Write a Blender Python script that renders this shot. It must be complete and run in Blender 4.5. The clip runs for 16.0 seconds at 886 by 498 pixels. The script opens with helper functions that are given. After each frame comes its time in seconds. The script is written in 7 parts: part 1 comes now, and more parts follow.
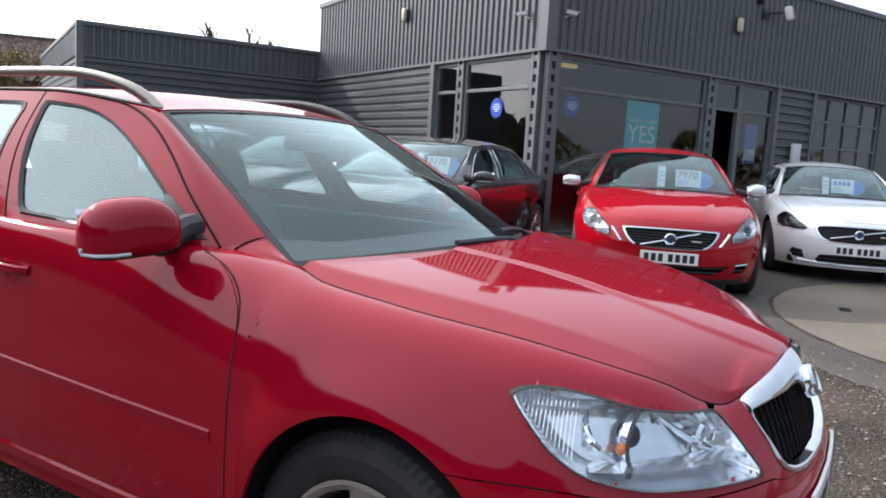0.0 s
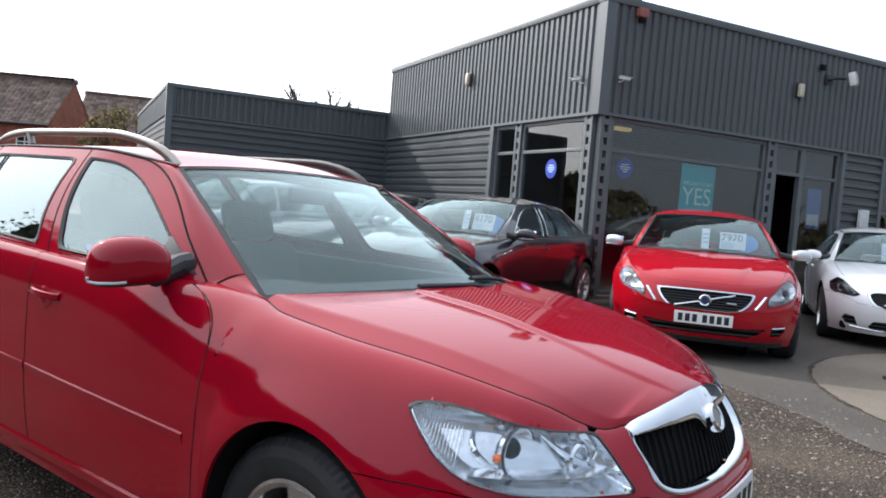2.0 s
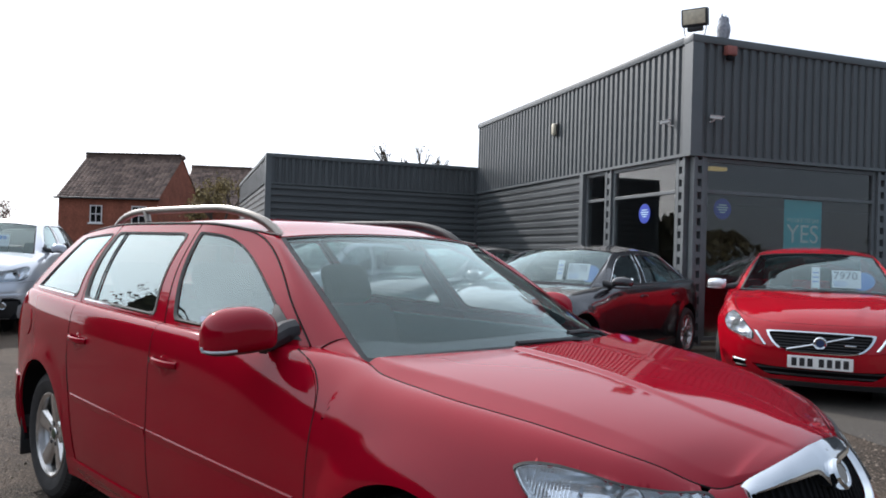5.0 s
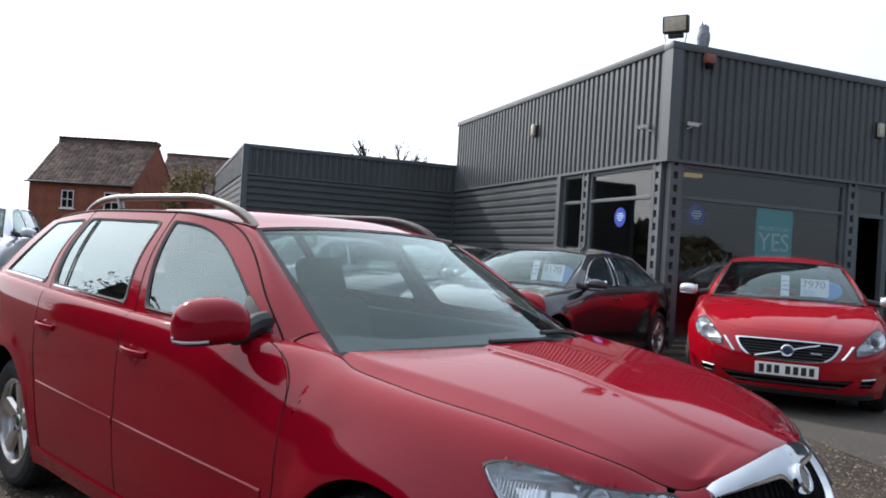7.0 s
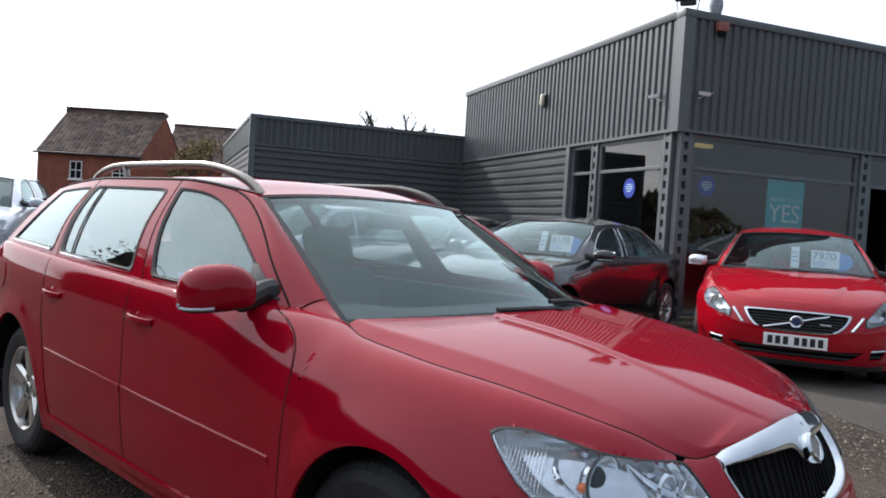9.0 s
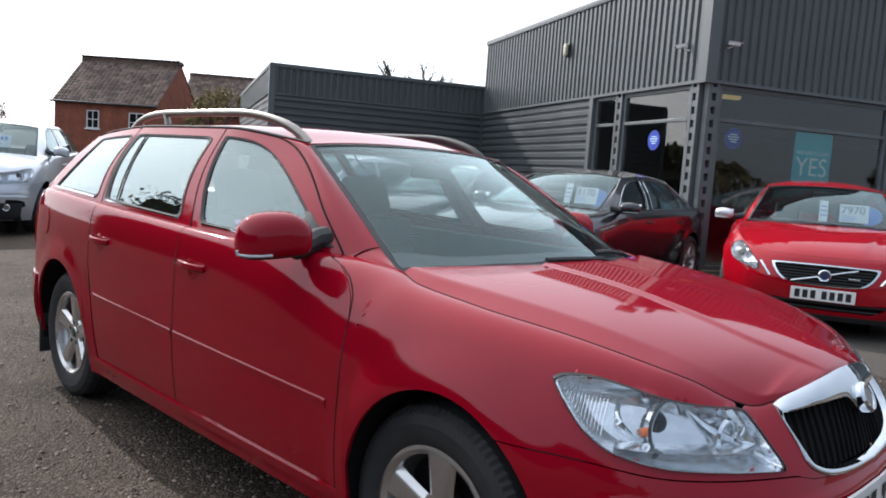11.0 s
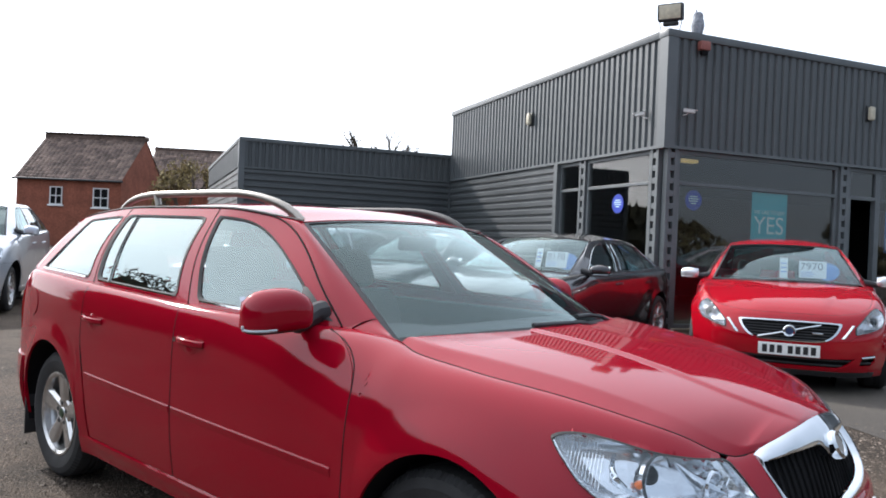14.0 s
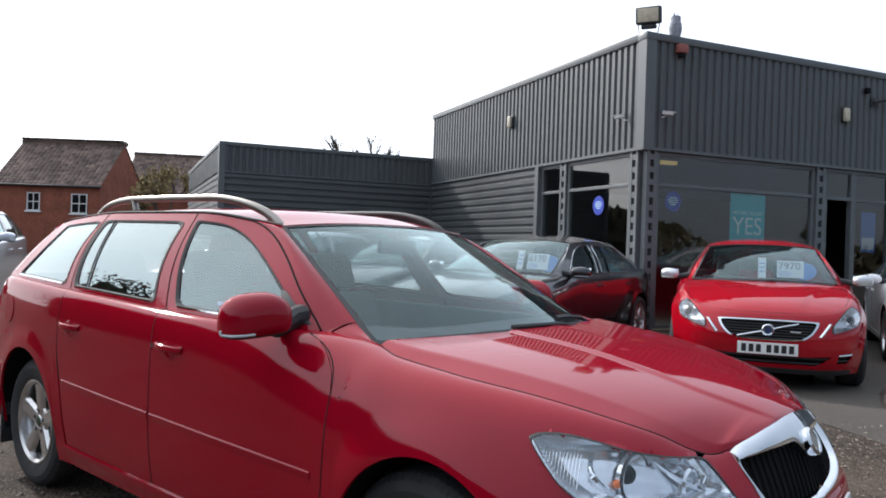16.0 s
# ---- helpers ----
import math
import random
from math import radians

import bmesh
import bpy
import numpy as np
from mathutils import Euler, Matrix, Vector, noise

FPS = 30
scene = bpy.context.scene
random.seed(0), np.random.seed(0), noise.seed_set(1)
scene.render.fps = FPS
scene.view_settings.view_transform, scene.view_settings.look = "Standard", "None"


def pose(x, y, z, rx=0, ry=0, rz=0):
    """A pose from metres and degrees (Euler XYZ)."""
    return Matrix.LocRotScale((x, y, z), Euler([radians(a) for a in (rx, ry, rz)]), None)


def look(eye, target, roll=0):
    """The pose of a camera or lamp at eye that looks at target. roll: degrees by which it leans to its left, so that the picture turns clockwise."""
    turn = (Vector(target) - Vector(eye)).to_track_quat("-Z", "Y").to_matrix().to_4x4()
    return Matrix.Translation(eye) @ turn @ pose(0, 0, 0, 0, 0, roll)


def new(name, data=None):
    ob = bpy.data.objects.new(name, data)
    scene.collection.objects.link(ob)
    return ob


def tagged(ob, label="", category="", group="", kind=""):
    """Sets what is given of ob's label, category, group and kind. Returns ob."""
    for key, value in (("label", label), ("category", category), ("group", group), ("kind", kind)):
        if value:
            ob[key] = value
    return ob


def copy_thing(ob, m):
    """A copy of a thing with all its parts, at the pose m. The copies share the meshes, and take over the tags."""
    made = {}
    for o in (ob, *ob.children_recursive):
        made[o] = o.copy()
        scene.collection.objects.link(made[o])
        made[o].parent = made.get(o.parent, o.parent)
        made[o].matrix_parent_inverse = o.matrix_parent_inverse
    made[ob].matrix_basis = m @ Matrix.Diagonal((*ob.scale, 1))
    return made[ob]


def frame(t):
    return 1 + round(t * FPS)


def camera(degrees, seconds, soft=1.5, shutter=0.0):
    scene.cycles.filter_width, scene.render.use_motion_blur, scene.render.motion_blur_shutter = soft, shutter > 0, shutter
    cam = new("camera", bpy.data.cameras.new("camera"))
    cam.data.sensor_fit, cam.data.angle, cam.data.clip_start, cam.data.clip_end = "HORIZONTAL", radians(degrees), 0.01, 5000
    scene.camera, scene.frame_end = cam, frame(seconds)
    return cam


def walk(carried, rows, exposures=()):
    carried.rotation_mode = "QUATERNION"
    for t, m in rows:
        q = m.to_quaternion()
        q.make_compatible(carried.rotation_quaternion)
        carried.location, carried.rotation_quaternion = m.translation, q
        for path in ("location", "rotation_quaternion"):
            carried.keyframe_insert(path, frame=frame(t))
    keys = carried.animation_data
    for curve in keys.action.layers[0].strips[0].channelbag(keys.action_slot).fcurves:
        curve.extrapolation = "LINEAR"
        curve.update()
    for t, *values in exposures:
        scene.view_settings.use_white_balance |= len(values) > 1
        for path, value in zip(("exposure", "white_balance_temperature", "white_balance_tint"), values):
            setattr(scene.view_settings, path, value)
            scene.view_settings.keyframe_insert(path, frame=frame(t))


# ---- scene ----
# camera and walk
cam = camera(61.4, 16.0, 1.8)
PATH = [
    (0, (0.43, 0.165, 1.229), (1.496, 1.838, 0.979), 3.4),
    (0.5, (0.348, -0.032, 1.219), (1.247, 1.744, 1.024), 2.7),
    (1, (0.402, -0.186, 1.247), (1.422, 1.525, 1.069), 3.8),
    (1.5, (0.58, -0.276, 1.233), (1.576, 1.454, 1.112), 4.7),
    (2, (0.595, -0.278, 1.242), (1.482, 1.511, 1.132), 4.6),
    (2.5, (0.525, -0.235, 1.244), (1.348, 1.586, 1.146), 2.9),
    (3, (0.555, -0.232, 1.255), (1.259, 1.639, 1.181), 2.3),
    (3.5, (0.609, -0.254, 1.257), (1.217, 1.651, 1.22), 2.9),
    (4, (0.595, -0.275, 1.264), (1.23, 1.621, 1.262), 1.9),
    (6.5, (0.577, -0.305, 1.262), (1.272, 1.571, 1.29), 2.8),
    (7, (0.579, -0.297, 1.262), (1.292, 1.572, 1.273), 3.5),
    (7.5, (0.588, -0.285, 1.257), (1.319, 1.577, 1.253), 3.2),
    (8, (0.591, -0.276, 1.256), (1.34, 1.579, 1.235), 3.0),
    (10.5, (0.579, -0.266, 1.232), (1.176, 1.637, 1.086), 4.6),
    (11, (0.474, -0.246, 1.231), (1.141, 1.63, 1.035), 4.0),
    (11.5, (0.458, -0.26, 1.216), (1.433, 1.463, 0.931), 4.1),
    (12, (0.457, -0.323, 1.226), (1.335, 1.444, 0.9), 3.2),
    (12.5, (0.45, -0.408, 1.234), (1.183, 1.428, 0.929), 2.1),
    (13, (0.415, -0.409, 1.253), (1.133, 1.451, 1.099), 1.6),
    (13.5, (0.339, -0.359, 1.258), (1.157, 1.466, 1.215), 1.2),
    (14, (0.348, -0.352, 1.253), (1.09, 1.505, 1.237), 2.4),
    (14.5, (0.368, -0.358, 1.254), (1.103, 1.502, 1.249), 2.5),
    (15, (0.364, -0.358, 1.259), (1.129, 1.49, 1.261), 1.5),
    (15.5, (0.361, -0.361, 1.253), (1.139, 1.481, 1.264), 1.3),
    (16, (0.359, -0.362, 1.252), (1.143, 1.477, 1.246), 1.9),
]
# the film's own brightness and tint
EXPOSURES = [(t, stops, 6150, 13) for t, stops in ((0.0, -0.05), (1.5, 0.0), (2.5, -0.1), (3.5, -0.28), (4.2, -0.38), (7.0, -0.5), (8.2, -0.5), (10.5, -0.35), (11.0, -0.30), (11.5, -0.16), (12.5, 0.06), (13.5, 0.0), (14.0, -0.06), (14.5, -0.25), (16.0, -0.36))]
walk(cam, [(t, look(eye, target, roll)) for t, eye, target, roll in PATH], EXPOSURES)

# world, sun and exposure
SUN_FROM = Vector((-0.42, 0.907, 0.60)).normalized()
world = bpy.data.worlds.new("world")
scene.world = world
world.use_nodes = True
wn = world.node_tree.nodes
wl = world.node_tree.links
sky = wn.new("ShaderNodeTexSky")
sky.sky_type = "NISHITA"
sky.sun_disc = False
sky.sun_elevation = math.asin(SUN_FROM.z)
sky.sun_rotation = math.atan2(SUN_FROM.x, SUN_FROM.y)
sky.air_density, sky.dust_density, sky.ozone_density = 1.0, 1.5, 1.0
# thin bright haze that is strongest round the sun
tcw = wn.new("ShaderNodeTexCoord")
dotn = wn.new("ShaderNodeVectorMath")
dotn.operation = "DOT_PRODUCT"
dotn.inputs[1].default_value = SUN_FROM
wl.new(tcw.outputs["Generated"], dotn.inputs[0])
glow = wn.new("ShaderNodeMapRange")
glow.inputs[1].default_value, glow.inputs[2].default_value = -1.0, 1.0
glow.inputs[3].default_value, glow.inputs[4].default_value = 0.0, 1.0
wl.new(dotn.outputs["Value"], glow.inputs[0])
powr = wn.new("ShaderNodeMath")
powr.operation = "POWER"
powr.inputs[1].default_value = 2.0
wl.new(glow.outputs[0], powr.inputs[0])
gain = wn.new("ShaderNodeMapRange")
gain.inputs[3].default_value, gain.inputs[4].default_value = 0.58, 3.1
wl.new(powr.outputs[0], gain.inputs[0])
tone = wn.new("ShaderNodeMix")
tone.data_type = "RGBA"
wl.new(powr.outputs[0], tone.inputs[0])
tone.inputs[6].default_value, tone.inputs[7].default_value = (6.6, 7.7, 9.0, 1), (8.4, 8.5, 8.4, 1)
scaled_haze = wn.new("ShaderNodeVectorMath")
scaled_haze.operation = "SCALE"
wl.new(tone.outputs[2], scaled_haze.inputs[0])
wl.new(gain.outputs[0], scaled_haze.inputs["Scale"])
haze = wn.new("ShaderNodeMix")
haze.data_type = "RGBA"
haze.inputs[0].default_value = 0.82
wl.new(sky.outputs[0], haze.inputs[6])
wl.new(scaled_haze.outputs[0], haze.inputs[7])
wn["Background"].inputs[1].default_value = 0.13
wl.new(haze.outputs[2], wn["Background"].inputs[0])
sun = new("sun", bpy.data.lights.new("sun", "SUN"))
sun.data.energy, sun.data.angle, sun.data.color = 4.8, radians(0.6), (1.0, 0.95, 0.87)
sun.matrix_world = look(SUN_FROM * 50, (0, 0, 0))

# materials
def mat(name, colour, rough=0.5, metal=0.0, vary=0.0, scale=4.0, bump=0.0, bump_scale=60.0, coat=0.0, spec=0.5, fine=0.0, random_tint=0.0, rough_vary=0.0, island_tint=0.0):
    """A procedural surface: base colour with broad stains (vary, scale), fine grain (fine) and relief (bump)."""
    m = bpy.data.materials.new(name)
    m.use_nodes = True
    n, l = m.node_tree.nodes, m.node_tree.links
    b = n["Principled BSDF"]
    b.inputs["Roughness"].default_value = rough
    b.inputs["Metallic"].default_value = metal
    b.inputs["Specular IOR Level"].default_value = spec
    b.inputs["Coat Weight"].default_value = coat
    b.inputs["Coat Roughness"].default_value = 0.045
    c = (*colour, 1.0)
    b.inputs["Base Color"].default_value = c
    tc = n.new("ShaderNodeTexCoord")
    last = None

    def layer(amount, sc, detail, last):
        t = n.new("ShaderNodeTexNoise")
        t.inputs["Scale"].default_value = sc
        t.inputs["Detail"].default_value = detail
        l.new(tc.outputs["Object"], t.inputs["Vector"])
        r = n.new("ShaderNodeMapRange")
        r.inputs[1].default_value, r.inputs[2].default_value = 0.3, 0.7
        r.inputs[3].default_value, r.inputs[4].default_value = 1.0 - amount, 1.0 + amount
        l.new(t.outputs[0], r.inputs[0])
        mx = n.new("ShaderNodeMix")
        mx.data_type, mx.blend_type = "RGBA", "MULTIPLY"
        mx.inputs[0].default_value = 1.0
        if last is None:
            mx.inputs[6].default_value = c
        else:
            l.new(last, mx.inputs[6])
        l.new(r.outputs[0], mx.inputs[7])
        return mx.outputs[2], t

    if vary:
        last, t = layer(vary, scale, 5.0, last)
        if rough_vary:
            rr = n.new("ShaderNodeMapRange")
            rr.inputs[1].default_value, rr.inputs[2].default_value = 0.3, 0.7
            rr.inputs[3].default_value, rr.inputs[4].default_value = max(0.0, rough - rough_vary), rough + rough_vary
            l.new(t.outputs[0], rr.inputs[0])
            l.new(rr.outputs[0], b.inputs["Roughness"])
    if fine:
        last, t = layer(fine, bump_scale, 3.0, last)
    if random_tint or island_tint:
        oi = n.new("ShaderNodeObjectInfo" if random_tint else "ShaderNodeNewGeometry")
        r = n.new("ShaderNodeMapRange")
        k = random_tint or island_tint
        r.inputs[3].default_value, r.inputs[4].default_value = 1.0 - k, 1.0 + k
        l.new(oi.outputs["Random" if random_tint else "Random Per Island"], r.inputs[0])
        mx = n.new("ShaderNodeMix")
        mx.data_type, mx.blend_type = "RGBA", "MULTIPLY"
        mx.inputs[0].default_value = 1.0
        if last is None:
            mx.inputs[6].default_value = c
        else:
            l.new(last, mx.inputs[6])
        l.new(r.outputs[0], mx.inputs[7])
        last = mx.outputs[2]
    if last is not None:
        l.new(last, b.inputs["Base Color"])
    if bump:
        t = n.new("ShaderNodeTexNoise")
        t.inputs["Scale"].default_value = bump_scale
        t.inputs["Detail"].default_value = 4.0
        l.new(tc.outputs["Object"], t.inputs["Vector"])
        bp = n.new("ShaderNodeBump")
        bp.inputs["Strength"].default_value = min(1.0, bump)
        bp.inputs["Distance"].default_value = 0.01
        l.new(t.outputs[0], bp.inputs["Height"])
        l.new(bp.outputs[0], b.inputs["Normal"])
    return m


def glass(name, tint, base=0.09, rough=0.0, sheen=(0.90, 0.98, 1.0), power=5.0):
    """A thin pane: clear with a tint, its gloss rising from base towards grazing."""
    m = bpy.data.materials.new(name)
    m.use_nodes = True
    n, l = m.node_tree.nodes, m.node_tree.links
    n.remove(n["Principled BSDF"])
    out = n["Material Output"]
    tr = n.new("ShaderNodeBsdfTransparent")
    tr.inputs[0].default_value = (*tint, 1)
    gl = n.new("ShaderNodeBsdfGlossy")
    gl.inputs["Roughness"].default_value = rough
    gl.inputs["Color"].default_value = (*sheen, 1)
    lw = n.new("ShaderNodeLayerWeight")
    lw.inputs[0].default_value = 0.5
    pw = n.new("ShaderNodeMath")
    pw.operation = "POWER"
    pw.inputs[1].default_value = power
    l.new(lw.outputs["Facing"], pw.inputs[0])
    mr = n.new("ShaderNodeMapRange")
    mr.inputs[3].default_value, mr.inputs[4].default_value = base, 1.0
    l.new(pw.outputs[0], mr.inputs[0])
    mx = n.new("ShaderNodeMixShader")
    l.new(mr.outputs[0], mx.inputs[0])
    l.new(tr.outputs[0], mx.inputs[1])
    l.new(gl.outputs[0], mx.inputs[2])
    l.new(mx.outputs[0], out.inputs[0])
    return m


def ground_mat(name, dark, light, stone, big=0.5, stones=70.0, bump=0.6, patch=0.5):
    """Worn surface: broad patches, stains, and small stones told apart by a cell pattern."""
    m = bpy.data.materials.new(name)
    m.use_nodes = True
    n, l = m.node_tree.nodes, m.node_tree.links
    b = n["Principled BSDF"]
    b.inputs["Roughness"].default_value = 0.9
    b.inputs["Specular IOR Level"].default_value = 0.25
    tc = n.new("ShaderNodeTexCoord")
    a = n.new("ShaderNodeTexNoise")
    a.inputs["Scale"].default_value, a.inputs["Detail"].default_value = big, 8.0
    l.new(tc.outputs["Object"], a.inputs["Vector"])
    r = n.new("ShaderNodeValToRGB")
    r.color_ramp.elements[0].position, r.color_ramp.elements[1].position = 0.5 - patch / 4, 0.5 + patch / 4
    r.color_ramp.elements[0].color, r.color_ramp.elements[1].color = (*dark, 1), (*light, 1)
    l.new(a.outputs[0], r.inputs[0])
    v = n.new("ShaderNodeTexVoronoi")
    v.inputs["Scale"].default_value = stones
    l.new(tc.outputs["Object"], v.inputs["Vector"])
    hs = n.new("ShaderNodeSeparateColor")
    l.new(v.outputs["Color"], hs.inputs[0])
    k = n.new("ShaderNodeMapRange")
    k.inputs[1].default_value, k.inputs[2].default_value = 0.55, 1.0
    k.inputs[3].default_value, k.inputs[4].default_value = 0.0, 0.75
    l.new(hs.outputs[0], k.inputs[0])
    mx = n.new("ShaderNodeMix")
    mx.data_type = "RGBA"
    l.new(k.outputs[0], mx.inputs[0])
    l.new(r.outputs[0], mx.inputs[6])
    mx.inputs[7].default_value = (*stone, 1)
    g = n.new("ShaderNodeMapRange")
    g.inputs[1].default_value, g.inputs[2].default_value = 0.0, 1.0
    g.inputs[3].default_value, g.inputs[4].default_value = 0.6, 1.25
    l.new(hs.outputs[1], g.inputs[0])
    m2 = n.new("ShaderNodeMix")
    m2.data_type, m2.blend_type = "RGBA", "MULTIPLY"
    m2.inputs[0].default_value = 1.0
    l.new(mx.outputs[2], m2.inputs[6])
    l.new(g.outputs[0], m2.inputs[7])
    l.new(m2.outputs[2], b.inputs["Base Color"])
    f = n.new("ShaderNodeTexNoise")
    f.inputs["Scale"].default_value, f.inputs["Detail"].default_value = stones * 0.6, 6.0
    l.new(tc.outputs["Object"], f.inputs["Vector"])
    ad = n.new("ShaderNodeMath")
    ad.operation = "SUBTRACT"
    l.new(f.outputs[0], ad.inputs[0])
    l.new(v.outputs["Distance"], ad.inputs[1])
    bp = n.new("ShaderNodeBump")
    bp.inputs["Strength"].default_value, bp.inputs["Distance"].default_value = bump, 0.012
    l.new(ad.outputs[0], bp.inputs["Height"])
    l.new(bp.outputs[0], b.inputs["Normal"])
    return m


RED = mat("red_paint", (0.285, 0.0018, 0.013), 0.5, 0.0, vary=0.04, scale=3, coat=0.82, spec=0.0)
VRED = mat("bright_red_paint", (0.37, 0.003, 0.012), 0.5, 0.0, vary=0.03, scale=3, coat=0.9, spec=0.0)
WHITE = mat("white_paint", (0.88, 0.88, 0.88), 0.3, 0.0, vary=0.03, scale=3, coat=1.0)
SILVER = mat("silver_paint", (0.60, 0.63, 0.68), 0.32, 0.6, vary=0.04, scale=3, coat=1.0)
BLACKP = mat("black_paint", (0.012, 0.011, 0.013), 0.25, 0.0, vary=0.05, scale=3, coat=1.0)
PLASTIC = mat("black_plastic", (0.022, 0.023, 0.025), 0.55, vary=0.15, scale=20, bump=0.1, bump_scale=400)
DARK = mat("dark_cavity", (0.008, 0.008, 0.009), 0.8, vary=0.2, scale=8, spec=0.15)
RUBBER = mat("tyre_rubber", (0.022, 0.022, 0.023), 0.75, vary=0.25, scale=14, bump=0.15, bump_scale=120)
CHROME = mat("chrome", (0.68, 0.71, 0.74), 0.06, 1.0, vary=0.03, scale=6)
SATIN = mat("satin_aluminium", (0.27, 0.25, 0.225), 0.38, 1.0, vary=0.06, scale=10)
ALLOY = mat("silver_alloy", (0.60, 0.59, 0.58), 0.27, 0.88, vary=0.08, scale=12, coat=0.3)
TRIM = mat("interior_trim", (0.022, 0.024, 0.028), 0.7, vary=0.12, scale=9)
CLOTH = mat("seat_cloth", (0.018, 0.019, 0.022), 0.9, vary=0.2, scale=18)
LINING = mat("head_lining", (0.24, 0.24, 0.24), 0.95, vary=0.06, scale=8)
GLASS = glass("window_glass", (0.88, 0.94, 0.94), 0.078, 0.0, (0.82, 1.0, 1.0))
SIDEGLASS = glass("side_window_glass", (0.80, 0.87, 0.86), 0.19, 0.0, (0.80, 0.96, 0.97))
TINT = glass("tinted_window_glass", (0.52, 0.58, 0.58), 0.28, 0.0, (0.82, 0.96, 0.97))
LENS = glass("clear_lens", (0.97, 0.98, 0.99), 0.06)
REFLECTOR = mat("lamp_reflector", (0.82, 0.85, 0.88), 0.13, 0.85, vary=0.06, scale=30, bump=0.14, bump_scale=45)
AMBER = mat("amber_plastic", (0.75, 0.16, 0.02), 0.25, vary=0.1, scale=30)
REDLENS = mat("red_lens", (0.42, 0.01, 0.01), 0.12, vary=0.1, scale=30, coat=1.0)
PLATE = mat("plate_white", (0.78, 0.78, 0.76), 0.35, vary=0.05, scale=12)
BAR = mat("black_print", (0.015, 0.015, 0.017), 0.5, vary=0.1, scale=20)
# print greyed and card dimmed to stand for the windscreen's reflection over them
VEILED = mat("glass_veiled_print", (0.09, 0.10, 0.14), 0.6, vary=0.1, scale=20)
PAPER = mat("white_card", (0.52, 0.56, 0.59), 0.6, vary=0.04, scale=10)
BLUEP = mat("blue_print", (0.06, 0.16, 0.45), 0.45, vary=0.06, scale=10)
DISC = mat("blue_sticker", (0.02, 0.05, 0.42), 0.4, vary=0.08, scale=10)
TEAL = mat("teal_print", (0.02, 0.50, 0.56), 0.5, vary=0.05, scale=6)
LIGHTTEAL = mat("pale_teal_print", (0.62, 0.86, 0.84), 0.5, vary=0.04, scale=10)
CLAD = mat("grey_cladding", (0.078, 0.086, 0.089), 0.42, 0.0, vary=0.10, scale=1.3, fine=0.06, bump=0.04, bump_scale=40, rough_vary=0.08)
FLASH = mat("grey_flashing", (0.105, 0.116, 0.120), 0.4, 0.0, vary=0.10, scale=2.0, fine=0.05, bump_scale=50)
STEEL = mat("grey_painted_steel", (0.118, 0.129, 0.133), 0.45, 0.0, vary=0.12, scale=3.0, fine=0.06, bump_scale=50)
SHOPGLASS = glass("shop_glass", (0.80, 0.82, 0.82), 0.062, 0.0, (1.0, 0.97, 0.95))
PRIVACY = glass("privacy_glass", (0.08, 0.09, 0.09), 0.12)
ROOFING = mat("roof_felt", (0.06, 0.06, 0.065), 0.9, vary=0.2, scale=2)
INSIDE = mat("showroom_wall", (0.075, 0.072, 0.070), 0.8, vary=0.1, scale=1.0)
BEIGE = mat("aged_plastic", (0.55, 0.50, 0.38), 0.5, vary=0.15, scale=20)
CAMWHITE = mat("white_plastic", (0.62, 0.62, 0.60), 0.45, vary=0.1, scale=20)
RUST = mat("faded_red_plastic", (0.30, 0.10, 0.08), 0.6, vary=0.2, scale=20)
OWLM = mat("grey_owl_plastic", (0.30, 0.32, 0.36), 0.7, vary=0.35, scale=25, bump=0.4, bump_scale=60)
BRICK = mat("brick_wall", (0.26, 0.085, 0.05), 0.9, vary=0.22, scale=1.5, fine=0.2, bump_scale=8, bump=0.2)
TILE = mat("roof_tile", (0.15, 0.105, 0.085), 0.85, vary=0.3, scale=0.8, fine=0.25, bump_scale=6, island_tint=0.42)
UPVC = mat("white_window_frame", (0.75, 0.75, 0.74), 0.4, vary=0.05, scale=5)
BARK = mat("bark", (0.09, 0.07, 0.055), 0.9, vary=0.3, scale=6)
LEAF = mat("leaves", (0.075, 0.066, 0.034), 0.8, vary=0.4, scale=5, island_tint=0.4)
OLIVE = mat("olive_spring_leaves", (0.26, 0.20, 0.085), 0.8, vary=0.4, scale=5, island_tint=0.4)
BLOSSOM = mat("pale_spring_leaves", (0.42, 0.30, 0.26), 0.8, vary=0.4, scale=5)
GRAVEL = ground_mat("worn_gravelly_tarmac", (0.041, 0.031, 0.023), (0.090, 0.067, 0.049), (0.172, 0.132, 0.100), 1.1, 95.0, 0.9, 0.4)
STONE = mat("loose_stone", (0.20, 0.16, 0.125), 0.9, vary=0.2, scale=20, island_tint=0.5)
GLOWLAMP = mat("yellow_lamp_cover", (0.8, 0.62, 0.25), 0.5, vary=0.05, scale=8)
GLOWLAMP.node_tree.nodes["Principled BSDF"].inputs["Emission Color"].default_value = (1.0, 0.72, 0.22, 1)
GLOWLAMP.node_tree.nodes["Principled BSDF"].inputs["Emission Strength"].default_value = 0.35
NAVY = mat("navy_badge", (0.02, 0.04, 0.11), 0.4, vary=0.1, scale=30)
LAMPDARK = mat("smoked_lamp_bowl", (0.62, 0.63, 0.65), 0.2, 0.8, vary=0.3, scale=30)
CONCRETE = ground_mat("grey_concrete", (0.066, 0.058, 0.050), (0.106, 0.093, 0.079), (0.130, 0.115, 0.098), 0.5, 220.0, 0.2)
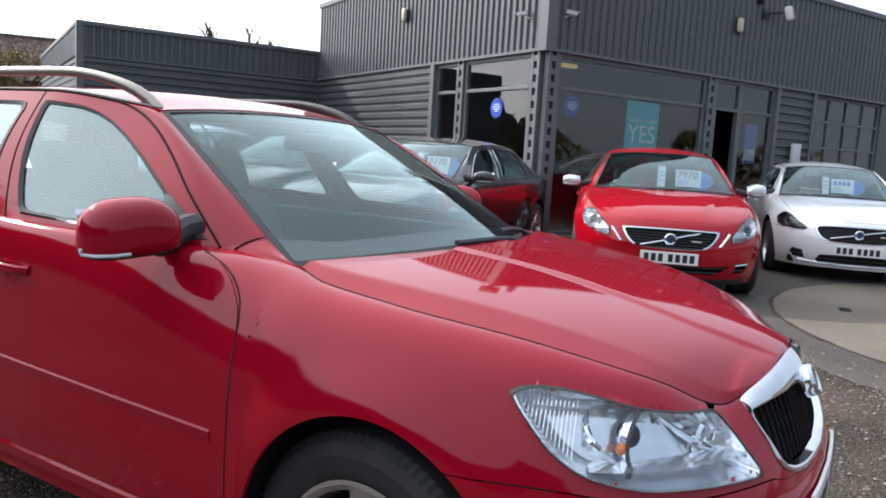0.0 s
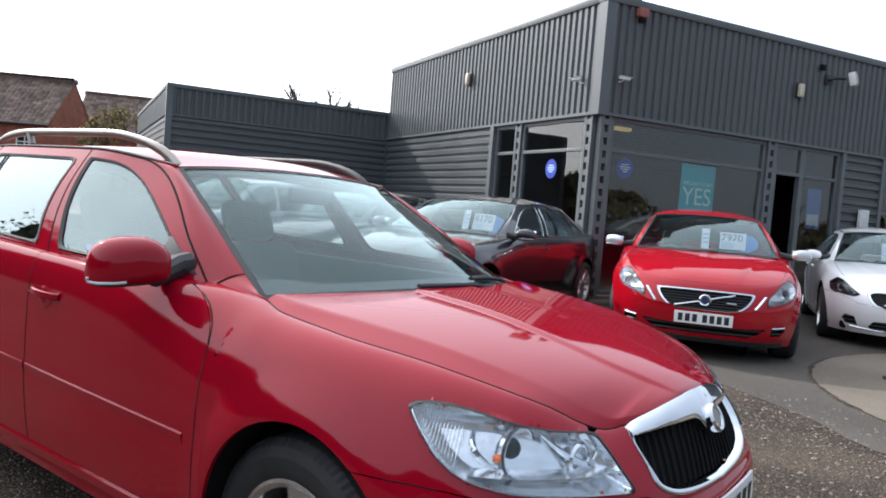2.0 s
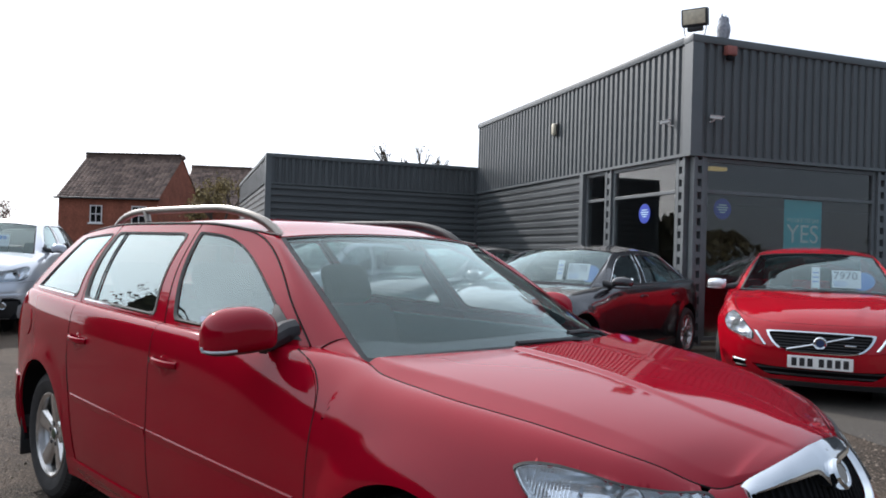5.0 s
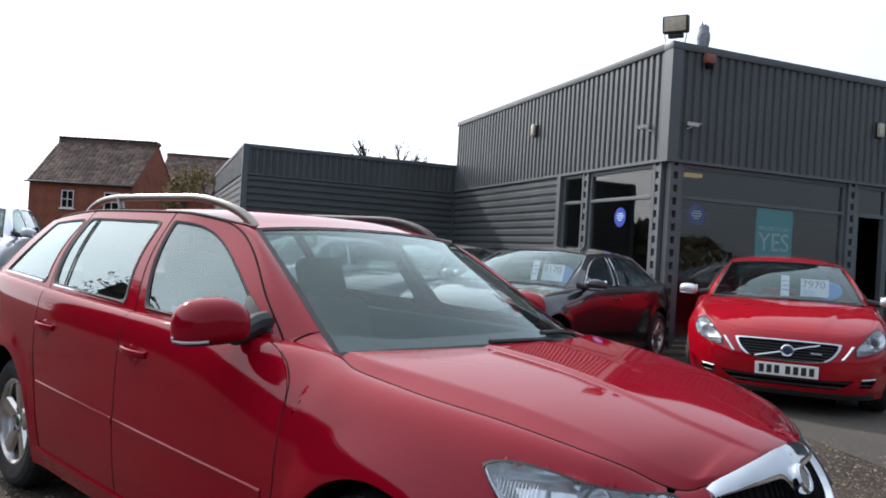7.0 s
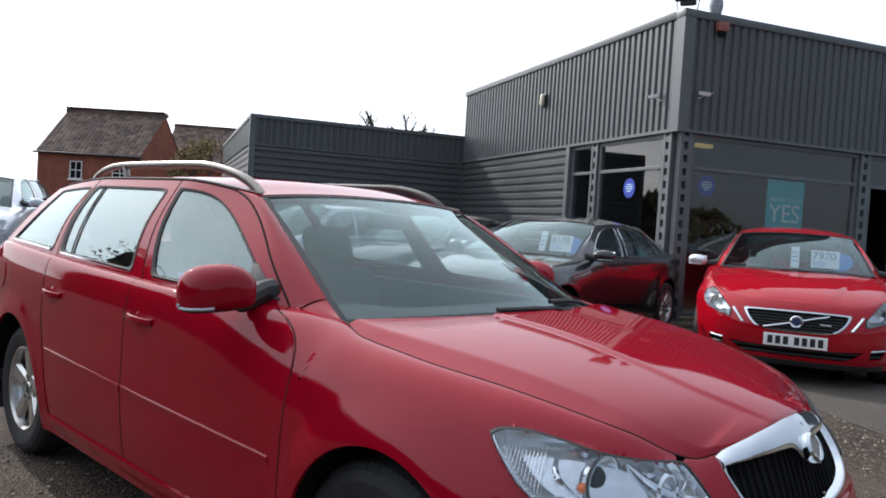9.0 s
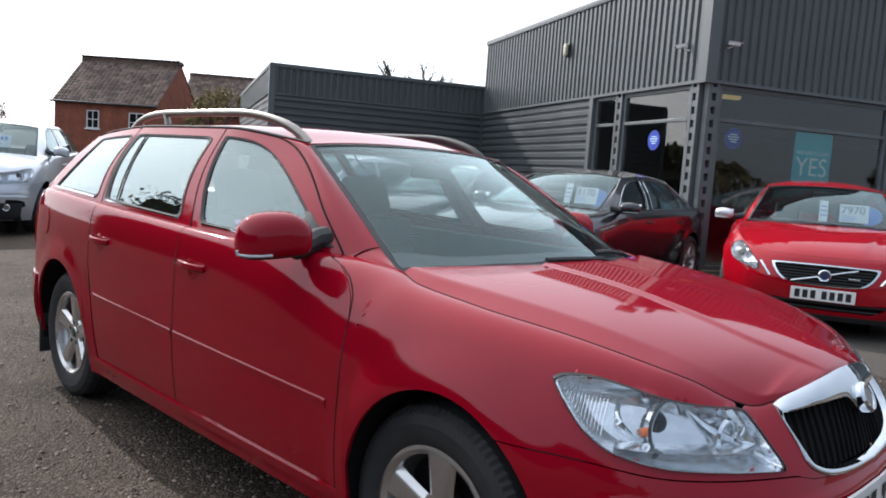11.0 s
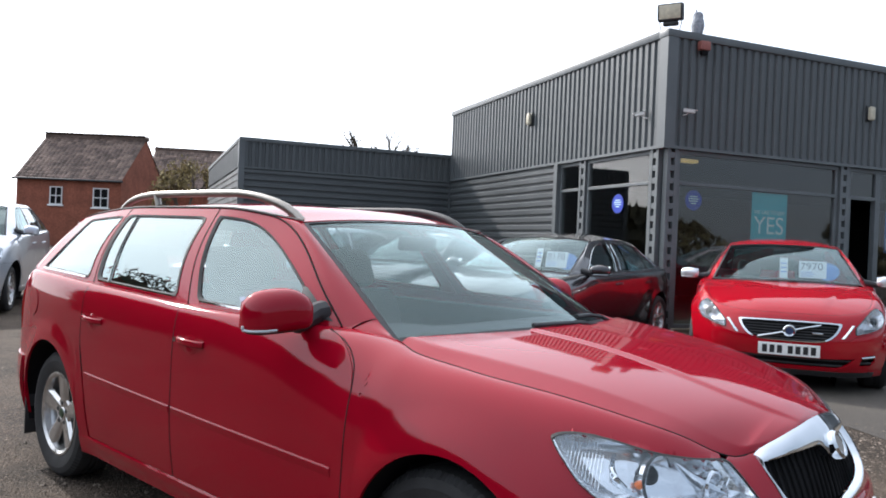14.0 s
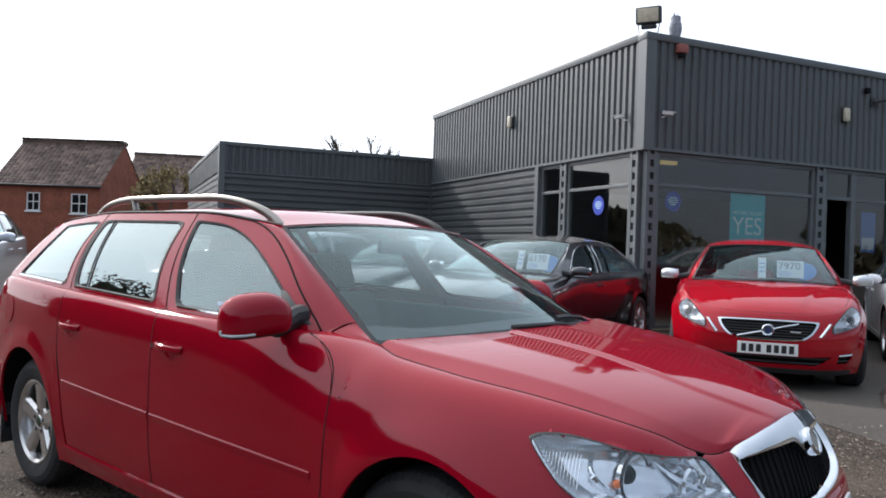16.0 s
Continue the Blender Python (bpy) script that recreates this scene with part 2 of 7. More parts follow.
PALE = ground_mat("pale_concrete", (0.135, 0.114, 0.088), (0.195, 0.165, 0.128), (0.225, 0.19, 0.15), 0.6, 240.0, 0.2)

# mesh helpers
def empty(name, m=None):
    ob = new(name)
    if m is not None:
        ob.matrix_world = m
    return ob


def part(name, bm, material, parent=None, label="", sharp=35, smooth=True):
    """Links a bmesh as one mesh object under a thing or a part."""
    me = bpy.data.meshes.new(name)
    bm.to_mesh(me)
    bm.free()
    if smooth:
        me.polygons.foreach_set("use_smooth", [True] * len(me.polygons))
        me.set_sharp_from_angle(angle=radians(sharp))
    me.materials.append(material)
    ob = new(name, me)
    if parent is not None:
        ob.parent = parent
    if label:
        ob["label"] = label
    return ob


def box(bm, lo, hi, bevel=0.0, m=None):
    """A box from corner to corner, its edges rounded by bevel."""
    lo, hi = Vector(lo), Vector(hi)
    g = bmesh.ops.create_cube(bm, size=1.0)
    vs = g["verts"]
    mid, size = (lo + hi) / 2, hi - lo
    for v in vs:
        v.co = Vector((v.co.x * size.x, v.co.y * size.y, v.co.z * size.z)) + mid
    if bevel:
        es = list({e for v in vs for e in v.link_edges})
        r = bmesh.ops.bevel(bm, geom=es, offset=bevel, segments=2, affect="EDGES", profile=0.5)
        vs = list({v for f in r["faces"] for v in f.verts} | {v for v in vs if v.is_valid})
    if m is not None:
        bmesh.ops.transform(bm, matrix=m, verts=vs)
    return vs


def boxes(*items):
    bm = bmesh.new()
    for it in items:
        box(bm, *it)
    return bm


def lathe(profile, n=40, axis="y", closed=False):
    """Turns a profile of (radius, along) round an axis."""
    bm = bmesh.new()
    rings = []
    for k in range(n):
        a = 2 * math.pi * k / n
        c, s = math.cos(a), math.sin(a)
        ring = []
        for r, h in profile:
            p = {"y": (r * c, h, r * s), "z": (r * c, r * s, h), "x": (h, r * c, r * s)}[axis]
            ring.append(bm.verts.new(p))
        rings.append(ring)
    for k in range(n):
        a, b = rings[k], rings[(k + 1) % n]
        for i in range(len(profile) - 1 + (1 if closed else 0)):
            j = (i + 1) % len(profile)
            bm.faces.new((a[i], a[j], b[j], b[i]))
    bmesh.ops.remove_doubles(bm, verts=bm.verts, dist=1e-6)
    bmesh.ops.recalc_face_normals(bm, faces=bm.faces)
    return bm


def grid(fn, nu, nv, keep=None, centre=None, flange=0.0, both=False):
    """A sheet from a function of a, b in 0..1; keep says which cells stay; flange folds its edges inwards."""
    bm = bmesh.new()
    vs = [[bm.verts.new(fn(i / nu, j / nv)) for j in range(nv + 1)] for i in range(nu + 1)]
    for i in range(nu):
        for j in range(nv):
            if keep is None or keep((i + 0.5) / nu, (j + 0.5) / nv):
                try:
                    bm.faces.new((vs[i][j], vs[i + 1][j], vs[i + 1][j + 1], vs[i][j + 1]))
                except ValueError:
                    pass
    bmesh.ops.delete(bm, geom=[v for v in bm.verts if not v.link_faces], context="VERTS")
    bmesh.ops.dissolve_degenerate(bm, dist=1e-5, edges=bm.edges)
    finish(bm, centre, flange)
    return bm


def finish(bm, centre, flange):
    bm.normal_update()
    if centre is not None and bm.faces:
        s = sum((f.normal.dot(f.calc_center_median() - Vector(centre)) * f.calc_area() for f in bm.faces))
        if s < 0:
            bmesh.ops.reverse_faces(bm, faces=bm.faces)
            bm.normal_update()
    if flange:
        es = [e for e in bm.edges if len(e.link_faces) == 1]
        nor = {v: v.normal.copy() for e in es for v in e.verts}
        if centre is not None:
            for v in nor:
                d = (v.co - Vector(centre)).normalized()
                if nor[v].dot(d) < 0.25:
                    nor[v] = d
        pos = {v.co.to_tuple(6): n for v, n in nor.items()}
        g = bmesh.ops.extrude_edge_only(bm, edges=es)
        for v in g["geom"]:
            if isinstance(v, bmesh.types.BMVert):
                v.co -= pos.get(v.co.to_tuple(6), Vector((0, 0, 0))) * flange


def ring(outer, inner, centre=None, flange=0.0, mid=None):
    """The sheet between two closed loops of as many points."""
    bm = bmesh.new()
    a = [bm.verts.new(p) for p in outer]
    b = [bm.verts.new(p) for p in inner]
    n = len(a)
    for i in range(n):
        j = (i + 1) % n
        bm.faces.new((a[i], a[j], b[j], b[i]))
    finish(bm, centre, flange)
    return bm


def tube(points, radius, n=8, closed=False, flat=1.0):
    """A round or flattened bar along points."""
    bm = bmesh.new()
    pts = [Vector(p) for p in points]
    rings = []
    for i, p in enumerate(pts):
        d = (pts[min(i + 1, len(pts) - 1)] - pts[max(i - 1, 0)]).normalized()
        side = d.cross(Vector((0, 0, 1)))
        if side.length < 1e-3:
            side = d.cross(Vector((1, 0, 0)))
        side.normalize()
        up = side.cross(d)
        r = radius(i / (len(pts) - 1)) if callable(radius) else radius
        rings.append([bm.verts.new(p + side * (math.cos(2 * math.pi * k / n) * r * flat) + up * (math.sin(2 * math.pi * k / n) * r)) for k in range(n)])
    for a, b in zip(rings, rings[1:]):
        for k in range(n):
            bm.faces.new((a[k], a[(k + 1) % n], b[(k + 1) % n], b[k]))
    bm.faces.new(rings[0])
    bm.faces.new(rings[-1])
    bmesh.ops.recalc_face_normals(bm, faces=bm.faces)
    return bm


def smooth_line(points, n):
    """n + 1 points along a soft curve through the given ones."""
    pts = [Vector(p) for p in points]
    ext = [2 * pts[0] - pts[1]] + pts + [2 * pts[-1] - pts[-2]]
    dense = []
    for i in range(1, len(ext) - 2):
        p0, p1, p2, p3 = ext[i - 1:i + 3]
        for k in range(16):
            t = k / 16
            dense.append(0.5 * (2 * p1 + (p2 - p0) * t + (2 * p0 - 5 * p1 + 4 * p2 - p3) * t * t + (3 * p1 - p0 - 3 * p2 + p3) * t ** 3))
    dense.append(pts[-1])
    run = [0.0]
    for a, b in zip(dense, dense[1:]):
        run.append(run[-1] + (b - a).length)
    arr = np.array([tuple(p) for p in dense])
    at = np.linspace(0, run[-1], n + 1)
    return [Vector([float(np.interp(s, run, arr[:, k])) for k in range(arr.shape[1])]) for s in at]


def graph(points):
    """A soft function through points (x, y), without overshoot."""
    pts = sorted(points)
    xs, ys = np.array([p[0] for p in pts], float), np.array([p[1] for p in pts], float)
    h = np.diff(xs)
    d = np.diff(ys) / h
    m = np.zeros(len(xs))
    m[0], m[-1] = d[0], d[-1]
    for i in range(1, len(xs) - 1):
        m[i] = 0 if d[i - 1] * d[i] <= 0 else 2 * d[i - 1] * d[i] / (d[i - 1] + d[i])

    def f(x):
        x = min(max(x, xs[0]), xs[-1])
        i = min(max(int(np.searchsorted(xs, x)) - 1, 0), len(h) - 1)
        t = (x - xs[i]) / h[i]
        return float((2 * t ** 3 - 3 * t * t + 1) * ys[i] + (t ** 3 - 2 * t * t + t) * h[i] * m[i] + (3 * t * t - 2 * t ** 3) * ys[i + 1] + (t ** 3 - t * t) * h[i] * m[i + 1])
    return f


def lerp(a, b, t):
    return a + (b - a) * t


def step(a, b, x):
    t = min(1.0, max(0.0, (x - a) / (b - a)))
    return t * t * (3 - 2 * t)


def inside(poly, x, y):
    """Whether (x, y) lies in the polygon."""
    hit = False
    for (ax, ay), (bx, by) in zip(poly, poly[1:] + poly[:1]):
        if (ay > y) != (by > y) and x < (bx - ax) * (y - ay) / (by - ay) + ax:
            hit = not hit
    return hit


def words(text, size, material, parent, m, name="lettering", depth=0.001, align="CENTER"):
    """Raised letters in the built-in font, turned into a mesh."""
    cu = bpy.data.curves.new(name, "FONT")
    cu.body, cu.size, cu.extrude, cu.align_x, cu.align_y = text, size, depth, align, "CENTER"
    tmp = bpy.data.objects.new(name, cu)
    scene.collection.objects.link(tmp)
    me = bpy.data.meshes.new_from_object(tmp.evaluated_get(bpy.context.evaluated_depsgraph_get()))
    bpy.data.objects.remove(tmp)
    me.materials.clear()
    me.materials.append(material)
    ob = new(name, me)
    ob.parent = parent
    ob.matrix_local = m
    return ob

# cars: x ahead from the front axle, y to the car's left, z up from the ground
def tight(b):
    """Rows that crowd together towards the upper edge, where the panel turns over."""
    return 1 - (1 - b) ** 1.6


class Shell:
    """The outer surface of a car, by a plan outline and heights along it."""

    def __init__(self, spec):
        self.s = spec
        line = smooth_line([(x, y, 0) for x, y in spec["plan"]], 300)
        self.px = np.array([p.x for p in line])
        self.py = np.array([max(0.0, p.y) for p in line])
        self.u = np.linspace(0, 1, 301)
        e = spec["edge"]         # plan x, then the upper edge's x, y and z there
        self.ex, self.ey, self.ez = (graph([(r[0], r[k]) for r in e]) for k in (1, 2, 3))
        self.hard = graph(spec["hard"])
        self.waist = graph(spec["waist"])
        self.belt_y = graph(spec["rail_y"])
        self.rail_z = graph(spec["rail_z"])
        self.chin_in = graph(spec["chin_in"])
        self.bonnet_mid = graph(spec["bonnet"])
        self.roof_mid = graph(spec["roof"])
        self.mid = (-1.3, 0, 0.6)
        r = spec["arch_r"]       # each: middle along the car, half length, height over the hub
        self.arches = spec.get("arches") or [(0.0, r, r), (-spec["wheelbase"], r, r)]

        self.rows = []
        for i in range(601):
            a = i / 600
            x, y = float(np.interp(a, self.u, self.px)), float(np.interp(a, self.u, self.py))
            e = 0.004
            dx = float(np.interp(min(1, a + e), self.u, self.px) - np.interp(max(0, a - e), self.u, self.px))
            dy = float(np.interp(min(1, a + e), self.u, self.py) - np.interp(max(0, a - e), self.u, self.py))
            if a < e:
                dx, dy = 0.0, 1.0
            if a > 1 - e:
                dx, dy = 0.0, -1.0
            n = math.hypot(dx, dy)
            self.rows.append((x, y, dy / n, -dx / n, self.waist(x), self.ez(x), self.hard(x), self.ex(x), self.ey(x)))

    def row(self, a):
        f = min(max(a, 0.0), 0.99999) * 600
        i = int(f)
        t = f - i
        return [p + (q - p) * t for p, q in zip(self.rows[i], self.rows[i + 1])]

    def ux(self, x):
        return float(np.interp(-x, -self.px, self.u))

    def xu(self, u):
        return self.row(abs(u))[0]

    def ztop(self, u):
        return self.row(abs(u))[5]

    def p(self, u, z, out=0.0):
        """The point of the lower body at plan position u (negative: the car's right) and height z."""
        s = 1 if u >= 0 else -1
        x0, y0, nx, ny, zw, zt, h, ex, ey = self.row(abs(u))
        S = self.s
        x, y = x0, y0
        if z < zw:
            ins = S["tuck"] * ((zw - z) / (zw - S["sill"])) ** 2
            x, y = x - nx * ins, y - ny * ins
            if x0 > 0.2 and z < 0.45:
                x -= step(0.2, 0.6, x0) * self.chin_in(z)
        else:
            v = min(1.0, (z - zw) / (zt - zw))
            k = 1 - (1 - v ** h) ** (1 / h)
            x, y = lerp(x, ex, k), lerp(y, ey, k)
        flare = out
        for xc, rx, rz in self.arches:
            if abs(x0 - xc) < 0.6:
                d = math.hypot((x0 - xc) / rx, (z - S["wheel_r"]) / rz)
                flare += S.get("flare", 0.012) * (1 - step(1.0, 1.0 + 0.12 / rx, d))
        if "fold" in S and x0 > 0.35:
            flare += 0.008 * (1 - step(S["fold"] - 0.008, S["fold"] + 0.012, z)) * step(0.38, 0.6, x0)
        x, y = x + nx * flare, y + ny * flare
        return Vector((x, s * max(0.0, y), z))

    def edge(self, u):
        return self.p(u, self.ztop(u))

    def side(self, x, w, s):
        """The glasshouse side between belt (w = 0) and roof rail (w = 1)."""
        b = self.edge(s * self.ux(x))
        y1, z1 = self.belt_y(x), self.rail_z(x)
        y0, z0 = abs(b.y), b.z
        bulge = 0.022 * math.sin(math.pi * min(1, max(0, w)))
        return Vector((x, s * (lerp(y0, y1, w) + bulge), lerp(z0, z1, w)))

    def bottom(self, x):
        """The lower edge of the body side, with the wheel arches."""
        S = self.s
        z = S["sill"]
        for xc, rx, rz in self.arches:
            d = (x - xc) / rx
            if abs(d) < 1:
                z = max(z, S["wheel_r"] + rz * math.sqrt(1 - d * d))
        return z


def snap(polys, x, y, kx=1.0, reach=0.009):
    """The nearest point of the outlines, where (x, y) lies within reach of one, so that cut edges run clean."""
    best, at = reach, None
    for poly in polys:
        for (ax, ay), (bx, by) in zip(poly, poly[1:] + poly[:1]):
            dx, dy = (bx - ax) * kx, by - ay
            px, py = (x - ax) * kx, y - ay
            if abs(px) > 0.2 or abs(py) > 0.2:
                continue
            t = min(1.0, max(0.0, (px * dx + py * dy) / (dx * dx + dy * dy + 1e-12)))
            d = math.hypot(px - t * dx, py - t * dy)
            if d < best:
                best, at = d, (lerp(ax, bx, t), lerp(ay, by, t))
    return at


def wheel_parts(r, width, rim_r, spokes, style, name="wheel", turn=0.3, broad=False):
    """A wheel about its hub; its outer face looks to +y."""
    w = empty(name)
    h = width / 2
    tyre = [(rim_r - 0.004, -h * 0.86), (rim_r + 0.02, -h * 0.98), (r - 0.06, -h * 1.04), (r - 0.022, -h * 0.97), (r - 0.004, -h * 0.78), (r, -h * 0.3)]
    for k in (-0.3, 0.0, 0.3):
        tyre += [(r, h * (k - 0.06)), (r - 0.008, h * (k - 0.05)), (r - 0.008, h * (k + 0.05)), (r, h * (k + 0.06))]
    tyre += [(r, h * 0.5), (r - 0.004, h * 0.78), (r - 0.022, h * 0.97), (r - 0.045, h * 1.03), (r - 0.052, h * 1.045), (r - 0.06, h * 1.03), (rim_r + 0.03, h * 1.0), (rim_r + 0.012, h * 0.93), (rim_r - 0.004, h * 0.84)]
    bm = lathe(tyre, 168)
    for v in bm.verts:
        rad = math.hypot(v.co.x, v.co.z)
        if rad > r - 0.03 and abs(v.co.y) > h * 0.55:
            k = int(round(math.atan2(v.co.z, v.co.x) / (2 * math.pi) * 168)) + (1 if v.co.y > 0 else 0)
            if k % 2 == 0:
                f = (rad - 0.0045) / rad
                v.co.x, v.co.z = v.co.x * f, v.co.z * f
    part("tyre", bm, RUBBER, w, "black rubber tyre", sharp=20)
    barrel = [(rim_r - 0.03, -h * 0.8), (rim_r - 0.012, -h * 0.84), (rim_r - 0.03, -h * 0.6), (rim_r - 0.03, h * 0.45), (rim_r - 0.014, h * 0.72), (rim_r - 0.002, h * 0.86), (rim_r + 0.004, h * 0.93), (rim_r - 0.006, h * 0.95), (rim_r - 0.02, h * 0.86), (rim_r - 0.026, h * 0.6)]
    rim = part("rim", lathe(barrel, 64), ALLOY, w, "silver alloy rim")
    zf = h * 0.72
    for k in range(spokes):
        a0 = 2 * math.pi * k / spokes + turn
        wide0, wide1 = style

        def spoke(a, b, a0=a0):
            rad = lerp(0.035, rim_r - 0.012, a)
            ww = lerp(wide0, wide1, a ** 1.3)
            t = (b - 0.5) * 2
            hgt = zf - 0.012 * math.sin(a * 2.6) + 0.012 * a
            edge = 0.018 * abs(t) ** 3
            if broad:
                hgt = zf - 0.004 + 0.014 * a
                edge = 0.014 * step(0.72, 1.0, abs(t)) - 0.004 * (1 - step(0.5, 0.72, abs(t)))
            return Matrix.Rotation(a0, 4, "Y") @ Vector((rad, hgt - edge, t * ww))
        bm = grid(spoke, 12, 16 if broad else 6, centre=(0, -1, 0), flange=0.040 if broad else 0.035)
        part("spoke", bm, ALLOY, rim)
    part("hub", lathe([(0.001, zf + 0.002), (0.026, zf + 0.002), (0.030, zf - 0.002), (0.072, zf - 0.004), (0.078, zf - 0.012), (0.078, zf - 0.05)], 32), ALLOY, rim)
    part("centre_cap", lathe([(0.0005, zf + 0.006), (0.022, zf + 0.005), (0.027, zf)], 24), mat_cap, rim, "dark centre cap with a green disc")
    for k in range(5):
        a = 2 * math.pi * k / 5 + turn + (0 if broad else math.pi / 5)
        bm = lathe([(0.001, zf + 0.004), (0.009, zf + 0.004), (0.0125, zf + 0.001), (0.013, zf - 0.02)], 12)
        bmesh.ops.translate(bm, vec=(0.053 * math.cos(a), 0, -0.053 * math.sin(a)), verts=bm.verts)
        part("wheel_bolt", bm, PLASTIC, rim)
    part("brake_disc", lathe([(0.07, 0.0), (rim_r * 0.78, 0.0), (rim_r * 0.78, -0.02), (0.07, -0.02)], 40, closed=True), SATIN, w, "grey steel brake disc")
    # dark disc added to stand for the shade between the spokes
    part("wheel_back", lathe([(0.001, h * 0.1), (rim_r - 0.031, h * 0.1)], 32), DARK, w)
    return w


mat_cap = mat("cap_green", (0.02, 0.05, 0.02), 0.4, vary=0.5, scale=60)


def loop4(corners_fn, n=10):
    """A closed loop from four edge functions of 0..1."""
    pts = []
    for f in corners_fn:
        pts += [f(i / n) for i in range(n)]
    return pts


def seat(parent, x, y, z0, tilt, name="front_seat", rest=True, width=0.5):
    e = part(name, boxes(((-0.24, -width / 2, 0.0), (0.28, width / 2, 0.15), 0.05)), CLOTH, parent)
    e.matrix_local = pose(x, y, z0, 0, -6, 0)
    back = part("seat_back", boxes(((-0.07, -width / 2 + 0.01, 0.0), (0.07, width / 2 - 0.01, 0.60), 0.06)), CLOTH, e)
    back.matrix_local = pose(-0.24, 0, 0.08, 0, -tilt, 0)
    if rest:
        bm = boxes(((-0.055, -0.14, 0.63), (0.05, 0.14, 0.85), 0.05))
        hr = part("headrest", bm, CLOTH, e)
        hr.matrix_local = pose(-0.24, 0, 0.06, 0, -tilt, 0)
        for yy in (-0.06, 0.06):
            pst = part("headrest_post", tube([(0, yy, 0.56), (0, yy, 0.68)], 0.006, 6), CHROME, e)
            pst.matrix_local = pose(-0.24, 0, 0.06, 0, -tilt, 0)
    return e


def build_car(name, m, S, paint, label):
    """A parked car from its measures; returns the thing and its shell."""
    sh = Shell(S)
    door_front, rear_cut = graph(S["door_front"]), graph(S["rear_cut"])
    car = empty(name, m)
    tagged(car, label, "car", S.get("group", "parked cars"))
    C = sh.mid
    gap = 0.0016
    hl = S["headlight"]          # corner points (x on the plan, height), round the lamp
    uhl = [(sh.ux(x), z) for x, z in hl]
    lamp = [(p.x, p.y) for p in smooth_closed(uhl, 40, S.get("lamp_corner", 0.25))]
    bt = graph([(sh.ux(x), z) for x, z in S["bumper_top"]])
    ax, arx, arz = sh.arches[0]
    ua = sh.ux(ax + arx * 0.75)
    un = sh.ux(S["nose_x"])
    gr = S["grille"]             # half width at top and bottom, heights
    grille = grille_outline(S)

    def in_grille(u, z, grow=0.0):
        return inside([(a * (1 + grow), b) for a, b in grille], sh.row(abs(u))[1], z)

    # front bumper
    wr = S["wheel_r"]
    ztop_a = bt(ua)

    cuts = S.get("intakes", [])

    def fb_at(a, b):
        zz = lerp(S["chin"], ztop_a, b)
        ue = sh.ux(ax + arx * math.sqrt(max(0.07, 1 - ((zz - wr) / arz) ** 2)) + 0.004)
        u = lerp(-ue, ue, a)
        return u, sh.p(u, lerp(S["chin"], bt(abs(u)) - gap, b))

    def fb(a, b):
        u, q = fb_at(a, b)
        at = snap(cuts, abs(q.y), q.z) if cuts and q.x > 0.3 and q.z < 0.46 else None
        return on_front(sh, math.copysign(at[0], u), at[1]) if at else q

    def keep_bumper(a, b):
        u, q = fb_at(a, b)
        return not any(inside(poly, abs(q.y), q.z) for poly in cuts) and not in_grille(u, q.z, -0.02)
    bumper = part("front_bumper", grid(fb, 240, 56, keep_bumper, C, 0.012), paint, car, sharp=50)
    for poly in cuts:
        for s in ((1, -1) if min(p[0] for p in poly) > 0.001 else (1,)):
            intake(sh, poly, s, bumper, both=min(p[0] for p in poly) <= 0.001)
    # nose panel round the grille
    if S.get("nose", True):
        def nose(a, b):
            u = lerp(-un, un, a)
            return sh.p(u, lerp(bt(abs(u)), sh.ztop(u), b))
        for s in ((1, -1) if "grille_rim" in S else (0,)):
            part("nose_panel", grid(nose, 130, 52, lambda a, b: not in_grille(lerp(-un, un, a), nose(a, b).z, -0.01) and (a - 0.5) * s >= 0, C, 0.012), paint, car, sharp=50)
    # bonnet
    uc = sh.ux(S["cowl_x"])
    cre = graph(S["crease"])
    crease_w = S.get("crease_w", 0.022)
    fold_y = graph(S["shoulder"]) if "shoulder" in S else None

    def bonnet(a, b):
        u = lerp(0.004, uc, a)
        e = sh.edge(u)
        y = lerp(-e.y + gap, e.y - gap, b)
        t = 0 if e.y < 1e-4 else abs(y) / e.y
        x = e.x + S.get("cowl_bow", 0.0) * step(0.55, 1.0, a) * (1 - t * t)
        zc = max(sh.bonnet_mid(x), e.z)
        f = 1 - t ** 2.4
        if fold_y:
            tc = min(0.97, fold_y(e.x) / max(e.y, 1e-3))
            drop = lerp(0.42, 0.74, step(0.25, 0.62, e.x))
            inner, outer = 1 - drop * (t / tc) ** 2, (1 - drop) * (1 - t) / (1 - tc)
            f = lerp(inner, outer, step(tc - 0.02, tc + 0.02, t)) if e.y > 0.36 else lerp(inner if t < tc else outer, f, step(0.36, 0.2, e.y))
        z = e.z + (zc - e.z) * f
        z += S.get("crease_h", 0.010) * step(cre(e.x) + crease_w, cre(e.x) - crease_w, abs(y)) * step(0.02, 0.35, a)
        return Vector((x, y, z))
    part("bonnet", grid(bonnet, 70, 110, None, (0, 0, 0), 0.012), paint, car, sharp=50)
    # wings, doors, quarters, sills on both sides
    doors = S["doors"]
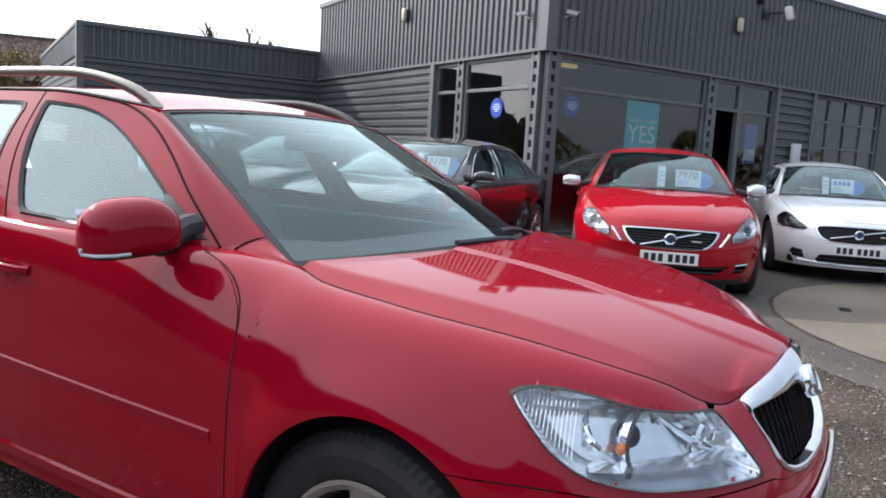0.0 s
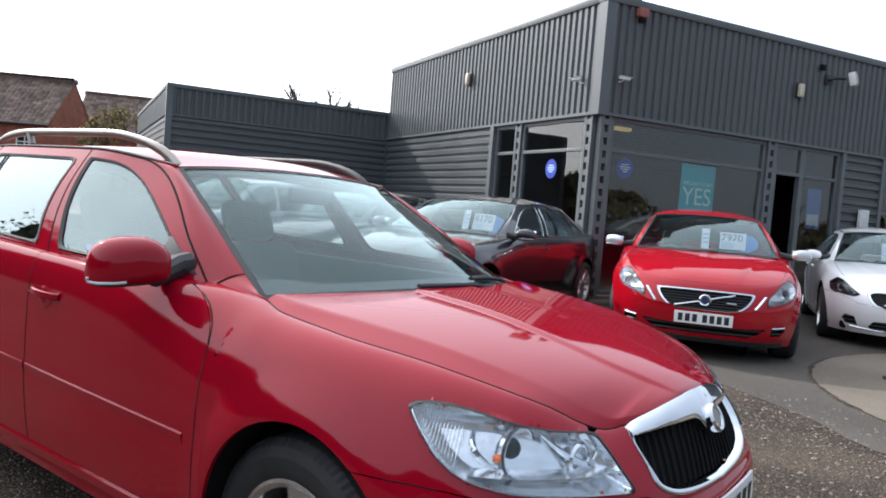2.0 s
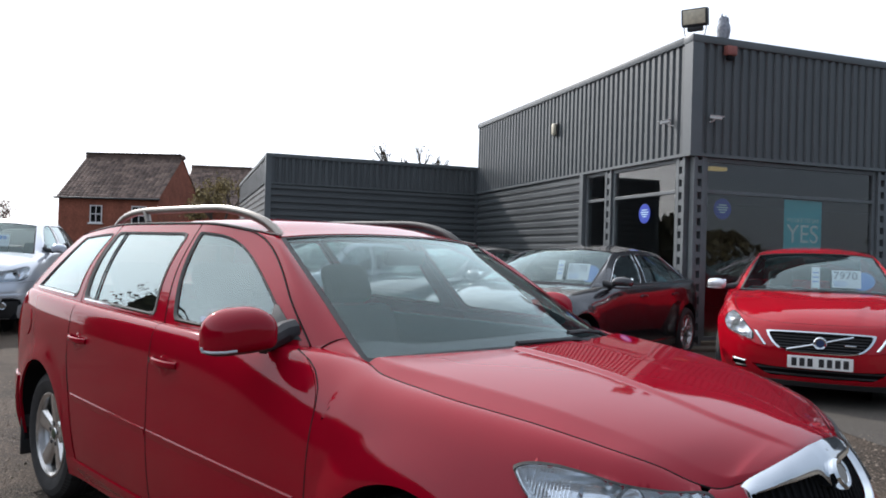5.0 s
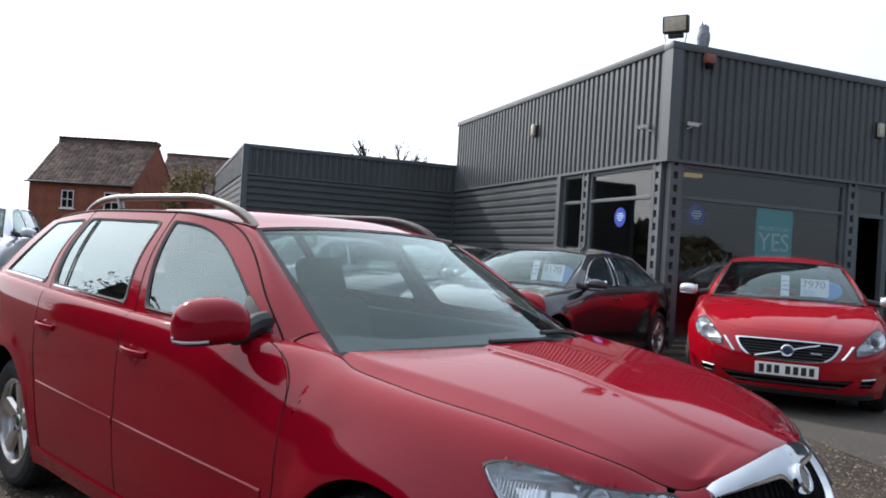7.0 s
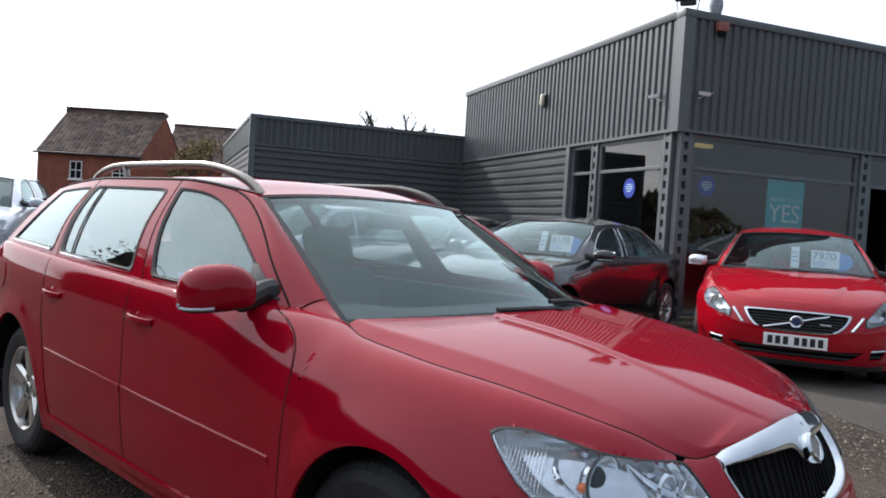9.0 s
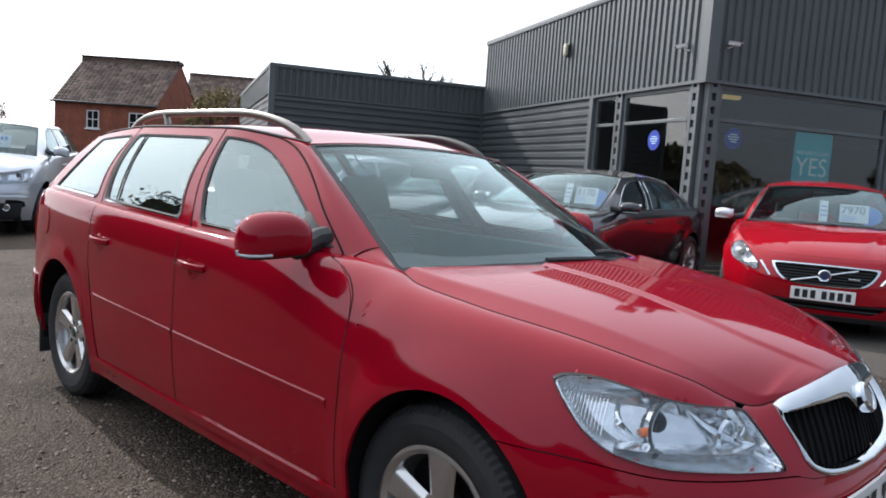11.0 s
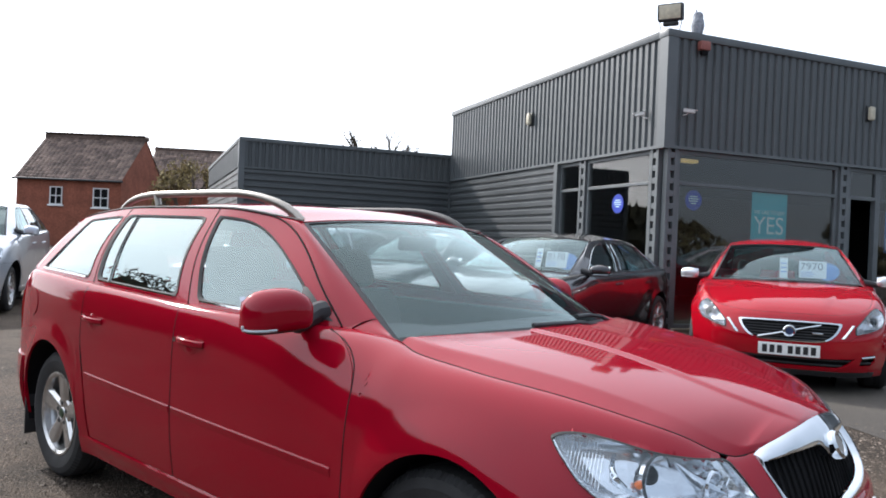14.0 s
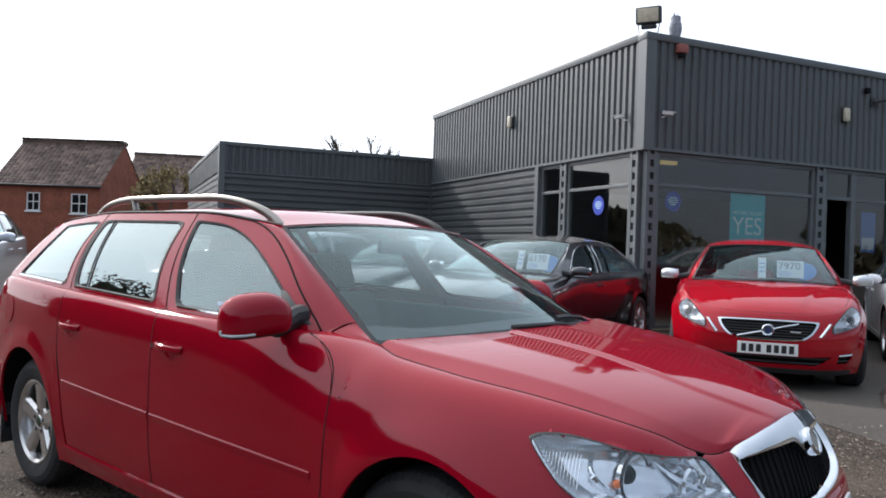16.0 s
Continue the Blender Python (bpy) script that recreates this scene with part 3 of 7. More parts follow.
    for s in (1, -1):
        def wing_at(a, b):
            z_mid = lerp(S["sill"], S["belt"] - 0.008, tight(b))
            u1 = sh.ux(door_front(z_mid) + gap)
            u = lerp(un, u1, a)
            x = sh.xu(u)
            z0 = max(sh.bottom(x), (bt(u) + gap) if x > 0.05 else 0)
            return u, lerp(z0, sh.ztop(u), tight(b)), x

        def wing(a, b):
            u, z, x = wing_at(a, b)
            at = snap([lamp], u, z, 3.1) if x > 0.28 and 0.57 < z < 0.83 else None
            return sh.p(s * at[0], at[1]) if at else sh.p(s * u, z)

        def keep_wing(a, b):
            u, z, x = wing_at(a, b)
            if x < 0.25:
                return True
            for da, db in ((0.5, 0.5), (0.5, -0.5), (-0.5, 0.5), (-0.5, -0.5)):
                uu, zz, xx = wing_at(min(1, max(0, a + da / NU)), min(1, max(0, b + db / NV)))
                if inside(lamp, uu, zz) and not snap([lamp], uu, zz, 3.1):
                    return False
            return not inside(lamp, u, z) and not in_grille(u, z, -0.01)
        NU, NV = (150, 70) if "fold" in S else (110, 50)
        part("front_wing", grid(wing, NU, NV, keep_wing, C, 0.012), paint, car, sharp=50)
        for k, (x0, x1) in enumerate(zip(doors, doors[1:])):
            def door(a, b):
                z_mid = lerp(S["door_low"], S["belt"] - 0.008, tight(b))
                xa = door_front(z_mid) - gap if k == 0 else x0 - gap
                xb = x1 + gap + (rear_cut(z_mid) if k == len(doors) - 2 else 0)
                x = lerp(xa, xb, a)
                u = sh.ux(x)
                z0 = max(S["door_low"], sh.bottom(x) + 0.004)
                return sh.p(s * u, lerp(z0, sh.ztop(u), tight(b)))
            d = part("front_door" if k == 0 else "rear_door", grid(door, 30, 40, None, C, 0.012), paint, car, sharp=50)
            xh = x1 + 0.13
            hz = S["handle_z"]
            handle(sh, xh, hz, s, d, paint)
            if S.get("strip_z"):
                zs = graph(S["strip_z"])

                def strip(a, b):
                    x = lerp(S["strip_x"][k][0], S["strip_x"][k][1], a)
                    z = zs(x) + (b - 0.5) * 0.034
                    return sh.p(s * sh.ux(x), z, 0.0036 * step(0.0, 0.85, b) * (1 - step(0.86, 1.0, b)) + 0.0006)
                part("rubbing_strip", grid(strip, 20, 14, None, C, 0.002), paint, d)
        xq = doors[-1]

        def quarter(a, b):
            z_mid = lerp(S["door_low"], S["belt"] - 0.008, tight(b))
            u0 = sh.ux(xq + (rear_cut(z_mid)) - gap)
            u = lerp(u0, 0.97, a)
            x = sh.xu(u)
            return sh.p(s * u, lerp(sh.bottom(x), sh.ztop(u), tight(b)))
        part("rear_quarter", grid(quarter, 70, 30, None, C, 0.012), paint, car, sharp=50)

        def sill(a, b):
            x = lerp(ax - arx - 0.001, sh.arches[1][0] + sh.arches[1][1] + 0.001, a)
            return sh.p(s * sh.ux(x), lerp(S["sill"] + 0.05 * (1 - step(0.0, 0.07, a)), S["door_low"] - gap, b ** 0.7), 0.007 * step(0.0, 0.6, b) * (1 - step(0.86, 1.0, b)) * step(0, 0.08, a) * (1 - step(0.92, 1, a)))
        part("sill", grid(sill, 30, 8, None, C, 0.012), paint, car)
        if "fold" in S:
            def shut(a, b):
                z = lerp(0.74, S["belt"] - 0.009, b)
                u = sh.ux(door_front(z) + lerp(0.012, -0.012, a))
                return sh.p(s * u, min(z, sh.ztop(u) - 0.001), -0.012)
            part("door_shut", grid(shut, 6, 24, None, C), paint, car)
        # wheel housings
        for xc, rx, rz in sh.arches:
            def liner(a, b):
                th = lerp(-0.25, math.pi + 0.25, a)
                x = xc + (rx + 0.006) * math.cos(th)
                z = S["wheel_r"] + (rz + 0.006) * math.sin(th)
                y = lerp(abs(sh.p(sh.ux(x), max(0.3, z)).y) - 0.012, 0.45, b)
                return Vector((x, s * y, z))
            part("wheel_housing", grid(liner, 30, 3), DARK, car, "black wheel housing")
            disc = lathe([(0.001, 0), (rz, 0)], 32)
            bmesh.ops.translate(disc, vec=(xc, s * 0.46, S["wheel_r"]), verts=disc.verts)
            part("wheel_housing", disc, DARK, car)
        # headlight
        headlamp(sh, S, lamp, s, car)
        # side windows
        glasshouse(sh, S, s, car, paint)
        mirror(sh, S, s, car, paint)
    # rear end
    def rear(a, b):
        u = lerp(0.97, 1.03, a)
        if u > 1:
            u = -(2 - u)
        if abs(u) > 0.9999:
            u = 0.9999
        return sh.p(u, lerp(S["sill"], sh.ztop(u), b))
    part("tailgate", grid(rear, 12, 16, None, C), paint, car)
    # windscreen, roof, rear screen
    ws = screen(sh, S, S["ws_base"], S["ws_top"], S["ws_base_bow"], S["ws_top_bow"], S.get("ws_bulge", 0.05))
    scr = part("windscreen", grid(ws, 24, 14, None, C), GLASS, car)
    rs = screen(sh, S, S["rs_base"], S["rs_top"], -0.05, -0.03, 0.03)
    part("rear_screen", grid(rs, 16, 10, None, C), S.get("rear_glass", TINT), car)

    def border():
        e = []
        for f in (lambda t: ws(t, 0), lambda t: ws(1, t), lambda t: ws(1 - t, 1), lambda t: ws(0, 1 - t)):
            e += [f(i / 14) for i in range(14)]
        return e

    def edge_in(k):
        e = []
        for f in (lambda t: (lerp(k, 1 - k, t), k * 1.6), lambda t: (1 - k, lerp(k * 1.6, 1 - k, t)), lambda t: (lerp(1 - k, k, t), 1 - k), lambda t: (k, lerp(1 - k, k * 1.6, t))):
            e += [f(i / 14) for i in range(14)]
        out = []
        for a, b in e:
            q = ws(a, b)
            out.append(Vector((q.x + 0.002, q.y, q.z + 0.003)))
        return out
    part("windscreen_seal", ring([p + Vector((0.001, 0, 0.003)) for p in border()], edge_in(0.014), C), PLASTIC, scr, "black rubber seal")
    x_front, x_back = S["ws_top"][0], S["rs_top"][0]

    def roof(a, b):
        t = abs(b * 2 - 1)
        bow = S["ws_top_bow"] * (1 - t * t) * (1 - step(0, 0.4, a)) - 0.03 * (1 - t * t) * step(0.7, 1, a)
        x = lerp(x_front, x_back, a)
        yr, zr = sh.belt_y(x), sh.rail_z(x)
        y = lerp(-yr, yr, b)
        zc = sh.roof_mid(x)
        z = zr + (zc - zr) * (1 - t ** 2.6)
        return Vector((x + bow, y, z))
    part("roof", grid(roof, 40, 40, None, (-1.5, 0, 0), 0.006), paint, car, sharp=60)

    def lining(a, b):
        q = roof(a * 0.97 + 0.02, b * 0.96 + 0.02)
        return q - Vector((0, 0, 0.03))
    part("head_lining", grid(lining, 12, 12), LINING, car, "pale grey head lining")
    interior(sh, S, car)
    # wheels
    proto = S["wheel"]
    for xc in (0.0, -S["wheelbase"]):
        for s in (1, -1):
            w = copy_thing(proto, Matrix.Translation((xc, s * S["track"] / 2, S["wheel_r"])) @ Matrix.Rotation(0 if s > 0 else math.pi, 4, "Z"))
            w.name = "wheel"
            w.parent = car
    # underbody
    part("underbody", boxes(((-S["wheelbase"] - 0.75, -0.70, 0.20), (0.62, 0.70, 0.30), 0.03)), DARK, car, "dark underbody")
    return car, sh


def gap_shade_line(pts, parent, name="door_seal", r=0.0027):
    part(name, tube(pts, r, 5), DARK, parent, "dark line for the shade in the panel joint")


def panel_joints(sh, S, car):
    """Dark tubes that draw the shade in the gaps between bonnet, wings, doors and frames."""
    fr, rear_cut = graph(S["door_front"]), graph(S["rear_cut"])
    bt = graph([(sh.ux(x), z) for x, z in S["bumper_top"]])
    top = S["belt"] - 0.012
    zs = np.linspace(S["door_low"], top, 30)
    for s in (1, -1):
        gap_shade_line([sh.edge(s * u) - Vector((0, 0, 0.0012)) for u in np.linspace(sh.ux(0.765) if "fold" in S else 0.0, sh.ux(S["cowl_x"]), 70)], car, "bonnet_seal", 0.003)
        gap_shade_line([sh.p(s * sh.ux(fr(z)), min(z, sh.ztop(sh.ux(fr(z)))), -0.001) for z in zs], car)
        for k, x in enumerate(S["doors"][1:]):
            gap_shade_line([sh.p(s * sh.ux(x + (rear_cut(z) if k else 0)), min(z, sh.ztop(sh.ux(x))), -0.001) for z in np.linspace(S["door_low"] if k == 0 else 0.60, 1.0, 24)], car)
        c = S["windows"][0]
        o = c["outer"]
        line = [front_edge(c, o, t) for t in np.linspace(0, 1, 22)] + [(x, o[5]) for x in np.linspace(o[3] - 0.02, S["windows"][-1]["outer"][2], 24)]
        gap_shade_line([sh.side(x, w, s) + Vector((0.001, s * 0.001, 0.001)) for x, w in line], car, "door_seal", 0.0033)
        if "fold" in S:
            scr = screen(sh, S, S["ws_base"], S["ws_top"], S["ws_base_bow"], S["ws_top_bow"], S["ws_bulge"])
            p, q = sh.edge(s * sh.ux(-0.50)), scr(1.0 if s > 0 else 0.0, 0.16)
            gap_shade_line([p.lerp(q, t) + Vector((0, 0, 0.006 * math.sin(math.pi * t) + 0.001)) for t in np.linspace(0, 1, 8)], car, "door_seal", 0.0022)
        for w in S["windows"][:-1]:
            o = w["outer"]
            gap_shade_line([sh.side(lerp(o[1], o[2], t) + w["curve"][1] * math.sin(math.pi * t), t, s) + Vector((0, -s * 0.001, 0)) for t in np.linspace(0, 1, 14)], car)
        gap_shade_line([sh.p(s * u, bt(u), -0.001) for u in np.linspace(sh.ux(0.43), sh.ux(0.30), 14)], car, "bumper_seal", 0.002)


def smooth_closed(pts, n, corner):
    """A closed outline with softly rounded corners."""
    out = []
    k = len(pts)
    for i in range(k):
        a, b, c = (Vector((*pts[(i + d) % k], 0)) for d in (-1, 0, 1))
        p, q = b.lerp(a, corner), b.lerp(c, corner)
        for j in range(7):
            t = j / 6
            out.append(p * (1 - t) ** 2 + b * 2 * t * (1 - t) + q * t * t)
    return out


def grille_outline(S):
    """A rounded outline in half width and height."""
    if "grille_rim" in S:
        return half_loop(S["grille_rim"])
    w1, w0, z1, z0 = S["grille"]
    arch, sag = S.get("grille_arch", 0), S.get("grille_sag", 0.0)
    k = S.get("grille_corner", 0.02)
    top = [(lerp(-w1, w1, i / 14), z1 + arch * (1 - (2 * i / 14 - 1) ** 2)) for i in range(15)]
    low = [(lerp(w0, -w0, i / 14), z0 - sag * (1 - (2 * i / 14 - 1) ** 2)) for i in range(15)]
    right = [(lerp(w1, w0, t), lerp(z1, z0, t)) for t in (0.25, 0.5, 0.75)]
    left = [(-y, z) for y, z in reversed(right)]
    return round_loop(top + right + low + left, 2)


def half_loop(halves):
    """A closed outline from the upper and the lower line of one half."""
    top = [(p.x, p.y) for p in smooth_line([(y, z, 0) for y, z in halves[0]], 22)]
    low = [(p.x, p.y) for p in smooth_line([(y, z, 0) for y, z in halves[1]], 30)]
    right = top + low[1:]
    return right + [(-y, z) for y, z in reversed(right[1:-1])]


def front_u(sh, y):
    """The plan position on the front at half width y."""
    return float(np.interp(abs(y), sh.py[:130], sh.u[:130])) * (1 if y >= 0 else -1)


def on_front(sh, y, z, out=0.0):
    return sh.p(front_u(sh, y), z, out)


def intake(sh, poly, s, parent, both):
    """A dark opening in the bumper with cross bars."""
    ys, zs = [p[0] for p in poly], [p[1] for p in poly]
    y0, y1 = (-max(ys), max(ys)) if both else (min(ys) * s, max(ys) * s)
    z0, z1 = min(zs), max(zs)
    part("intake", grid(lambda a, b: on_front(sh, lerp(y0, y1, a), lerp(z0 - 0.01, z1 + 0.01, b), -0.05), 24, 6, None, sh.mid), DARK, parent, "black air intake")
    n = max(2, int((z1 - z0) / 0.035))
    for k in range(n):
        z = lerp(z0, z1, (k + 0.5) / n)
        lim = [yy for yy in np.linspace(min(ys), max(ys), 60) if inside(poly, yy, z)]
        if not lim:
            continue
        a0, a1 = (-max(lim), max(lim)) if both else (min(lim) * s, max(lim) * s)
        pts = [on_front(sh, lerp(a0, a1, i / 16), z, -0.018) for i in range(17)]
        part("intake_bar", tube(pts, 0.009, 6), PLASTIC, parent)


def headlamp(sh, S, lamp, s, car):
    us, zs = [p[0] for p in lamp], [p[1] for p in lamp]
    cu, cz = sum(us) / len(us), sum(zs) / len(zs)
    h = empty("headlight")
    h.parent = car
    n = len(lamp)

    def scaled(k, out):
        return [sh.p(s * (cu + (u - cu) * k), cz + (z - cz) * k, out) for u, z in lamp]

    def disc_mesh(levels):
        bm = bmesh.new()
        rows = [[bm.verts.new(p) for p in scaled(k, o)] for k, o in levels]
        for a, b in zip(rows, rows[1:]):
            for i in range(n):
                bm.faces.new((a[i], a[(i + 1) % n], b[(i + 1) % n], b[i]))
        c = bm.verts.new(sh.p(s * cu, cz, levels[-1][1]))
        for i in range(n):
            bm.faces.new((rows[-1][i], rows[-1][(i + 1) % n], c))
        finish(bm, sh.mid, 0)
        return bm
    part("lens", disc_mesh([(1.0, 0.0), (0.99, 0.005), (0.96, 0.009), (0.8, 0.010), (0.6, 0.010), (0.4, 0.010), (0.2, 0.010)]), LENS, h, "clear lens")
    part("seal", ring(scaled(1.022, 0.001), scaled(0.982, 0.0095), sh.mid), RUBBER, h, "black rubber seal")
    dep = S.get("lamp_depth", 0.05)
    part("reflector", disc_mesh([(1.0, 0.0016), (0.97, 0.0022), (0.955, -0.012), (0.93, -dep * 0.7), (0.85, -dep), (0.6, -dep * 1.05), (0.4, -dep), (0.2, -dep)]), S.get("lamp_inner", REFLECTOR), h, "silvered lamp bowl")
    for fu, fz, r in S.get("bowls", []):
        u = lerp(min(us), max(us), fu)
        z = lerp(min(zs), max(zs), fz)
        q = sh.p(s * u, z, -dep + 0.002)
        bm = lathe([(0.004, -0.030), (0.020, -0.028), (r * 0.7, -0.012), (r, 0.014), (r + 0.006, 0.014), (r + 0.004, -0.006)], 28, "x")
        aim = Matrix.Translation(q) @ Matrix.Rotation(s * 0.12, 4, "Z")
        bmesh.ops.transform(bm, matrix=aim, verts=bm.verts)
        part("bowl", bm, REFLECTOR, h, "round chrome bowl")
        bm = bmesh.new()
        bmesh.ops.create_uvsphere(bm, u_segments=20, v_segments=12, radius=r * 0.55)
        bmesh.ops.transform(bm, matrix=aim @ Matrix.Translation((-0.016, 0, 0)), verts=bm.verts)
        part("projector", bm, DARK if r > 0.04 else CHROME, h, "dark glass bulb cover" if r > 0.04 else "chrome bulb cap")
        bm = lathe([(r + 0.004, 0.010), (r + 0.007, 0.017), (r + 0.011, 0.010)], 28, "x", closed=True)
        bmesh.ops.transform(bm, matrix=aim, verts=bm.verts)
        part("bezel", bm, PLASTIC if r > 0.04 else CHROME, h, "dark bezel ring")
    if S.get("lamp_ribs"):
        x0, x1 = S["lamp_ribs"]
        for k in range(14):
            u = lerp(min(us), max(us), lerp(x0, x1, k / 13))
            col = [z for z in np.linspace(min(zs), max(zs), 60) if inside(lamp, u, z)]
            if len(col) < 6:
                continue
            za, zb = lerp(col[0], col[-1], 0.08), lerp(col[0], col[-1], 0.92)
            part("rib", tube([sh.p(s * u, lerp(za, zb, i / 5), -0.016) for i in range(6)], 0.0011, 5), REFLECTOR, h)
    if S.get("lamp_ridges"):
        for fa, fb, bend in S["lamp_ridges"]:
            pts = []
            for i in range(11):
                t = i / 10
                u = lerp(min(us), max(us), lerp(fa[0], fb[0], t) + bend * math.sin(math.pi * t))
                z = lerp(min(zs), max(zs), lerp(fa[1], fb[1], t))
                pts.append(sh.p(s * u, z, -dep + 0.022 - 0.02 * abs(2 * t - 1)))
            part("ridge", tube(pts, lambda t: 0.010 - 0.006 * abs(2 * t - 1), 8), CHROME, h, "chrome ridge")
        q = sh.p(s * lerp(min(us), max(us), 0.62), lerp(min(zs), max(zs), 0.42), -0.02)
        bm = bmesh.new()
        bmesh.ops.create_uvsphere(bm, u_segments=12, v_segments=8, radius=0.011)
        bmesh.ops.translate(bm, vec=q, verts=bm.verts)
        part("indicator_bulb", bm, AMBER, h, "amber indicator bulb")
    for zf in S.get("lamp_shelves", []):
        row = [u for u in np.linspace(min(us), max(us), 80) if inside(lamp, u, lerp(min(zs), max(zs), zf))]
        if len(row) < 8:
            continue
        z = lerp(min(zs), max(zs), zf)

        def shelf(a, b):
            return sh.p(s * lerp(row[2], row[-3], a), z + 0.010 * (b - 0.5), lerp(-dep + 0.002, -0.008, 1 - abs(2 * b - 1)))
        part("shelf", grid(shelf, 14, 4), REFLECTOR, h)


def handle(sh, x, z, s, door, paint):
    pts = []
    for i in range(9):
        t = i / 8
        pts.append(sh.p(s * sh.ux(lerp(x + 0.09, x - 0.09, t)), z + 0.006 * t, 0.026 * math.sin(math.pi * t) ** 0.5 + 0.001))
    part("handle", tube(pts, lambda t: 0.013, 8, flat=0.6), paint, door, "body-coloured door handle")

    def cup(a, b):
        th, rr = a * 2 * math.pi, b
        return sh.p(s * sh.ux(x + 0.048 * rr * math.cos(th)), z - 0.010 + 0.040 * rr * math.sin(th), 0.0006 + 0.005 * b ** 3 * (1 - b ** 12))
    part("handle_recess", grid(cup, 20, 4, None, sh.mid), paint, door)
    if abs(x) < 1.6:
        bm = lathe([(0.001, 0.002), (0.008, 0.002), (0.009, -0.002)], 12)
        q = sh.p(s * sh.ux(x - 0.115), z, 0.003)
        bmesh.ops.translate(bm, vec=q, verts=bm.verts)
        part("lock", bm, SATIN, door, "round key lock")


def front_edge(c, q, t):
    """x and w along a window's front edge; the first window's edge swings over at its top."""
    if "bend" not in c:
        return (lerp(q[0], q[3], t) + c["curve"][0] * math.sin(math.pi * t), lerp(q[4], q[5], t))
    xm = lerp(q[0], q[3], c.get("bend_out", c["bend"]) if q is c["outer"] else c["bend"])
    return ((1 - t) ** 2 * q[0] + 2 * t * (1 - t) * xm + t * t * q[3], (1 - t) ** 2 * q[4] + (1 - (1 - t) ** 2) * q[5])


def glasshouse(sh, S, s, car, paint):
    C = (-1.3, 0, 0.9)
    n = 16
    cells = S["windows"]
    for ci, c in enumerate(cells):
        of, wf = c["outer"], c["inner"]   # each: bottom front x, bottom rear x, top rear x, top front x, low w, high w

        def edges(q, curve, k):
            xb0, xb1, xt1, xt0, w0, w1 = q
            cf, cr = curve

            def front(t):
                return front_edge(c, q, t)

            def back(t):
                return (lerp(xb1, xt1, t) + cr * math.sin(math.pi * t), lerp(w0, w1, t))
            fs = [lambda t: (lerp(xb0, xb1, t), w0), back, lambda t: (lerp(xt1, xt0, t), w1 ), lambda t: front(1 - t)]
            pts = []
            for f in fs:
                pts += [f(i / n) for i in range(n)]
            return pts, front, back
        po, f0, b0 = edges(of, c["curve"], 0)
        pi, f1, b1 = edges(wf, c["curve"], 1)
        # rounded window corners
        pi = round_loop(pi, 1)
        frame_name = "window_frame"
        fr = part(frame_name, ring([sh.side(x, w, s) for x, w in po], [sh.side(x, w, s) for x, w in pi], C, 0.012), paint, car, sharp=50)
        cx, cw = sum(p[0] for p in pi) / len(pi), sum(p[1] for p in pi) / len(pi)

        def shrink(k, inset):
            out = []
            for x, w in pi:
                q = sh.side(cx + (x - cx) * k, cw + (w - cw) * k, s)
                q.y -= s * inset
                out.append(q)
            return out
        bm = bmesh.new()
        rows = [[bm.verts.new(p) for p in shrink(k, 0.006)] for k in (1.0, 0.75, 0.5, 0.25)]
        m = len(pi)
        for a, b in zip(rows, rows[1:]):
            for i in range(m):
                bm.faces.new((a[i], a[(i + 1) % m], b[(i + 1) % m], b[i]))
        cc = sh.side(cx, cw, s)
        cc.y -= s * 0.006
        cv = bm.verts.new(cc)
        for i in range(m):
            bm.faces.new((rows[-1][i], rows[-1][(i + 1) % m], cv))
        finish(bm, C, 0)
        pane = part("side_window", bm, SIDEGLASS if ci == 0 else S.get("rear_glass", SIDEGLASS), car)
        part("window_seal", ring(shrink(1.03, -0.0035), shrink(0.962, 0.002), C, 0.004), RUBBER, pane, "black rubber window seal")
        if c.get("bar"):
            xb, xt = c["bar"]
            part("window_bar", tube([sh.side(lerp(xb, xt, t / 6), lerp(wf[4], wf[5], t / 6), s) for t in range(7)], 0.0045, 6, flat=0.7), PLASTIC, pane, "black window divider")
        if S.get("sill_chrome"):
            part("chrome_strip", tube([sh.side(lerp(wf[0] - 0.02, wf[1] + 0.015, t / 10), wf[4] - 0.012, s) + Vector((0, s * 0.003, 0)) for t in range(11)], 0.0075, 6, flat=0.6), CHROME, pane, "bright chrome strip under the window")
        if S.get("window_chrome") :
            pts = [sh.side(x, w, s) + Vector((0, s * 0.004, 0)) for x, w in pi]
            part("chrome_strip", tube(pts + pts[:1], 0.0045, 6), CHROME, pane)
    # pillar between windscreen and front door
    scr_f = screen(sh, S, S["ws_base"], S["ws_top"], S["ws_base_bow"], S["ws_top_bow"], S["ws_bulge"])
    o = cells[0]["outer"]
    cf = cells[0]["curve"][0]

    def pillar(a, b):
        t = b
        xe, we = front_edge(cells[0], o, t)
        e = sh.side(xe + 0.004, we, s)
        q = scr_f(1.0 if s > 0 else 0.0, (we - o[4]) / (o[5] - o[4])) + Vector((-0.002, 0, 0.004))
        r = e.lerp(q, a)
        nrm = Vector((0.5, s * 0.6, 0.6)).normalized()
        return r + nrm * 0.016 * math.sin(math.pi * a) * math.sin(math.pi * t)
    part("windscreen_pillar", grid(pillar, 8, 20, None, C, 0.01), paint, car, sharp=50)
    x0, x1 = S["cowl_x"] + 0.02, o[0] - 0.06
    corner = sh.edge(s * sh.ux(x0))

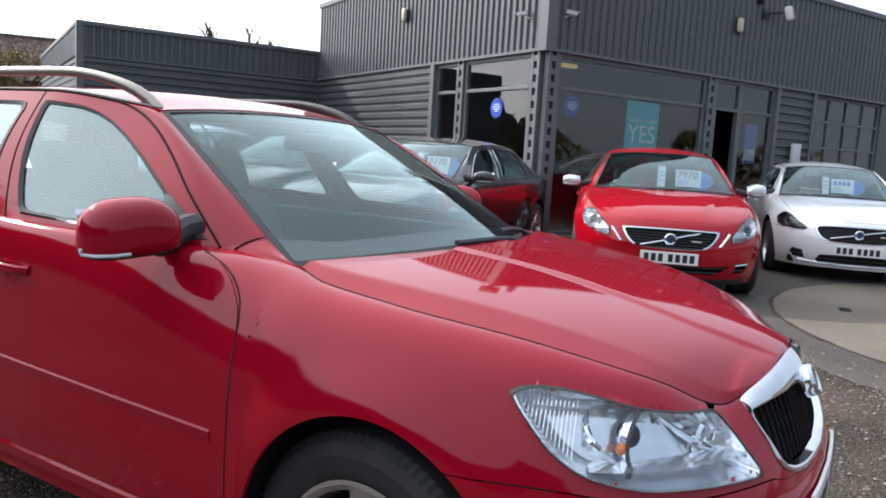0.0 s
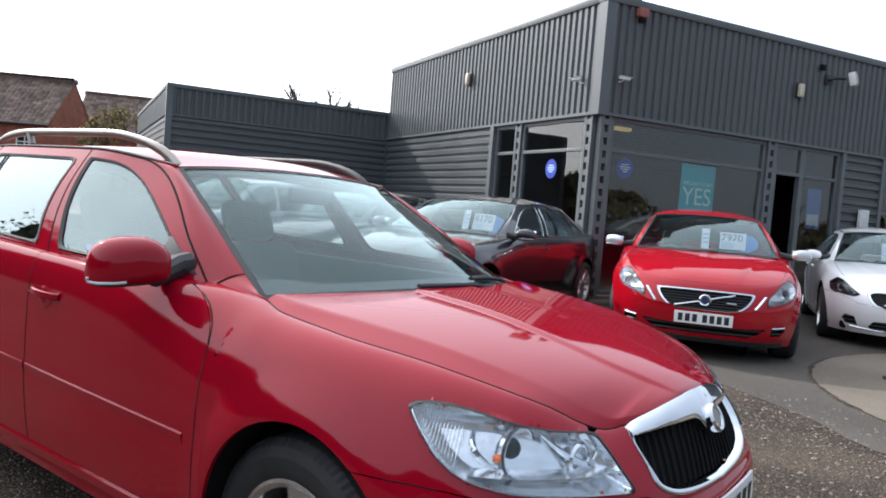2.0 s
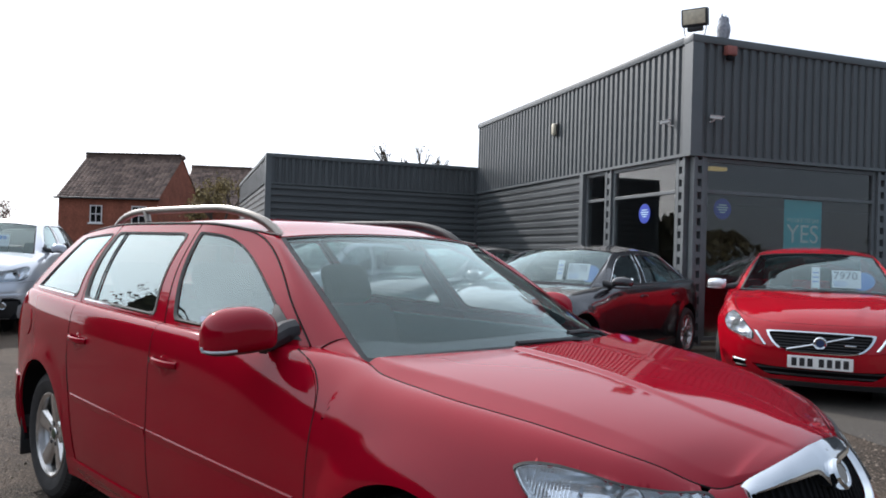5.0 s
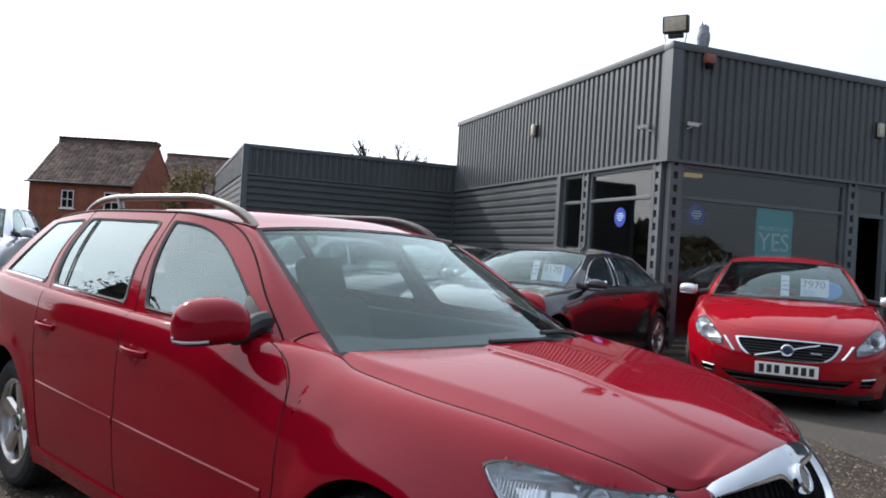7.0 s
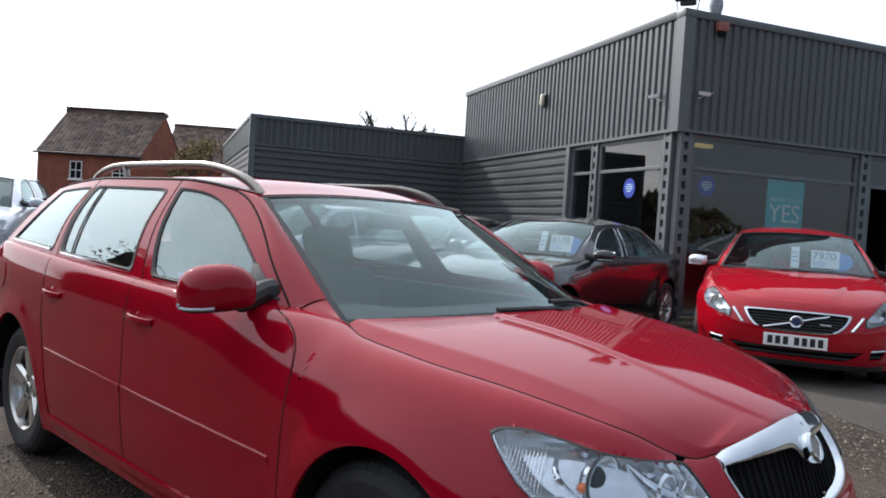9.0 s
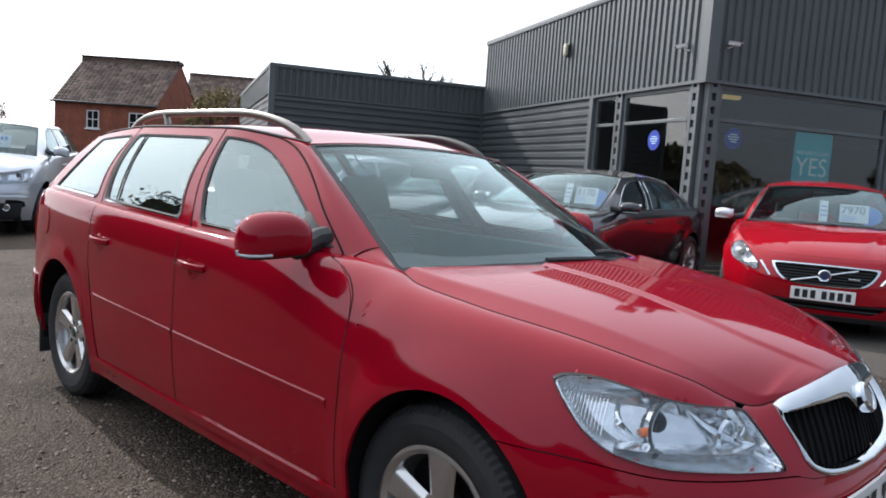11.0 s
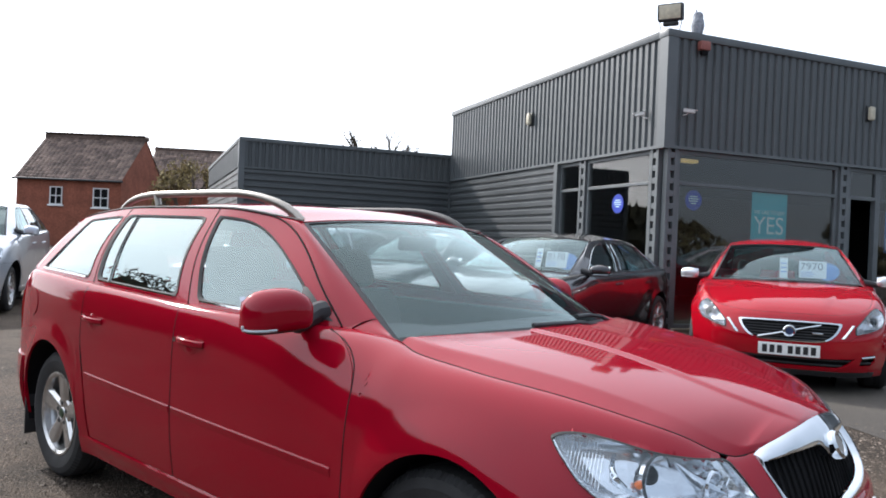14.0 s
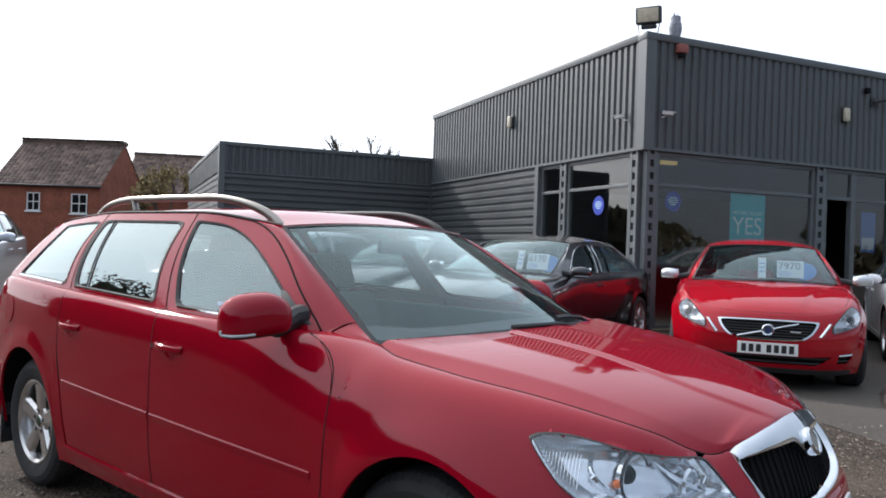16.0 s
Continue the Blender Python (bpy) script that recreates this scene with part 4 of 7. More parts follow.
    def foot(a, b):
        p = sh.edge(s * sh.ux(lerp(x0, x1, a)))
        q = scr_f(1.0 if s > 0 else 0.0, 0.22 * a).lerp(corner, (1 - a) ** 2)
        return p.lerp(q, b) + Vector((0, 0, 0.006 * math.sin(math.pi * b) - 0.0015))
    part("pillar_foot", grid(foot, 16, 8, None, C), paint, car)
    # pillar behind the last window
    o = cells[-1]["outer"]
    cr = cells[-1]["curve"][1]
    rear_f = screen(sh, S, S["rs_base"], S["rs_top"], -0.05, -0.03, 0.03)

    def back_pillar(a, b):
        e = sh.side(lerp(o[1], o[2], b) + cr * math.sin(math.pi * b) - 0.004, lerp(o[4], o[5], b), s)
        q = rear_f(1.0 if s > 0 else 0.0, b)
        r = e.lerp(q, a)
        return r + Vector((-0.5, s * 0.7, 0.3)).normalized() * 0.03 * math.sin(math.pi * a) * (1 - b)
    part("rear_pillar", grid(back_pillar, 10, 14, None, C, 0.01), paint, car, sharp=50)


def round_loop(pts, k):
    for _ in range(k):
        n = len(pts)
        pts = [tuple((pts[i - 1][d] + 2 * pts[i][d] + pts[(i + 1) % n][d]) / 4 for d in (0, 1)) for i in range(n)]
    return pts


def screen(sh, S, base, top, bow0, bow1, bulge):
    """A curved screen between its base line and the roof's edge."""
    xt = top[0]
    yr, zr, zc = sh.belt_y(xt) * 0.988, sh.rail_z(xt), sh.roof_mid(xt)
    d = 1 if base[0] > top[0] else -1

    def f(a, b):
        t = a * 2 - 1
        x = lerp(base[0] + bow0 * (1 - t * t), xt + bow1 * (1 - t * t) + d * 0.004, b)
        y = t * lerp(base[1], yr, b)
        z = lerp(base[2] + S.get("cowl_crown", 0.03) * (1 - t * t), zr + (zc - zr) * (1 - abs(t) ** 2.6) - 0.006, b)
        k = bulge * math.sin(math.pi * b) * (0.12 + 0.88 * (1 - t * t))
        return Vector((x + d * k * 0.5, y, z + k * 0.8))
    return f


def mirror(sh, S, s, car, paint):
    M = (S.get("mirror_left") or S["mirror"]) if s > 0 else S["mirror"]     # x, y, z of the housing's middle; length, height, depth
    x, y, z, wid, hgt, dep = M
    mr = empty("door_mirror")
    mr.parent = car
    body_paint = S.get("mirror_paint", paint)

    def shell_pt(a, b):
        th, ph = a * 2 * math.pi, b * math.pi
        cy, cz = math.cos(th), math.sin(th)
        r = math.sin(ph) ** 0.6 if 0 < b < 1 else 0
        xx = math.cos(ph) * dep / 2
        if b > 0.55:
            xx = max(xx, -dep * 0.32)
        if S.get("square_mirror"):
            q = abs(cy) ** 0.62 * math.copysign(1, cy)
            yy = q * wid / 2 * r
            zz = (cz ** 0.62 * (0.60 - 0.20 * max(0.0, -q) ** 2 - 0.07 * max(0.0, q) ** 3) if cz > 0 else -abs(cz) ** 0.4 * 0.40) * hgt * r
            return Vector((x + xx - 0.06 * yy / wid, s * (y + yy), z + zz - 0.02 * (yy / wid)))
        yy = abs(cy) ** 0.8 * math.copysign(1, cy) * wid / 2 * r
        zz = abs(cz) ** 0.8 * math.copysign(1, cz) * hgt / 2 * r
        taper = (1 + 0.25 * min(0.0, yy / wid) - 0.15 * max(0.0, yy / wid)) if zz > 0 else (0.9 - 0.1 * (yy / wid))
        return Vector((x + xx - 0.10 * (yy / wid) * 0.6, s * (y + yy), z + zz * taper))
    if S.get("square_mirror"):
        def cut(q):
            return z - hgt * 0.30 - 0.02 * ((abs(q.y) - y) / wid)
        part("housing", grid(shell_pt, 72, 28, lambda a, b: shell_pt(a, b).z > cut(shell_pt(a, b)), (x, s * y, z)), body_paint, mr, S.get("mirror_label", "body-coloured mirror housing"))
        part("lower_shell", grid(shell_pt, 72, 28, lambda a, b: shell_pt(a, b).z <= cut(shell_pt(a, b)), (x, s * y, z)), PLASTIC, mr, "black plastic lower shell")
        line = []
        for k in range(12):
            th = lerp(-0.10, -1.25, k / 11)
            line.append(min((shell_pt(th / (2 * math.pi) % 1.0, b) for b in np.linspace(0.15, 0.5, 40)), key=lambda q: abs(q.z - cut(q) - 0.006)) + Vector((0.002, s * 0.002, 0)))
        part("indicator", tube(line, 0.0045, 6), S.get("indicator", PAPER), mr, "pale indicator strip")
    else:
        part("housing", grid(shell_pt, 32, 18, None, (x, s * y, z)), body_paint, mr, S.get("mirror_label", "body-coloured mirror housing"))
        part("indicator", tube([Vector((x + dep * (0.47 - 0.25 * abs(2 * t - 1) ** 2) - 0.06 * (t - 0.5), s * (y + (t - 0.4) * wid * 0.75), z - hgt * 0.30)) for t in np.linspace(0, 1, 9)], 0.0042, 6), S.get("indicator", PAPER), mr, "pale indicator strip")
    part("mirror_glass", grid(lambda a, b: Vector((x - dep * 0.33 - 0.06 * ((b - 0.5)), s * (y + (a - 0.5) * wid * 0.85), z + (b - 0.5) * hgt * 0.75)), 4, 4), CHROME, mr)
    inner = sh.side(S["mirror_foot"][0], S["mirror_foot"][1], s)
    arm = [inner + Vector((0, -s * 0.02, 0.0)), inner + Vector((0, s * 0.02, 0.0)), Vector((x - 0.005, s * (y - wid * 0.40), z - hgt * 0.25))]
    part("arm", tube(arm, lambda t: 0.046 - 0.016 * t, 10, flat=1.0), PLASTIC, mr, "black plastic arm")

    c0 = S["windows"][0]

    def sail(a, b):
        t = lerp(0.0, 0.2, b)
        xe, we = front_edge(c0, c0["inner"], t)
        return sh.side(lerp(xe + 0.02, xe - 0.115 * (1 - b), a), we, s) + Vector((0, s * 0.004, 0))
    part("sail_panel", grid(sail, 6, 6, None, (-1.3, 0, 0.9), 0.006), PLASTIC, mr, "black plastic corner panel")


def interior(sh, S, car):
    """Dark cabin: tub, dashboard, seats and steering wheel."""
    xf, xr = S["ws_base"][0] + 0.1, S["rs_base"][0] + 0.1
    zb = S["belt"]
    yi = S["cabin_y"]
    tub = bmesh.new()
    for it in (((xr, -yi, 0.30), (xf, yi, 0.34)), ((xr, yi - 0.03, 0.34), (xf - 0.15, yi, zb - 0.03), 0.01), ((xr, -yi, 0.34), (xf - 0.15, -yi + 0.03, zb - 0.03), 0.01), ((xf, -yi, 0.3), (xf + 0.05, yi, zb - 0.06)), ((xr - 0.04, -yi, 0.3), (xr, yi, zb - 0.06))):
        box(tub, *it)
    part("cabin_lining", tub, TRIM, car, "dark grey cabin lining", smooth=False)
    wb = S["ws_base"]

    def dash(a, b):
        t = a * 2 - 1
        y = t * lerp(wb[1] - 0.035, yi - 0.02, b)
        x = lerp(wb[0] + S["ws_base_bow"] * (1 - t * t) - 0.01, wb[0] - 0.42, b)
        z = wb[2] - 0.025 + 0.022 * math.sin(math.pi * b) + 0.03 * math.exp(-((y + 0.36) / 0.17) ** 2) * b - (0.22 * step(0.86, 1.0, b))
        return Vector((x, y, z))
    part("dashboard", grid(dash, 30, 20), TRIM, car, "dark grey dashboard")
    zs = S.get("seat_z", 0.40)
    xs = S["seat_x"]
    for y in (0.36, -0.36):
        seat(car, xs, y, zs, 18)
        seat(car, xs - 0.86, y, zs, 22, "rear_seat", True, 0.62)
    wheel = part("steering_wheel", tube([Vector((0, 0.18 * math.cos(2 * math.pi * i / 24), 0.18 * math.sin(2 * math.pi * i / 24))) for i in range(25)], 0.014, 8), PLASTIC, car)
    wheel.matrix_local = pose(wb[0] - 0.52, -0.36, wb[2] - 0.13, 0, -28, 0)
    part("spokes", boxes(((-0.03, -0.17, -0.02), (0.0, 0.17, 0.02), 0.008), ((-0.035, -0.06, -0.07), (0.005, 0.06, 0.05), 0.02)), PLASTIC, wheel)
    q = screen(sh, S, S["ws_base"], S["ws_top"], S["ws_base_bow"], S["ws_top_bow"], 0.05)(0.5, 0.86)
    rm = part("inside_mirror", boxes(((-0.02, -0.11, -0.035), (0.01, 0.11, 0.03), 0.014)), PLASTIC, car)
    rm.matrix_local = pose(q.x - 0.09, 0.0, q.z - 0.05, 0, 10, 0)


def bent_plate(car, sh, z, bend=0.5, wide=0.52):
    """A white plate that follows the bumper part of the way, with plain dark bars in place of its characters."""
    mid = on_front(sh, 0, z, 0.010)

    def at(y, dz, out):
        q = on_front(sh, y, z + dz, 0.010)
        return Vector((lerp(mid.x, q.x, bend) + out, q.y, z + dz))
    pl = part("number_plate", grid(lambda a, b: at(lerp(-wide / 2, wide / 2, a), lerp(-0.0555, 0.0555, b), 0.0), 16, 2, None, sh.mid, 0.008), PLATE, car, "white plate with a row of dark bars")
    for k in range(7):
        y = 0.205 - k * 0.064 - (0.026 if k > 3 else 0)
        part("bar", grid(lambda a, b: at(y + lerp(-0.021, 0.021, a), lerp(-0.036, 0.036, b), 0.0012), 2, 1, None, sh.mid), BAR, pl, smooth=False)
    return pl


def number_plate(car, p0, x_dir_yaw, name="number_plate", wide=0.52, tilt=0):
    """A white plate with plain dark bars in place of its characters."""
    pl = part(name, boxes(((-0.006, -wide / 2, -0.0555), (0.006, wide / 2, 0.0555), 0.004)), PLATE, car, "white plate with a row of dark bars", smooth=False)
    pl.matrix_local = Matrix.Translation(p0) @ pose(0, 0, 0, 0, tilt, x_dir_yaw)
    for k in range(7):
        y = 0.205 - k * 0.064 - (0.026 if k > 3 else 0)
        part("bar", boxes(((0.006, y - 0.021, -0.036), (0.0075, y + 0.021, 0.036), 0)), BAR, pl, smooth=False)
    return pl


def round_badge(sh, car, y, z, r, out, name="badge", material=CHROME, bar=False, lean=0.0):
    q = on_front(sh, y, z, out)
    bm = lathe([(0.001, 0.006), (r * 0.62, 0.006), (r * 0.66, 0.010), (r * 0.86, 0.012), (r, 0.004), (r, -0.02)], 32, "x")
    bmesh.ops.transform(bm, matrix=Matrix.Translation(q) @ Matrix.Rotation(lean, 4, "Y"), verts=bm.verts)
    b = part(name, bm, material, car, "plain round chrome badge")
    bm = lathe([(0.001, 0.0085), (r * 0.6, 0.0085), (r * 0.6, 0.004)], 28, "x")
    bmesh.ops.transform(bm, matrix=Matrix.Translation(q) @ Matrix.Rotation(lean, 4, "Y"), verts=bm.verts)
    part("badge_disc", bm, NAVY if bar else SATIN, b)
    return b


def wiper(car, pts, name="wiper"):
    w = part(name, tube(pts, 0.009, 6), PLASTIC, car, "black wiper arm and blade")
    return w

# the red estate car in the middle of the yard
WHEEL_A = wheel_parts(0.316, 0.205, 0.204, 5, (0.038, 0.055), "wheel_pattern", 0.942, True)
WHEEL_B = wheel_parts(0.325, 0.225, 0.235, 10, (0.016, 0.020), "wheel_pattern")
ESTATE = dict(
    plan=[(0.825, 0), (0.815, 0.22), (0.780, 0.42), (0.69, 0.60), (0.53, 0.745), (0.30, 0.828), (0.0, 0.866), (-0.5, 0.878), (-1.3, 0.884), (-2.2, 0.880), (-2.8, 0.858), (-3.15, 0.80), (-3.36, 0.66), (-3.46, 0.35), (-3.49, 0)],
    edge=[(0.825, 0.718, 0.0, 0.793), (0.815, 0.702, 0.20, 0.776), (0.780, 0.664, 0.345, 0.744), (0.735, 0.640, 0.400, 0.738), (0.69, 0.610, 0.455, 0.752), (0.60, 0.545, 0.525, 0.792), (0.53, 0.475, 0.578, 0.818), (0.30, 0.275, 0.655, 0.862), (0.0, 0.0, 0.710, 0.896), (-0.2, -0.20, 0.714, 0.918), (-0.31, -0.31, 0.690, 0.940), (-0.5, -0.50, 0.715, 0.962), (-0.75, -0.75, 0.790, 0.968), (-1.1, -1.1, 0.818, 0.970), (-2.2, -2.2, 0.815, 0.998), (-2.9, -2.88, 0.79, 1.018), (-3.2, -3.12, 0.72, 1.02), (-3.4, -3.30, 0.55, 1.02), (-3.49, -3.36, 0.0, 1.02)],
    hard=[(0.85, 1.2), (0.7, 1.4), (0.5, 1.7), (0.2, 2.0), (-0.3, 2.3), (-0.7, 3.0), (-1.1, 3.6), (-2.9, 3.2), (-3.49, 2.0)],
    waist=[(0.85, 0.50), (0.6, 0.52), (0.3, 0.56), (0.0, 0.58), (-1.0, 0.60), (-3.49, 0.62)],
    chin_in=[(0.15, 0.05), (0.30, 0.005), (0.42, 0.0)],
    rail_y=[(-0.45, 0.43), (-0.75, 0.515), (-1.0, 0.555), (-1.5, 0.592), (-2.2, 0.585), (-2.8, 0.55), (-3.3, 0.50)],
    rail_z=[(-0.45, 1.25), (-0.75, 1.285), (-1.0, 1.312), (-1.5, 1.362), (-2.2, 1.365), (-2.8, 1.335), (-3.3, 1.27)],
    bonnet=[(0.75, 0.790), (0.718, 0.793), (0.70, 0.801), (0.66, 0.815), (0.60, 0.832), (0.50, 0.857), (0.40, 0.879), (0.1, 0.932), (-0.15, 0.958), (-0.35, 0.97), (-0.5, 0.975)],
    roof=[(-0.9, 1.325), (-1.0, 1.339), (-1.3, 1.390), (-1.8, 1.410), (-2.4, 1.398), (-3.0, 1.345), (-3.3, 1.29)],
    sill=0.215, tuck=0.045, wheelbase=2.578, wheel_r=0.316, arch_r=0.370, arches=[(0.032, 0.330, 0.374), (-2.578, 0.375, 0.376)], chin=0.17, track=1.435, flare=0.012,
    headlight=[(0.321, 0.783), (0.340, 0.793), (0.375, 0.797), (0.42, 0.795), (0.478, 0.785), (0.53, 0.772), (0.577, 0.760), (0.635, 0.749), (0.707, 0.740), (0.738, 0.694), (0.773, 0.615), (0.715, 0.621), (0.64, 0.625), (0.585, 0.627), (0.535, 0.635), (0.483, 0.647), (0.446, 0.664), (0.408, 0.690), (0.363, 0.736), (0.338, 0.762)], lamp_corner=0.30,
    bumper_top=[(0.825, 0.572), (0.80, 0.588), (0.777, 0.602), (0.69, 0.606), (0.60, 0.607), (0.56, 0.609), (0.50, 0.615), (0.44, 0.620), (0.354, 0.622), (0.265, 0.622), (0.0, 0.62)], fold=0.552,
    nose_x=0.785, grille=(0.432, 0.30, 0.77, 0.572),
    grille_rim=([(0, 0.800), (0.11, 0.795), (0.236, 0.779), (0.36, 0.760), (0.432, 0.741)], [(0.432, 0.741), (0.415, 0.705), (0.392, 0.665), (0.37, 0.622), (0.332, 0.600), (0.264, 0.583), (0.14, 0.574), (0, 0.572)]),
    grille_mouth=([(0, 0.688), (0.045, 0.700), (0.078, 0.726), (0.13, 0.735), (0.26, 0.735), (0.372, 0.728), (0.416, 0.724)], [(0.416, 0.724), (0.399, 0.693), (0.370, 0.650), (0.340, 0.618), (0.27, 0.598), (0.14, 0.586), (0, 0.582)]),
    cowl_x=-0.30, crease=[(-0.4, 0.17), (0.0, 0.16), (0.5, 0.17), (0.6, 0.145), (0.72, 0.10)], crease_h=0.006, crease_w=0.012, shoulder=[(-0.35, 0.668), (-0.2, 0.662), (0.0, 0.63), (0.2, 0.585), (0.35, 0.545), (0.46, 0.50), (0.58, 0.435), (0.66, 0.35)], cowl_bow=0.13,
    doors=[-0.345, -1.345, -2.19], door_front=[(0.2, -0.355), (0.70, -0.34), (0.80, -0.342), (0.86, -0.358), (0.91, -0.405), (0.945, -0.48), (0.965, -0.56), (1.1, -0.57)], rear_cut=[(0.2, 0.10), (0.55, 0.05), (0.75, 0.0), (1.0, 0.0)], door_low=0.305,
    handle_z=0.842, strip_z=[(-0.3, 0.545), (-1.3, 0.565), (-2.2, 0.585)], strip_x=[(-0.395, -1.335), (-1.355, -2.12)],
    windows=[
        dict(outer=(-0.54, -1.352, -1.512, -1.18, 0.0, 1.0), inner=(-0.60, -1.288, -1.468, -1.30, 0.05, 0.905), curve=(0.05, -0.02), bend=0.60, bend_out=0.58),
        dict(outer=(-1.358, -2.215, -2.335, -1.518, 0.0, 1.0), inner=(-1.462, -2.185, -2.30, -1.568, 0.05, 0.89), curve=(-0.02, -0.02), bar=(-2.07, -2.20)),
        dict(outer=(-2.221, -3.03, -2.98, -2.341, 0.0, 1.0), inner=(-2.295, -2.90, -2.80, -2.36, 0.06, 0.88), curve=(-0.02, 0.03)),
    ],
    ws_base=(-0.355, 0.668, 0.931), ws_top=(-1.0, 0.542, 1.318), ws_base_bow=0.17, ws_top_bow=0.07, ws_bulge=0.035, cowl_crown=0.02,
    rs_base=(-3.36, 0.60, 1.02), rs_top=(-3.14, 0.50, 1.30),
    mirror=(-0.60, 0.942, 1.006, 0.205, 0.142, 0.14), mirror_left=(-0.76, 0.845, 1.01, 0.09, 0.15, 0.23), mirror_foot=(-0.645, 0.10), belt=0.97, cabin_y=0.72, seat_x=-1.20, seat_z=0.385,
    bowls=[(0.56, 0.47, 0.050), (0.27, 0.36, 0.028)], lamp_depth=0.055, lamp_ribs=(0.78, 0.97), lamp_shelves=[0.22, 0.80], lamp_ridges=[((0.46, 0.62), (0.10, 0.16), 0.03), ((0.30, 0.86), (0.16, 0.30), -0.08), ((0.74, 0.72), (0.60, 0.20), 0.05)],
    intakes=[[(0.0, 0.30), (0.34, 0.305), (0.40, 0.335), (0.443, 0.438), (0.313, 0.431), (0.2, 0.415), (0.0, 0.41)], [(0.52, 0.340), (0.715, 0.340), (0.738, 0.355), (0.722, 0.41), (0.673, 0.43), (0.538, 0.436)]], rear_glass=TINT,
    sill_chrome=True, square_mirror=True, wheel=WHEEL_A,
)


def estate_car():
    m = Matrix.Translation((1.849, 1.884, 0)) @ Matrix.Rotation(math.atan2(-0.895, 0.446), 4, "Z")
    car, sh = build_car("estate_car", m, ESTATE, RED, "glossy red estate car with silver roof rails parked on gravelly tarmac")
    g = grille_outline(ESTATE)
    gr = empty("grille")
    gr.parent = car

    mouth = half_loop(ESTATE["grille_mouth"])
    n_rim = len(g)
    part("backing", grid(lambda a, b: on_front(sh, lerp(-0.42, 0.42, a), lerp(0.575, 0.75, b), -0.035), 24, 8, None, sh.mid), DARK, gr, "black grille backing")
    for k in range(25):
        y = lerp(-0.40, 0.40, k / 24)
        col = [z for z in np.linspace(0.56, 0.77, 80) if inside(mouth, y, z)]
        if len(col) > 6:
            part("slat", tube([on_front(sh, y, lerp(col[0], col[-1], i / 6), -0.022) for i in range(7)], 0.005, 6), DARK, gr)
    bm = bmesh.new()
    rows = []
    upper = [1.0 if min(i, n_rim - i) <= 22 else 0.4 for i in range(n_rim)]
    for k, out in ((0.0, 0.0005), (0.06, 0.008), (0.22, 0.0125), (0.5, 0.0145), (0.78, 0.012), (0.95, 0.007), (1.0, -0.016)):
        rows.append([bm.verts.new(on_front(sh, lerp(y0, y1, k), lerp(z0, z1, k), out * h if out > 0 else out)) for (y0, z0), (y1, z1), h in zip(g, mouth, upper)])
    n = len(g)
    for a, b in zip(rows, rows[1:]):
        for i in range(n):
            bm.faces.new((a[i], a[(i + 1) % n], b[(i + 1) % n], b[i]))
    finish(bm, sh.mid, 0)
    part("chrome_surround", bm, CHROME, gr, "chrome grille surround with a broad upper bar")
    round_badge(sh, gr, 0, 0.728, 0.041, 0.020, "badge", CHROME, False, -0.45)
    bent_plate(car, sh, 0.478, 0.75)
    panel_joints(sh, ESTATE, car)
    # roof rails
    for s in (1, -1):
        pts = []
        for i in range(33):
            t = i / 32
            x = lerp(-1.05, -2.62, t)
            lift = 0.050 * (1 - abs(2 * t - 1) ** 5) - 0.030 * abs(2 * t - 1) ** 14
            pts.append(Vector((x, s * (sh.belt_y(x) - 0.055), sh.rail_z(x) + (0.018 if s < 0 else 0.006) + lift)))
        # the left rail's dark material stands for the shade on its visible side
        rail = part("roof_rail", tube(pts, lambda t: 0.016 + 0.005 * abs(2 * t - 1) ** 4, 10, flat=0.8), SATIN if s < 0 else PLASTIC, car, "satin aluminium roof rail" if s < 0 else "roof rail darkened for its shaded side")
        x = -2.2
        part("rail_foot", tube([Vector((x + 0.03, s * (sh.belt_y(x) - 0.055), sh.rail_z(x) + 0.012)), Vector((x, s * (sh.belt_y(x) - 0.055), sh.rail_z(x) + 0.07))], 0.016, 8), SATIN, rail)
        part("roof_channel", tube([Vector((x, s * (sh.belt_y(x) - 0.012), sh.rail_z(x) + 0.006)) for x in np.linspace(-1.0, -3.0, 24)], 0.0038, 6), PLASTIC, car, "black roof channel strip")

        def flap(a, b):
            return sh.p(s * sh.ux(-2.84 + 0.075 * b * math.cos(a * 6.2832)), 0.86 + 0.07 * b * math.sin(a * 6.2832), 0.0035)
        if s < 0:
            part("fuel_flap", grid(flap, 24, 4, None, sh.mid, 0.004), RED, car)

        def tail(a, b):
            u = lerp(sh.ux(-3.08), sh.ux(-3.34), a)
            return sh.p(s * u, lerp(0.68, 0.98, b), 0.006 * math.sin(b * 3.1))
        part("rear_light", grid(tail, 10, 10, None, sh.mid, 0.01), REDLENS, car, "red rear light")

        def rb(a, b):
            u = lerp(sh.ux(-2.99), 0.9999, a)
            return sh.p(s * u, lerp(0.26, 0.56, b), 0.008 + 0.01 * math.sin(b * 3.1))
        part("rear_bumper", grid(rb, 24, 8, None, sh.mid, 0.015), RED, car)
        mud = part("mud_flap", boxes(((-2.972, 0.60, 0.14), (-2.957, 0.83, 0.42), 0.004)), PLASTIC, car, "black mud flap")
        if s < 0:
            mud.matrix_local = Matrix.Translation((0, -1.43, 0))
    # wipers and cowl
    ws = screen(sh, ESTATE, ESTATE["ws_base"], ESTATE["ws_top"], ESTATE["ws_base_bow"], ESTATE["ws_top_bow"], 0.035)
    up = Vector((0.012, 0, 0.014))
